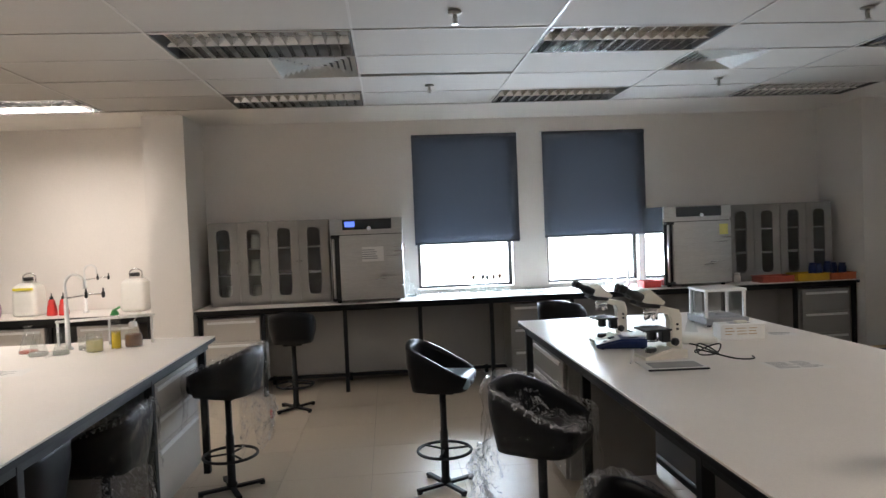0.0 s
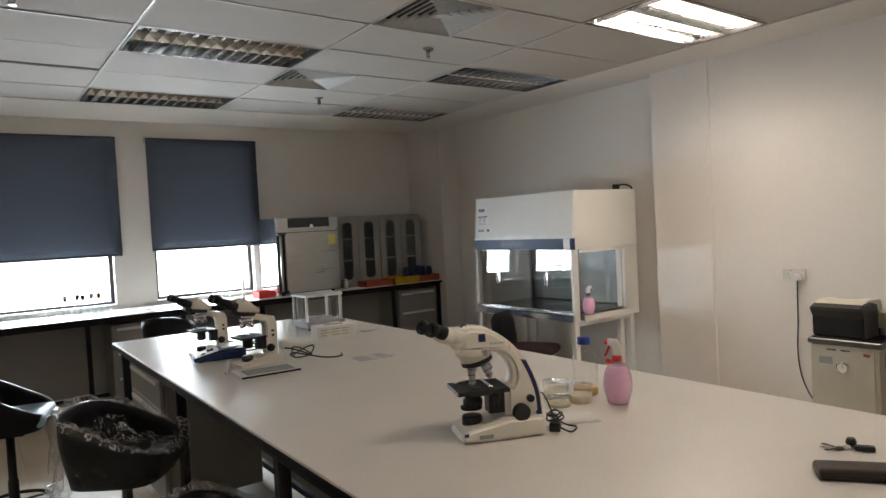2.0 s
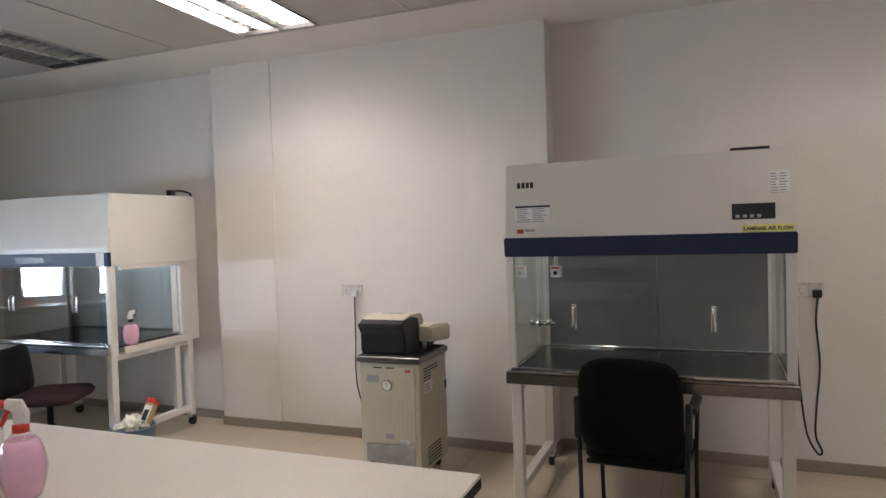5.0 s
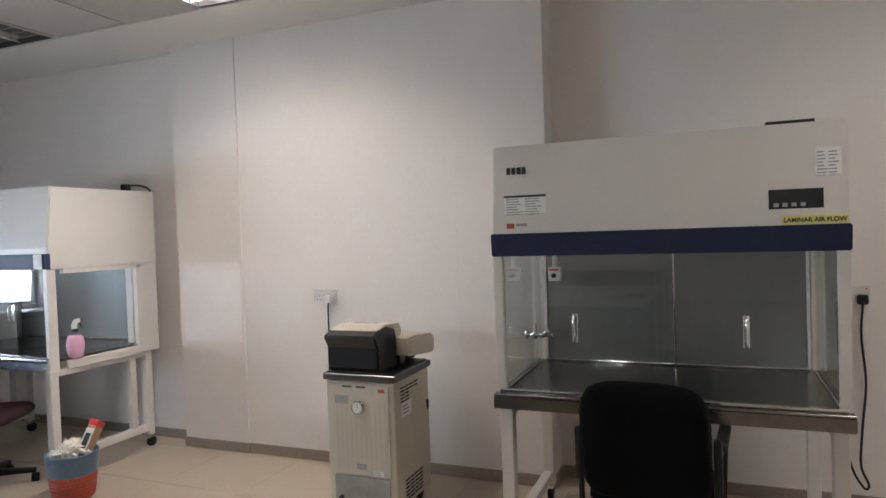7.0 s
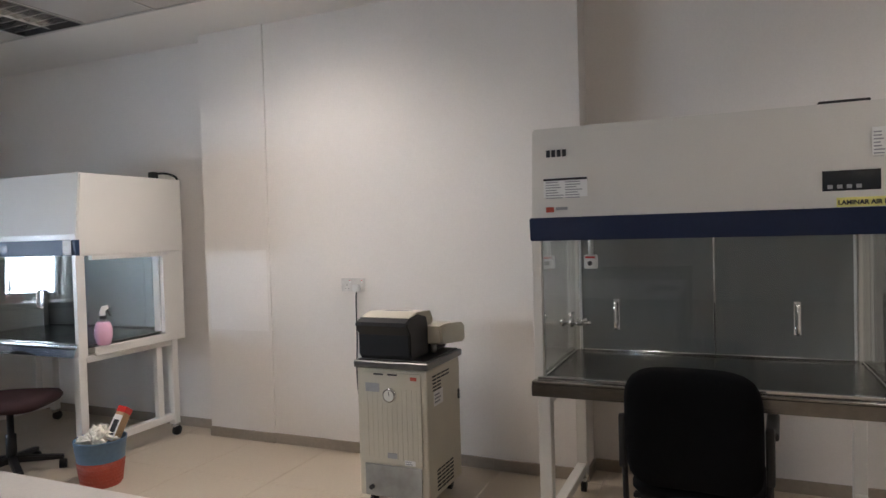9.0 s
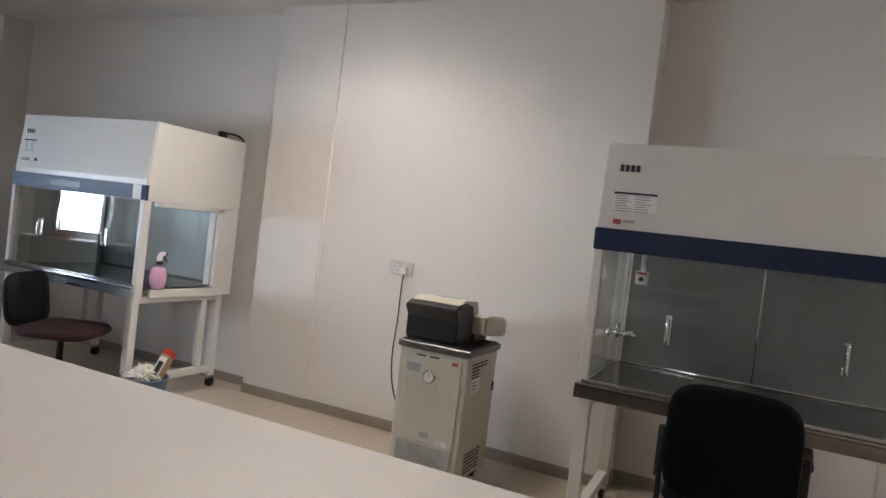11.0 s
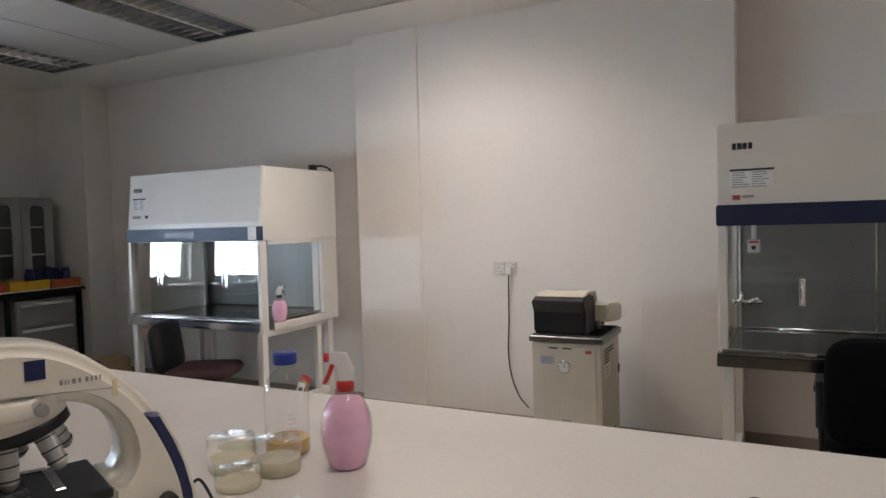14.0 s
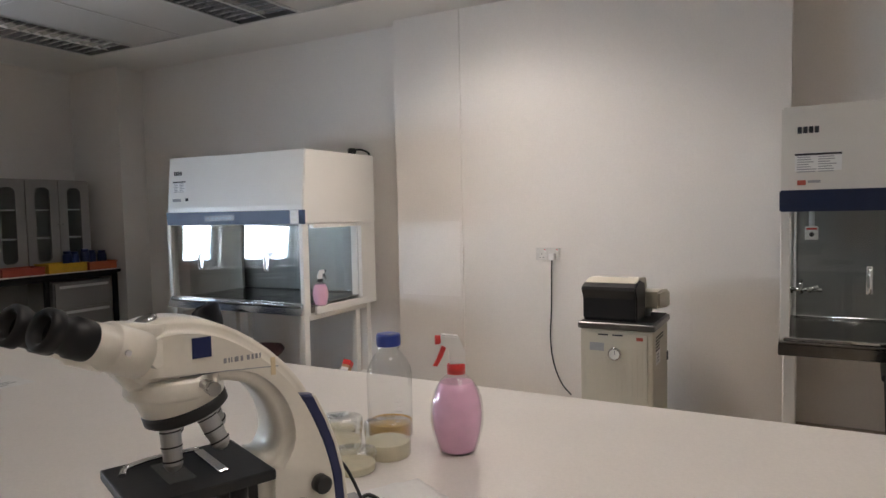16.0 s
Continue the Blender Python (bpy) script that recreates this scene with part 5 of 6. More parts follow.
        for f0 in (0.20, 0.52, 0.82):
            rib = bm_lathe([(0.0121, -ln * (f0 - 0.02)), (0.0123, -ln * (f0 - 0.015)), (0.0123, -ln * (f0 + 0.01)), (0.0121, -ln * (f0 + 0.015))], 22)
            part("grip_ring", moved(rib, ax), BLKPL, ob)
    # stage
    st = part("stage", bm_box(0.165, 0.145, 0.013, 0.068, -0.004, 0.150, 0.003, 2), BLKPL, t, "black specimen stage")
    part("stage_front", bm_box(0.10, 0.10, 0.012, 0.075, 0.0, 0.139, 0.003), BLKPL, t)
    slide = part("slide_holder", bm_tube(smooth_path([(0.0, 0.02, 0.1665), (0.012, 0.045, 0.1665), (0.05, 0.056, 0.1665), (0.10, 0.05, 0.1665)], 6), 0.0045, 8, flat=0.6), CHROME, t)
    part("slide", bm_box(0.032, 0.076, 0.0012, 0.052, 0.0, 0.1632), clear_slide, t)
    part("clip_arm", bm_box(0.012, 0.09, 0.004, 0.098, 0.0, 0.1632, 0.001), CHROME, t)
    part("stage_knob", moved(bm_lathe([(0.011, 0), (0.011, -0.022), (0.008, -0.023), (0.008, -0.045)], 14), pose(0.112, -0.052, 0.149)), BLKPL, t)
    part("stage_bracket", bm_box(0.065, 0.058, 0.075, 0.128, 0, 0.074, 0.006, 2), BLKPL, t)
    part("condenser", bm_lathe([(0.024, 0.1), (0.031, 0.104), (0.031, 0.122), (0.026, 0.126), (0.026, 0.139)], 24), BLKPL, t).matrix_local = pose(0.05, 0, 0)
    part("filter_ring", bm_lathe([(0.034, 0.092), (0.034, 0.099)], 24), BLKPL, t).matrix_local = pose(0.045, 0, 0)
    part("lamp_window", bm_lathe([(0.032, 0.044), (0.032, 0.068), (0.028, 0.072), (0.020, 0.072)], 28), BLKPL, t, "black light exit").matrix_local = pose(0.045, 0, 0)
    for s in (-1, 1):
        rot = 90 if s < 0 else -90
        own = bm_lathe([(0.027, 0.0), (0.0275, 0.004), (0.0275, 0.020), (0.025, 0.023)], 28)
        part("coarse_knob", moved(own, pose(0.190, s * 0.046, 0.078, rot, 0, 0)), BLKPL, t)
        own = bm_lathe([(0.012, 0.0), (0.012, 0.016), (0.010, 0.018)], 18)
        part("fine_knob", moved(own, pose(0.222, s * 0.046, 0.118, rot, 0, 0)), BLKPL, t)
    part("badge", bm_box(0.022, 0.0012, 0.024, 0.076, -0.0497, 0.307), BLUEST, t, "small blue maker's badge")
    bm = bmesh.new()
    x = 0.100
    for wd in (0.006, 0.003, 0.002, 0.008, 0.005, 0.0, 0.006, 0.004, 0.005, 0.003):
        if wd:
            bm_box(wd * 0.55, 0.0008, 0.0060, x + wd / 2, -0.0494, 0.2960, bm=bm)
        x += wd * 0.9 + 0.001 if wd else 0.002
    part("model_mark", bm, GREYINK, t)
    part("tape", bm_box(0.006, 0.0008, 0.022, 0.163, -0.0496, 0.272, 0), TAPE, t, "strip of yellowed tape").matrix_local = pose(0, 0, 0)
    part("front_badge", bm_box(0.014, 0.0008, 0.010, 0.006, -0.0755, 0.026), BLUEST, t)
    part("base_plate", bm_box(0.045, 0.0008, 0.012, 0.068, -0.0755, 0.014), GREYINK, t)
    pl = bm_tube([(0.258, 0.0, 0.110), (0.272, 0.0, 0.112)], 0.006, 10)
    bm_tube(smooth_path([(0.272, 0, 0.112), (0.284, 0.0, 0.114), (0.296, -0.01, 0.088), (0.308, -0.03, 0.04), (0.318, -0.045, 0.004)], 6), 0.0024, 8, bm=pl)
    part("power_lead", pl, BLKPL, t, "black power lead")
    return t


clear_slide = clear("slide_glass", (0.97, 0.99, 0.98))
primary_microscope(pose(1.555, 1.574, BZ, 0, 0, -22.4))


def older_microscope(m):
    t = thing("microscope", m, "older cream microscope with black eyepieces on the bench", "microscope", "older microscopes")
    part("base", bm_prism([(0.0, 0.0), (0.24, 0.0), (0.24, 0.045), (0.15, 0.055), (0.03, 0.022), (0.0, 0.016)], 0.155, 0.008, 2), CREAM, t)
    part("arm", bm_prism([(0.165, 0.045), (0.235, 0.045), (0.235, 0.215), (0.222, 0.252), (0.08, 0.288), (0.05, 0.286), (0.05, 0.262), (0.155, 0.232), (0.168, 0.20)], 0.062, 0.008, 2), CREAM, t)
    part("prism_housing", bm_prism([(0.125, 0.285), (0.02, 0.300), (-0.01, 0.325), (0.01, 0.362), (0.05, 0.372), (0.135, 0.30)], 0.105, 0.012, 2), CREAM, t, "cream prism housing")
    part("head_underside", bm_prism([(0.10, 0.268), (0.0, 0.278), (-0.035, 0.298), (-0.02, 0.318), (0.02, 0.300), (0.11, 0.286)], 0.095, 0.006, 2), BLKPL, t)
    for s in (-1, 1):
        ax = pose(0.005, s * 0.031, 0.325, 0, -62, 0)
        tb = part("eye_tube", moved(bm_lathe([(0.025, 0.0), (0.025, 0.055), (0.019, 0.06), (0.018, 0.10)], 20), ax), BLKPL, t)
        part("eyecup", moved(bm_lathe([(0.021, 0.10), (0.023, 0.104), (0.023, 0.130), (0.017, 0.133)], 20), ax), RUBBER, tb)
    nose = part("turret", bm_lathe([(0.040, 0.262), (0.042, 0.250), (0.036, 0.240), (0.02, 0.236)], 24), CHROME, t)
    nose.matrix_local = pose(0.07, 0, 0)
    for k in range(4):
        own = bm_lathe([(0.011, 0.0), (0.012, -0.018), (0.009, -0.034), (0.004, -0.04)], 14)
        part("objective", moved(own, pose(0, 0, 0.242, 0, 0, 90 * k) @ pose(0.022, 0, 0, 0, -18, 0)), CHROME, nose)
    part("stage", bm_box(0.15, 0.15, 0.010, 0.078, 0, 0.150, 0.002), BLKPL, t)
    part("slide_clip", bm_box(0.10, 0.03, 0.006, 0.07, 0.03, 0.161, 0.002), CHROME, t)
    part("stage_bracket", bm_box(0.05, 0.05, 0.07, 0.145, 0, 0.082, 0.004), BLKPL, t)
    part("condenser", bm_lathe([(0.02, 0.095), (0.028, 0.10), (0.028, 0.135), (0.022, 0.149)], 20), BLKPL, t).matrix_local = pose(0.07, 0, 0)
    part("lamp_window", bm_lathe([(0.03, 0.028), (0.03, 0.052), (0.024, 0.056)], 20), BLKPL, t).matrix_local = pose(0.065, 0, 0)
    for s in (-1, 1):
        part("focus_knob", moved(bm_lathe([(0.021, 0), (0.021, 0.018), (0.014, 0.02), (0.013, 0.032)], 20), pose(0.185, s * 0.03, 0.085, 90 if s < 0 else -90, 0, 0)), BLKPL, t)
    for z in (0.145, 0.17):
        part("switch", bm_box(0.014, 0.004, 0.012, 0.205, -0.032, z, 0.001), BLKPL, t)
    return t


om = older_microscope(pose(1.425, 3.27, BZ, 0, 0, 4) @ Matrix.Diagonal((0.94, 0.94, 0.95, 1)))
copy_thing(om, pose(1.345, 3.80, BZ, 0, 0, 2) @ Matrix.Diagonal((0.94, 0.94, 0.95, 1)))

# ---- things on the main bench ----
def cord(name, pts, r, label, cat="cable", material=None):
    c = thing(name, Matrix(), label, cat)
    part("lead", bm_tube(smooth_path(pts, 6), r, 8), material or BLKPL, c)
    return c


def loops(cx, cy, z, n, r, seed, rise=0.0):
    rng = random.Random(seed)
    return [(cx + r * rng.uniform(0.6, 1.1) * math.cos(i * 1.25), cy + r * rng.uniform(0.5, 1.0) * math.sin(i * 1.25), z + rise * math.sin(i * 0.9) ** 2) for i in range(n)]


cord("microscope_flex", [(1.69, 3.28, BZ + 0.06), (1.73, 3.27, BZ + 0.05)] + loops(1.78, 3.26, BZ + 0.006, 9, 0.075, 4, 0.05) + [(1.85, 3.13, BZ + 0.005), (1.93, 3.10, BZ + 0.005), (1.96, 3.16, BZ + 0.005)], 0.004, "tangled black power cord beside a microscope")
cord("microscope_flex", [(1.53, 3.83, BZ + 0.06), (1.58, 3.80, BZ + 0.05)] + loops(1.66, 3.70, BZ + 0.006, 8, 0.07, 9, 0.05), 0.004, "coiled black power cord beside a microscope")
ad = thing("power_adaptor", pose(1.832, 1.428, BZ, 0, 0, 40), "small black power adaptor with bundled lead", "adaptor")
bm = bm_box(0.06, 0.035, 0.028, 0, 0, 0, 0.005, 2)
part("body", bm, BLKPL, ad)
part("bundled_lead", bm_tube(smooth_path(loops(0.0, 0.0, 0.036, 14, 0.034, 2, 0.02), 5), 0.003, 6), BLKPL, ad)
part("lead_loop", bm_tube(smooth_path([(0.02, 0.0, 0.03), (0.045, -0.03, 0.004), (0.02, -0.065, 0.004), (-0.03, -0.05, 0.004), (-0.03, -0.01, 0.02)], 6), 0.003, 6), BLKPL, ad)

tr = thing("glass_plate", pose(1.50, 3.07, BZ, 0, 0, -4), "dark-bordered glass plate lying on the bench", "glass plate")
part("backing", bm_box(0.285, 0.20, 0.006, 0, 0, 0, 0.001), WHITEP, tr)
part("dark_sheet", bm_box(0.235, 0.12, 0.002, 0.01, -0.012, 0.0065), GREYINK, tr)
part("black_edge", bm_box(0.285, 0.010, 0.008, 0, -0.1055, 0, 0.001), BLKPL, tr)
tube = thing("slide_rod", pose(1.345, 3.17, BZ), "small white rod leaning on the plate", "rod")
part("rod", bm_tube([(-0.02, -0.03, 0.007), (0.02, 0.02, 0.06)], 0.006, 8), WHITEP, tube)

cb = thing("compact_balance", pose(1.44, 3.60, BZ, 0, 0, -12), "compact blue balance with grey sloping panel and white pan", "balance")
part("body", bm_prism([(-0.135, 0.010), (-0.12, 0.004), (0.13, 0.004), (0.135, 0.012), (0.135, 0.056), (0.0, 0.056), (-0.135, 0.024)], 0.165, 0.010, 3), BLUEP, cb, "dark blue rounded body")
part("front_panel", moved(bm_box(0.125, 0.130, 0.003, 0, 0, 0, 0.001), pose(-0.066, 0, 0.0405, 0, -13.3, 0)), SOCK, cb, "grey sloping key panel")
part("key", moved(bm_lathe([(0.012, 0), (0.012, 0.004), (0.009, 0.005)], 16), pose(-0.085, -0.03, 0.0385, 0, -13.3, 0)), BLKPL, cb)
part("display", moved(bm_box(0.035, 0.06, 0.002, 0, 0, 0), pose(-0.045, 0.02, 0.0487, 0, -13.3, 0)), DARKGL, cb)
part("pan", bm_box(0.125, 0.130, 0.008, 0.070, 0, 0.066, 0.003, 2), WHITEP, cb, "white square weighing pan")
part("pan_support", bm_lathe([(0.03, 0.0558), (0.03, 0.066)], 16), BLKPL, cb).matrix_local = pose(0.07, 0, 0)
for fx in (-0.10, 0.11):
    for fy in (-0.06, 0.06):
        part("foot", bm_lathe([(0.010, 0), (0.010, 0.0045)], 10), RUBBER, cb).matrix_local = pose(fx, fy, 0)
wc = thing("dust_cover", pose(1.885, 3.60, BZ, 0, 0, -14), "soft white plastic dust cover slumped behind the cords", "dust cover")
own = bm_box(0.20, 0.15, 0.060, 0, 0, 0.0005, 0.028, 5)
for v in own.verts:
    v.co.z = 0.0005 + (v.co.z - 0.0005) * (1 - 0.35 * (v.co.x + 0.1) / 0.2) + 0.004 * max(0, noise.noise(v.co * 40)) * (v.co.z > 0.02)
for f in own.faces:
    f.smooth = True
part("cover", own, TRANSL, wc)

bal = thing("analytical_balance", pose(2.325, 4.22, BZ, 0, 0, -2), "white analytical balance with clear glass draught shield", "balance")
part("base", bm_box(0.28, 0.30, 0.045, 0, 0, 0.012, 0.008, 2), GREYINK, bal)
for sx in (-1, 1):
    for sy in (-1, 1):
        part("post", bm_box(0.018, 0.018, 0.165, sx * 0.125, sy * 0.115, 0.0575, 0.002), WHITEP, bal)
        part("foot", bm_lathe([(0.014, 0), (0.014, 0.0125)], 10), RUBBER, bal).matrix_local = pose(sx * 0.11, sy * 0.12, 0)
    part("side_pane", bm_box(0.003, 0.21, 0.163, sx * 0.125, 0, 0.058), CLEARB, bal)
part("front_pane", bm_box(0.23, 0.003, 0.163, 0, -0.115, 0.058), CLEARB, bal)
part("column", bm_box(0.05, 0.03, 0.163, -0.085, 0.10, 0.058, 0.004), WHITEP, bal)
part("top_frame", bm_box(0.28, 0.26, 0.018, 0, 0, 0.223, 0.004), WHITEP, bal)
part("pan", bm_lathe([(0.01, 0.058), (0.01, 0.072), (0.04, 0.074), (0.04, 0.077)], 20), CHROME, bal)
part("control_strip", bm_box(0.20, 0.05, 0.02, 0, -0.17, 0.012, 0.006), BLKPL, bal)

bx = thing("glove_box", pose(2.17, 3.67, BZ, 0, 0, -6), "white printed cardboard box on the bench", "box")
part("body", bm_box(0.25, 0.12, 0.088, 0, 0, 0, 0.002), PAPER, bx)
part("print", moved(bars(-0.10, 0.075, 0.20, 0.05, 3, 3, 0.25), pose(0, -0.0602, 0, 90, 0, 0)), KRAFT, bx)
part("opening", bm_box(0.12, 0.05, 0.001, 0, 0, 0.0885), GREYINK, bx)
part("crumpled_glove", bm_box(0.07, 0.03, 0.012, 0.01, 0, 0.0897, 0.005, 2), GLOVE, bx)


def paper(x, y, z, w, h, rot, label, rows=8, cols=2):
    p = thing("paper_sheet", pose(x, y, z, 0, 0, rot), label, "paper", "loose papers")
    own = bmesh.new()
    g = [[own.verts.new((-w / 2 + w * i / 6, -h / 2 + h * j / 4, 0.0008 + 0.0022 * max(0, noise.noise(Vector((i * 0.6 + x * 9, j * 0.6, 1)))))) for j in range(5)] for i in range(7)]
    for i in range(6):
        for j in range(4):
            own.faces.new((g[i][j], g[i + 1][j], g[i + 1][j + 1], g[i][j + 1])).smooth = True
    part("sheet", own, PAPER, p)
    part("print", bars(-w * 0.42, h * 0.42, w * 0.84, h * 0.84, rows, cols, 0.28, 0.0034, random.Random(int(x * 100))), GREYINK, p)


paper(2.04, 2.93, BZ, 0.27, 0.17, -4, "printed white paper sheet lying on the bench")
paper(2.46, 3.72, BZ, 0.16, 0.11, -20, "small printed paper lying on the bench", 4, 1)


def flask(x, y, z, r, h, label, liquid=None, level=0.3, name="conical_flask"):
    f = thing(name, pose(x, y, z), label, "flask", "laboratory flasks")
    part("glass", bm_lathe([(r * 0.92, 0), (r, 0.006), (r * 0.42, h * 0.68), (r * 0.36, h * 0.74), (r * 0.36, h * 0.95), (r * 0.45, h)], 24, cap=False), LABGLASS, f)
    part("floor_glass", bm_lathe([(r * 0.9, 0.0005), (r * 0.9, 0.003)], 24), LABGLASS, f)
    if liquid:
        t = level
        part("liquid", bm_lathe([(r * 0.88, 0.004), (r * 0.93, 0.008), (r * (0.97 - 0.58 * t), h * 0.68 * t)], 24), liquid, f)
    return f


def beaker(x, y, z, r, h, label, liquid=None, level=0.4, name="beaker", cat="beaker"):
    f = thing(name, pose(x, y, z), label, cat, "laboratory beakers")
    part("glass", bm_lathe([(r * 0.92, 0), (r, 0.005), (r, h * 0.95), (r * 1.07, h)], 28, cap=False), LABGLASS, f)
    part("floor_glass", bm_lathe([(r * 0.93, 0.0006), (r * 0.93, 0.003)], 28), LABGLASS, f)
    if liquid:
        part("liquid", bm_lathe([(r * 0.92, 0.0035), (r * 0.955, 0.007), (r * 0.955, h * level)], 28), liquid, f)
    return f


flask(1.98, 3.87, BZ, 0.042, 0.13, "small clear conical flask on the bench")


def spray_bottle(m, s, label, collar, trigger, fat=1.0):
    """A finger spray: ribbed egg-shaped bottle with a collar and trigger head that points to -x."""
    t = thing("spray_bottle", m, label, "spray bottle", "pink spray bottles")
    prof = [(0.029, 0.0), (0.033, 0.003), (0.036, 0.012), (0.0435, 0.040), (0.0462, 0.062), (0.0462, 0.078), (0.0435, 0.098), (0.0385, 0.116), (0.031, 0.132), (0.022, 0.144), (0.0155, 0.150), (0.0150, 0.156)]
    prof = [(r * (fat if z < 0.14 else 1), z) for r, z in prof]
    own = bmesh.new()
    seg = 36
    rings = []
    fine = []
    for (r0, z0), (r1, z1) in zip(prof, prof[1:]):
        for k in range(3):
            fine.append((r0 + (r1 - r0) * k / 3, z0 + (z1 - z0) * k / 3))
    fine.append(prof[-1])
    for r, z in fine:
        amp = 0.05 * max(0, 1 - abs(z - 0.108) / 0.035) * abs(math.sin(z * 260))
        rings.append([own.verts.new((s * r * (1 + amp * math.cos(9 * a)) * math.cos(a), s * 0.93 * r * (1 + amp * math.cos(9 * a)) * math.sin(a), s * z)) for a in (2 * math.pi * i / seg for i in range(seg))])
    for a, b in zip(rings, rings[1:]):
        for i in range(seg):
            own.faces.new((a[i], a[(i + 1) % seg], b[(i + 1) % seg], b[i])).smooth = True
    own.faces.new(rings[0][::-1])
    part("bottle", own, PINKT, t, "translucent pink plastic bottle")
    liq = bm_lathe([(s * r * 0.93, s * z + 0.002) for r, z in prof[:9]], 28)
    part("liquid", moved(liq, Matrix.Diagonal((1, 0.93, 1, 1))), PINK, t, "pink liquid")
    part("collar", bm_lathe([(s * 0.0175, s * 0.150), (s * 0.0175, s * 0.166), (s * 0.0150, s * 0.169)], 20), collar, t)
    hd = bm_prism([(0.016 * s, 0.168 * s), (0.018 * s, 0.190 * s), (0.004 * s, 0.222 * s), (-0.026 * s, 0.226 * s), (-0.030 * s, 0.219 * s), (-0.030 * s, 0.207 * s), (-0.014 * s, 0.198 * s), (-0.012 * s, 0.168 * s)], 0.020 * s, 0.003 * s, 2)
    part("spray_head", hd, WHITEP, t, "white spray head")
    tg = bm_prism([(-0.017 * s, 0.204 * s), (-0.026 * s, 0.205 * s), (-0.038 * s, 0.176 * s), (-0.044 * s, 0.166 * s), (-0.036 * s, 0.165 * s), (-0.026 * s, 0.182 * s)], 0.012 * s, 0.002 * s, 1)
    part("trigger", tg, trigger, t)
    part("nozzle", moved(bm_lathe([(0.009 * s, 0), (0.009 * s, 0.010 * s)], 12), pose(-0.029 * s, 0, 0.215 * s, 0, -90, 0)), trigger, t)
    return t


spray_bottle(pose(2.203, 1.479, BZ, 0, 0, -55), 1.03, "pink plastic spray bottle with red collar on the bench", RED, RED, 1.09)
rb = thing("reagent_bottle", pose(2.218, 1.645, BZ), "clear reagent bottle with blue cap and amber dregs", "bottle")
part("glass", bm_lathe([(0.042, 0), (0.047, 0.006), (0.047, 0.135), (0.043, 0.152), (0.030, 0.172), (0.0215, 0.182), (0.0205, 0.196)], 32, cap=False), CLEARB, rb)
part("shoulder_glint", bm_lathe([(0.0225, 0.186), (0.0235, 0.189), (0.0225, 0.192)], 28, cap=False), CLEARB, rb)
part("floor_glass", bm_lathe([(0.043, 0.001), (0.043, 0.004)], 28), CLEARB, rb)
part("broth", bm_lathe([(0.043, 0.0045), (0.0455, 0.008), (0.0455, 0.034)], 28), AMBER, rb, "shallow amber broth")
capb = bm_lathe([(0.0245, 0.193), (0.0255, 0.196), (0.0255, 0.214), (0.0235, 0.218), (0.012, 0.2185)], 28)
part("cap", capb, BLUEC, rb, "royal blue screw cap")
part("graduation", bars(0.0, 0.0, 0.02, 0.06, 6, 1, 0.12), WHITEP, rb).matrix_local = pose(-0.034, -0.0335, 0.10, 90, 0, -45)

def agar_dish(x, y, z, r, h, fill, label):
    d = thing("culture_dish", pose(x, y, z), label, "culture dish", "culture dishes")
    part("glass", bm_lathe([(r * 0.95, 0), (r, 0.004), (r, h)], 32, cap=False), CLEARB, d)
    part("agar", bm_lathe([(r * 0.94, 0.001), (r * 0.965, 0.004), (r * 0.965, h * fill)], 32), AGAR, d, "pale yellow agar")
    part("lid", bm_lathe([(r * 1.05, h * 0.70), (r * 1.05, h + 0.003), (r * 1.03, h + 0.005), (0.004, h + 0.0052)], 32, cap=False), CLEARB, d)
    return d


agar_dish(2.098, 1.688, BZ, 0.045, 0.062, 0.42, "glass dish of pale agar with clear lid")
agar_dish(2.125, 1.590, BZ, 0.044, 0.060, 0.5, "glass dish of pale agar with clear lid")
agar_dish(2.035, 1.608, BZ, 0.042, 0.030, 0.45, "shallow glass dish of pale agar")
agar_dish(2.185, 1.760, BZ, 0.040, 0.022, 0.5, "shallow glass dish of pale agar")
pk = thing("plastic_packet", pose(1.94, 1.475, BZ, 0, 0, -28), "flat white plastic packet on the bench", "packet")
own = bmesh.new()
g = [[own.verts.new((-0.095 + 0.19 * i / 10, -0.055 + 0.11 * j / 6, 0.0015 + 0.020 * (math.sin(math.pi * i / 10) * math.sin(math.pi * j / 6)) ** 0.6 + 0.003 * noise.noise(Vector((i * 0.8, j * 0.8, 3))))) for j in range(7)] for i in range(11)]
for i in range(10):
    for j in range(6):
        own.faces.new((g[i][j], g[i + 1][j], g[i + 1][j + 1], g[i][j + 1])).smooth = True
bmesh.ops.recalc_face_normals(own, faces=own.faces)
bmesh.ops.solidify(own, geom=own.faces[:], thickness=0.0015)
part("bag", own, PAPER, pk)
part("code_print", bm_box(0.03, 0.035, 0.0006, -0.055, 0.012, 0.0205), GREYINK, pk)

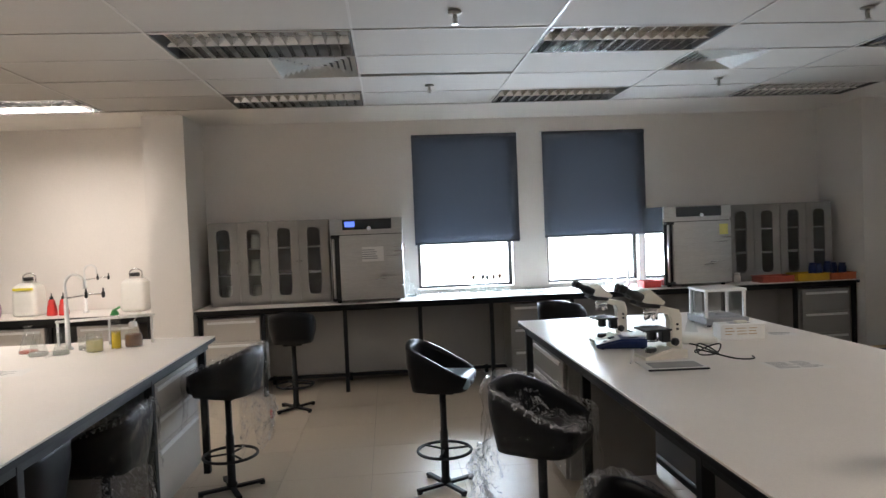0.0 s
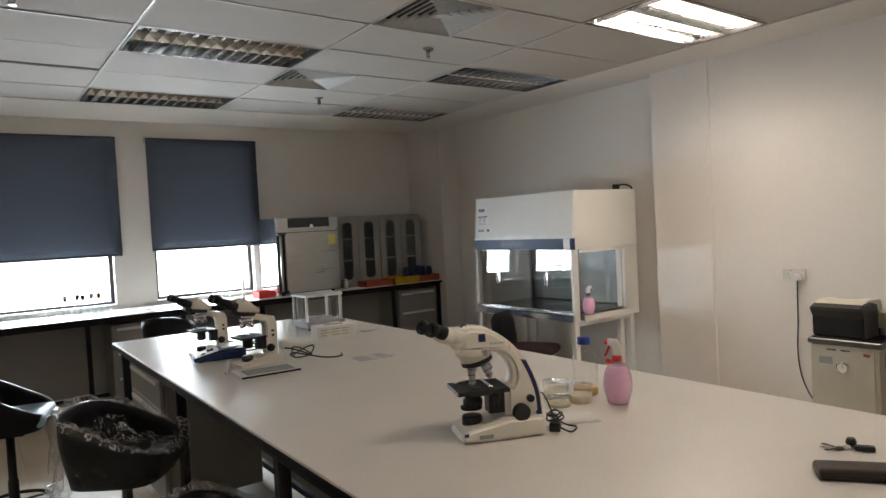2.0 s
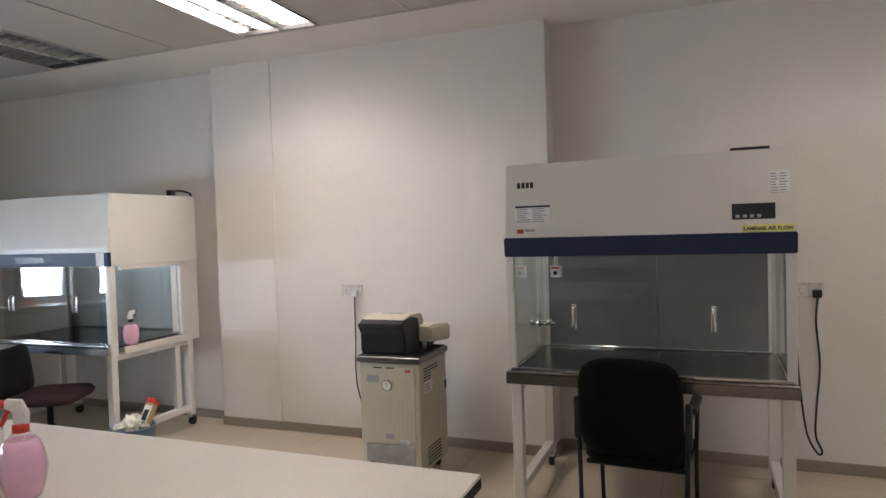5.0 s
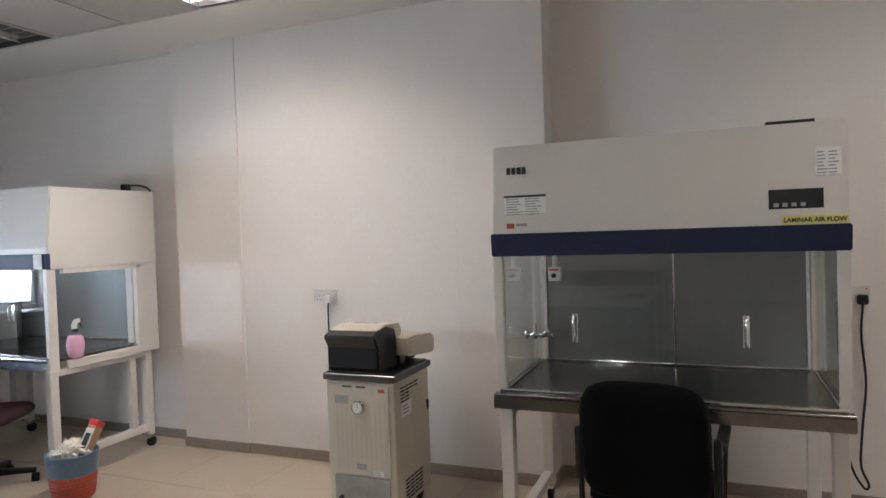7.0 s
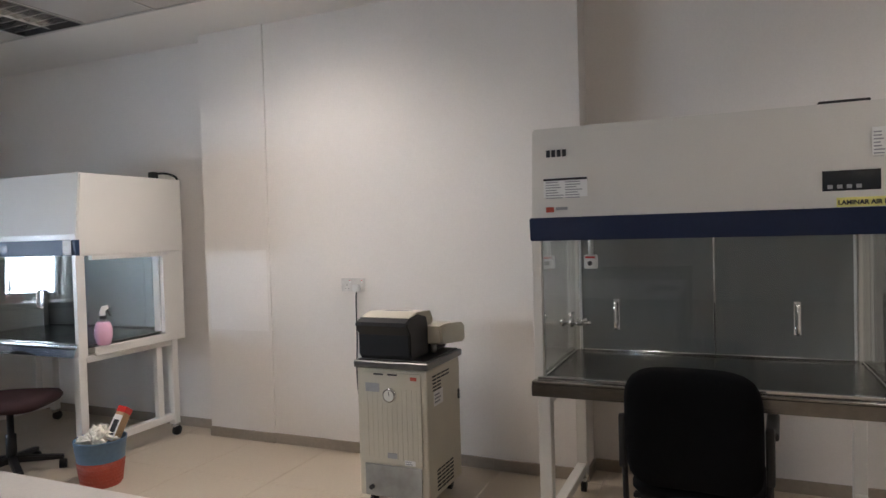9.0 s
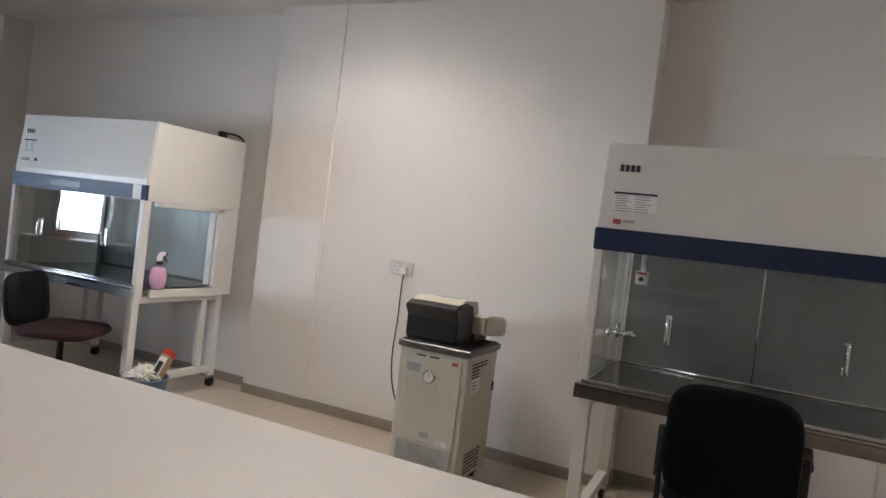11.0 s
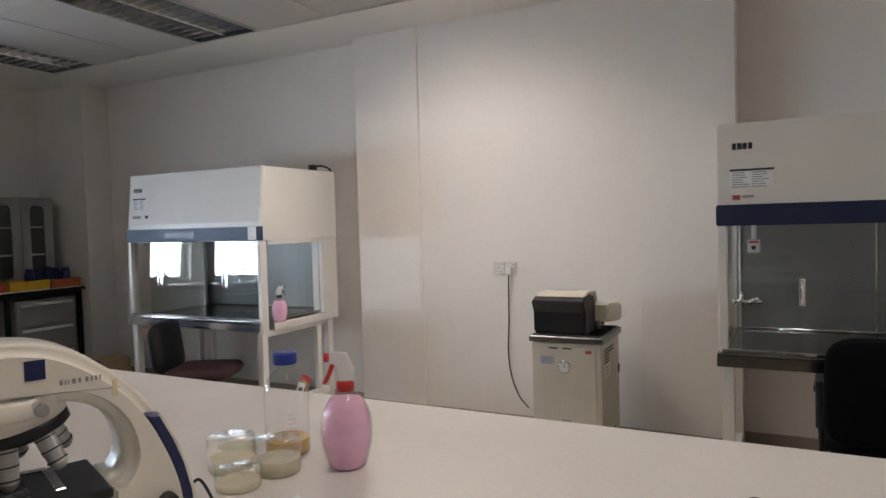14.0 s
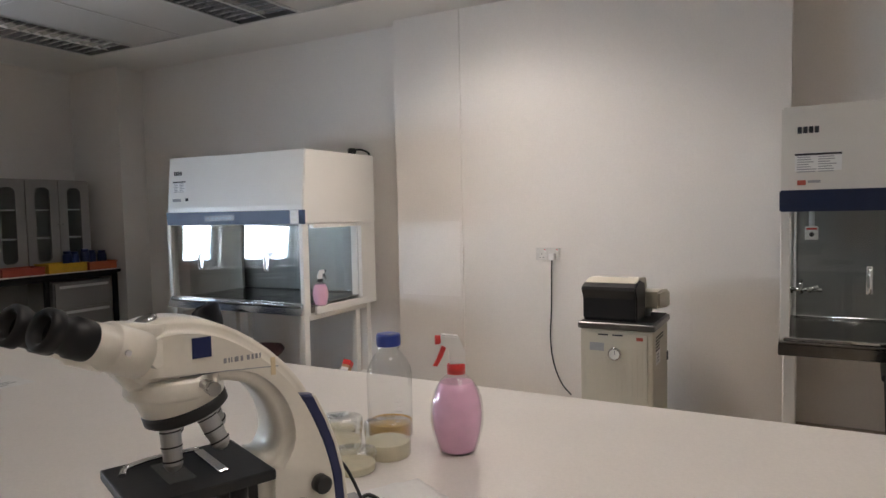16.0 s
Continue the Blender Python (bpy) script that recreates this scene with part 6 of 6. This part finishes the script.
wl = thing("spectacle_case", pose(2.082, 0.640, BZ, 0, 0, -51), "dark brown leather case near the bench end", "case")
part("body", bm_box(0.20, 0.075, 0.030, 0, 0, 0, 0.013, 4), LEATHER, wl)
part("flap_seam", bm_tube([(-0.09, -0.0385, 0.016), (0.09, -0.0385, 0.016)], 0.0012, 6), BLKPL, wl)
ky = thing("key_bunch", pose(2.262, 0.735, BZ, 0, 0, -62), "bunch of keys with a black fob", "keys")
part("fob", bm_box(0.05, 0.026, 0.014, 0.03, 0.0, 0.001, 0.005, 2), BLKPL, ky)
part("ring", bm_tube([(-0.01 + 0.014 * math.cos(2 * math.pi * i / 18), 0.014 * math.sin(2 * math.pi * i / 18), 0.006) for i in range(18)], 0.0012, 6, closed=True), CHROME, ky)
for k, a in enumerate((150, 185, 215, 5)):
    kb = bm_lathe([(0.011, 0), (0.011, 0.002)], 14)
    bm_box(0.036, 0.006, 0.002, 0.027, 0, 0, bm=kb)
    bm_box(0.010, 0.004, 0.002, 0.036, -0.004, 0, bm=kb)
    part("key", moved(kb, pose(-0.012 + 0.02 * math.cos(radians(a)), 0.02 * math.sin(radians(a)), 0.0005 + 0.0025 * k, 0, 0, a)), CHROME if k % 2 else BLKPL, ky)
part("tag", moved(bm_lathe([(0.012, 0.0), (0.014, 0.006), (0.010, 0.018)], 12), pose(0.0, 0.012, 0.012)), BLKPL, ky)


# ---- left island bench ----
beaker(-1.737, 4.43, BZ, 0.052, 0.125, "glass beaker two thirds full of pale yellow liquid", BROTH, 0.62)
cy = thing("measuring_cylinder", pose(-1.622, 4.48, BZ), "glass cylinder of bright yellow oil with green stopper", "cylinder")
part("glass", bm_lathe([(0.034, 0), (0.036, 0.004), (0.034, 0.008), (0.030, 0.014), (0.030, 0.20), (0.026, 0.215), (0.026, 0.225)], 24, cap=False), CLEARB, cy)
part("oil", bm_lathe([(0.028, 0.006), (0.0285, 0.014), (0.0285, 0.115)], 24), OIL, cy, "bright yellow oil")
part("stopper", bm_lathe([(0.024, 0.222), (0.027, 0.228), (0.020, 0.245), (0.008, 0.262)], 16), GREEN, cy)
part("stopper_wing", moved(bm_box(0.012, 0.045, 0.012, 0, 0.02, 0, 0.004), pose(0, 0, 0.250, 25, 0, -50)), GREEN, cy)
jr = thing("powder_bottle", pose(-1.547, 4.575, BZ), "squat clear bottle holding brown powder", "bottle")
part("glass", bm_lathe([(0.05, 0), (0.055, 0.006), (0.055, 0.085), (0.035, 0.105), (0.024, 0.112), (0.024, 0.13)], 24, cap=False), CLEARB, jr)
part("powder", bm_lathe([(0.051, 0.004), (0.0535, 0.008), (0.0535, 0.075), (0.03, 0.085)], 24), BROWN, jr)
part("bung", bm_lathe([(0.022, 0.128), (0.026, 0.135), (0.026, 0.16), (0.018, 0.165)], 16), WHITEP, jr)
part("rod", bm_tube([(0.0, 0.0, 0.16), (0.06, 0.0, 0.235)], 0.003, 6), TRANSL, jr)
flask(-2.054, 4.37, BZ, 0.060, 0.165, "conical flask with a stoppered neck", WATERY, 0.2)
flask(-1.916, 4.37, BZ, 0.052, 0.14, "conical flask with clear liquid", WATERY, 0.35)
beaker(-1.83, 4.52, BZ, 0.045, 0.09, "small clear glass beaker among the flasks", WATERY, 0.3)
flask(-2.18, 4.50, BZ, 0.060, 0.18, "conical flask with reddish dregs", REDM, 0.15)
tpt = thing("glassware_tray", pose(-2.13, 4.42, BZ), "clear shallow plastic tray under the flasks", "tray")
part("tray", bm_box(0.02, 0.3, 0.03, 0.17, 0.0, 0, 0.004), FILM, tpt)
paper(-1.98, 3.80, BZ, 0.30, 0.21, 12, "white paper sheet lying beside the glassware", 6, 1)


def lab_tap(m, label):
    t = thing("lab_tap", m, label, "tap")
    part("pillar", bm_lathe([(0.030, 0.0), (0.030, 0.012), (0.016, 0.02), (0.014, 0.34)], 18), WHITEP, t)
    part("spout", bm_tube(smooth_path([(0, 0, 0.34), (0.0, 0, 0.44), (0.03, 0, 0.488), (0.08, 0, 0.49), (0.115, 0, 0.46), (0.12, 0, 0.40)], 6), 0.0095, 10), WHITEP, t)
    arm = bm_tube([(0, 0, 0.34), (0.16, 0.0, 0.36), (0.24, 0.0, 0.36)], 0.005, 8)
    part("side_arm", arm, CHROME, t)
    for x in (0.13, 0.24):
        part("valve", bm_lathe([(0.007, 0.335), (0.011, 0.345), (0.011, 0.368), (0.006, 0.38), (0.005, 0.40)], 12), BLKPL, t).matrix_local = pose(x, 0, 0)
    return t


lab_tap(pose(-1.96, 4.56, BZ), "white gooseneck lab tap with side valves")
ex = thing("service_rail", pose(-1.75, 4.70, BZ), "white service rail with spigots on the bench", "service rail")
part("rail", bm_tube([(-0.35, 0, 0.17), (0.30, 0, 0.19)], 0.010, 8), WHITEP, ex)
for x in (-0.34, 0.0, 0.28):
    part("post", bm_tube([(x, 0, 0.0), (x, 0, 0.17 + 0.02 * (x + 0.35))], 0.009, 8), WHITEP, ex)


# ---- far bay counter ----
def carboy(x, y, label, lab=True):
    c = thing("carboy", pose(x, y, CZ), label, "carboy", "white carboys")
    b = bm_box(0.25, 0.24, 0.34, 0, 0, 0, 0.05, 4)
    for v in b.verts:
        if v.co.z > 0.28:
            k = (v.co.z - 0.28) / 0.06
            v.co.x *= 1 - 0.35 * k
            v.co.y *= 1 - 0.35 * k
    for f in b.faces:
        f.smooth = True
    part("body", b, TRANSL, c)
    part("neck", bm_lathe([(0.04, 0.338), (0.04, 0.365)], 18), TRANSL, c)
    part("cap", bm_lathe([(0.046, 0.362), (0.046, 0.395), (0.04, 0.398)], 18), BLKPL, c)
    part("handle", bm_tube(smooth_path([(-0.06, 0.02, 0.33), (-0.06, 0.02, 0.41), (0.0, 0.02, 0.44), (0.06, 0.02, 0.41), (0.06, 0.02, 0.33)], 5), 0.007, 8), CHROME, c)
    if lab:
        part("tape", bm_box(0.20, 0.002, 0.025, 0, -0.1215, 0.27), YLABEL, c, "strip of yellow tape")


carboy(-2.46, 7.12, "cloudy white plastic carboy with black cap", False)
carboy(-3.52, 7.12, "cloudy white plastic carboy with yellow tape")
for k in range(2):
    w = thing("wash_bottle", pose(-3.27 + 0.115 * k, 7.05, CZ), "red ribbed plastic wash bottle on the far counter", "bottle", "red wash bottles")
    part("body", bm_lathe([(0.045, 0), (0.05, 0.006), (0.048, 0.05), (0.044, 0.055), (0.046, 0.06), (0.042, 0.10), (0.037, 0.105), (0.038, 0.11), (0.030, 0.155), (0.02, 0.165)], 20), RED, w)
    part("cap", bm_lathe([(0.018, 0.165), (0.018, 0.19), (0.006, 0.20), (0.005, 0.23)], 14), BLKPL, w)
spray_bottle(pose(-3.78, 6.98, CZ, 0, 0, 0), 1.2, "pink spray bottle on the far counter", WHITEP, BLKPL)
lab_tap(pose(-3.00, 7.20, CZ, 0, 0, 0), "white gooseneck lab tap at the far counter")
drawer_unit(pose(-2.65, CY + 0.065, 0.10), 0.6, 0.5, 0.72, (1, 1, 1), "cream three-drawer unit in the far bay")
drawer_unit(pose(-3.55, CY + 0.065, 0.10), 0.6, 0.5, 0.72, (1, 1, 1), "cream three-drawer unit in the far bay")

# ---- window counter ----
rng = random.Random(11)
k = 0
for i in range(13):
    x, y = 0.42 + i * 0.115 + rng.uniform(-0.03, 0.03), rng.choice((6.98, 7.10, 7.24)) + rng.uniform(-0.04, 0.04)
    if i % 3 == 2:
        beaker(x, y, CZ, 0.042, 0.05, "shallow clear dish drying on the window counter", None, name="glass_dish", cat="glass dish")
    else:
        agar = beaker(x, y, CZ, rng.uniform(0.035, 0.05), rng.uniform(0.018, 0.03), "clear plastic petri dish on the window counter", None, name="petri_dish", cat="petri dish")
flask(0.41, 7.22, CZ, 0.055, 0.15, "clear conical flask by the window")
flask(0.47, 7.06, CZ, 0.05, 0.13, "clear conical flask by the window")
mc = thing("measuring_cylinder", pose(0.36, 7.18, CZ), "tall clear measuring cylinder by the window", "cylinder")
part("glass", bm_lathe([(0.035, 0), (0.035, 0.012), (0.020, 0.018), (0.020, 0.29), (0.023, 0.30)], 20, cap=False), CLEARB, mc)
for i, (x, y) in enumerate(((1.10, 7.30), (1.21, 7.34), (1.33, 7.30), (1.25, 7.26), (1.40, 7.33))):
    f = flask(x, y, CZ, 0.045, 0.15 + 0.02 * (i % 2), "conical flask with dark stopper by the window")
    part("stopper", bm_lathe([(0.014, 0.14), (0.020, 0.165), (0.020, 0.192), (0.014, 0.196)], 12), INK if i % 2 else BROWN, f)
for i, (x, y) in enumerate(((2.55, 7.28), (2.68, 7.32), (2.62, 7.18))):
    beaker(x, y, CZ, 0.04, 0.09, "clear beaker beside the sink", None)
tp = thing("sink_tap", pose(2.83, 7.20, CZ), "white gooseneck tap at the counter sink", "tap")
part("pillar", bm_lathe([(0.024, 0), (0.024, 0.012), (0.014, 0.02), (0.014, 0.20)], 16), WHITEP, tp)
part("spout", bm_tube(smooth_path([(0, 0, 0.2), (0, 0, 0.28), (-0.02, -0.02, 0.32), (-0.06, -0.05, 0.32), (-0.075, -0.06, 0.26)], 6), 0.009, 10), WHITEP, tp)
part("lever", bm_tube([(0.01, 0, 0.12), (0.06, 0, 0.14)], 0.007, 8), BLKPL, tp)


def crate(m, w, d, h, material, label, name="plastic_tray"):
    c = thing(name, m, label, "tray", "plastic trays")
    t = 0.004
    part("floor_panel", bm_box(w, d, t, 0, 0, 0), material, c)
    for s in (-1, 1):
        part("long_side", bm_box(w, t, h - t, 0, s * (d / 2 - t / 2), t, 0.001), material, c)
        part("short_side", bm_box(t, d - 2 * t, h - t, s * (w / 2 - t / 2), 0, t, 0.001), material, c)
        part("rim", bm_box(w + 0.016, 0.012, 0.008, 0, s * (d / 2 + 0.002), h - 0.008, 0.002), material, c)
    return c


crate(pose(2.98, 6.98, CZ, 0, 0, 8), 0.20, 0.15, 0.075, RED, "red plastic tray beside the sink")
crate(pose(4.36, 6.93, CZ, 0, 0, 0), 0.36, 0.22, 0.07, REDM, "faded red plastic tray on the wall counter")
crate(pose(4.745, 6.91, CZ, 0, 0, 0), 0.36, 0.22, 0.085, YELLOW, "yellow plastic tray on the wall counter")
crate(pose(5.085, 6.91, CZ, 0, 0, 2), 0.29, 0.22, 0.08, ORANGE, "orange-red plastic tray on the wall counter")
jar(3.98, 6.98, CZ, 0.035, 0.09, TRANSL, "small glass jar beside the oven", name="jar")
rng = random.Random(4)
for i in range(5):
    x, y = 4.80 + 0.086 * i, 6.90 + 0.03 * (i % 2)
    b = thing("reagent_pot", pose(x, y, CZ + 0.0045), "dark blue plastic bottle standing in a tray", "bottle", "blue bottles")
    h = rng.uniform(0.17, 0.24)
    part("body", bm_lathe([(0.038, 0), (0.041, 0.005), (0.041, h * 0.78), (0.034, h * 0.85), (0.030, h * 0.87)], 20), BLUEP, b)
    part("cap", bm_lathe([(0.033, h * 0.87), (0.033, h * 0.985), (0.030, h)], 18), BLUEP, b)

# ---- under the windows and by the right side ----
s8 = bar_stool(pose(1.78, 6.12, 0, 0, 0, 60), VINYL, "black tub bar stool pushed to the wall counter")
s9 = bar_stool(pose(2.98, 3.72, 0, 0, 0, 180), VINYL, "black tub bar stool at the far side of the bench", 0.13)
cardb = thing("cardboard_carton", pose(5.0, 6.25, 0), "low brown cardboard carton in the dark corner", "carton")
part("box", bm_box(0.40, 0.34, 0.26, 0, 0, 0, 0.004), KRAFT, cardb)
part("flap", moved(bm_box(0.38, 0.15, 0.004, 0, 0.075, 0), pose(0, -0.16, 0.262, 12, 0, 0)), KRAFT, cardb)

# ---- flow hood corner ----
spray_bottle(pose(4.745, 3.880, 0.7582, 0, 0, 150), 1.12, "squat pink spray bottle with white head on the hood ledge", BLKPL, BLKPL, 1.15)
bn = thing("waste_bin", pose(4.465, 3.60, 0), "red and blue plastic waste basket full of gloves", "bin")
low = bm_lathe([(0.105, 0.0), (0.108, 0.004), (0.128, 0.155), (0.124, 0.155), (0.104, 0.008)], 32, cap=False)
part("lower_shell", low, REDM, bn, "red lower shell")
part("shell_base", bm_lathe([(0.104, 0.001), (0.104, 0.005)], 32), REDM, bn)
own = bmesh.new()
for r in range(6):
    for i in range(36):
        a = 2 * math.pi * (i + 0.5 * (r % 2)) / 36
        rad = 0.1105 + 0.020 * (0.02 + r * 0.022) / 0.155
        moved_piece = moved(bm_box(0.004, 0.012, 0.010, 0, 0, 0), pose(rad * math.cos(a), rad * math.sin(a), 0.018 + r * 0.022, 0, 0, math.degrees(a)))
        join(own, moved_piece)
part("weave", own, REDM, bn, "basket-weave relief")
own = bm_lathe([(0.1285, 0.150), (0.142, 0.262), (0.146, 0.268), (0.142, 0.274), (0.136, 0.268), (0.1245, 0.152)], 32, cap=False)
part("upper_shell", own, BLUEG, bn, "grey-blue bag-lined rim")
rng = random.Random(8)
for k in range(16):
    a, r = rng.uniform(0, 6.28), rng.uniform(0, 0.095)
    own = bmesh.new()
    bmesh.ops.create_icosphere(own, subdivisions=3, radius=0.054)
    for v in own.verts:
        v.co *= 0.75 + 0.75 * noise.noise(v.co * 38 + Vector((k * 3.1, 0, 0)))
        v.co.z *= 0.6
    for f in own.faces:
        f.smooth = True
    part("used_glove", moved(own, pose(r * math.cos(a), r * math.sin(a), 0.255 + 0.060 * (1 - r / 0.1), rng.uniform(0, 90), 0, rng.uniform(0, 360))), GLOVE, bn, "crumpled cream latex glove")
ctn = thing("glove_carton", pose(4.50, 3.55, 0.245, 14, 28, 25), "empty white, red and brown glove carton in the bin", "carton")
part("carton", bm_box(0.085, 0.05, 0.20, 0, 0, 0, 0.002), KRAFT, ctn)
part("carton_face", bm_box(0.0015, 0.05, 0.15, -0.0433, 0, 0), PAPER, ctn)
part("carton_top", bm_box(0.0882, 0.052, 0.035, 0, 0, 0.168, 0.001), RED, ctn)
part("carton_print", bm_box(0.001, 0.03, 0.09, -0.0445, 0, 0.03), INK, ctn)


# ---- sockets and leads on the east wall ----
def socket(y, z, x, group="wall sockets"):
    s = thing("wall_socket", pose(x, y, z), "white square switched wall socket with red switch mark", "socket", group)
    part("plate", bm_box(0.010, 0.086, 0.086, -0.005, 0, -0.043, 0.003, 2), SOCK, s)
    part("rocker", bm_box(0.004, 0.014, 0.022, -0.012, -0.024, 0.012, 0.001), WHITEP, s)
    part("switch_mark", bm_box(0.001, 0.010, 0.006, -0.0145, -0.024, 0.026), RED, s)
    for dy, dz, w, h in ((0, 0.004, 0.004, 0.010), (0.011, -0.016, 0.007, 0.004), (-0.011, -0.016, 0.007, 0.004)):
        part("pin_hole", bm_box(0.001, w, h, -0.0103, dy, dz - 0.01), INK, s)
    return s


socket(2.472, 1.096, XR), socket(2.384, 1.096, XR)
pg = thing("mains_plug", pose(XR - 0.0105, 2.392, 1.075), "white mains plug with black lead to the steriliser", "plug")
part("body", bm_box(0.035, 0.045, 0.048, -0.0175, 0, -0.022, 0.008, 2), WHITEP, pg)
part("lead", bm_tube(smooth_path([(-0.020, 0.0, -0.02), (-0.020, 0.004, -0.10), (-0.012, 0.01, -0.35), (-0.010, 0.02, -0.55), (-0.015, 0.00, -0.72), (-0.03, -0.06, -0.86), (-0.06, -0.14, -0.93)], 6), 0.005, 8), BLKPL, pg)
XS = 5.62
socket(-0.515, 1.10, XS), socket(-0.605, 1.10, XS)
pg = thing("mains_plug", pose(XS - 0.0105, -0.61, 1.075), "black mains plug with long hanging lead", "plug")
part("body", bm_box(0.035, 0.048, 0.05, -0.0175, 0, -0.024, 0.010, 2), BLKPL, pg)
part("lead", bm_tube(smooth_path([(-0.022, 0.0, -0.02), (-0.025, 0.010, -0.18), (-0.02, -0.008, -0.42), (-0.025, 0.012, -0.66), (-0.025, 0.020, -0.84), (-0.03, -0.012, -0.935), (-0.03, 0.012, -0.95), (-0.04, 0.07, -0.82), (-0.09, 0.11, -0.50), (-0.15, 0.13, -0.22), (-0.19, 0.14, 0.0)], 7), 0.006, 8), BLKPL, pg)


# ---- floor tiles ----
tile_mesh = bpy.data.meshes.new("floor_tile")
own = bm_box(0.5975, 0.5975, 0.008, 0, 0, 0, 0.0012)
own.to_mesh(tile_mesh)
own.free()
tile_mesh.materials.append(TILE)
for i in range(19):
    for j in range(17):
        ob = new("floor_tile", tile_mesh)
        ob.parent = floor
        ob.location = (XL + 0.3 + i * 0.6, YB - 0.3 - j * 0.6, -0.008)
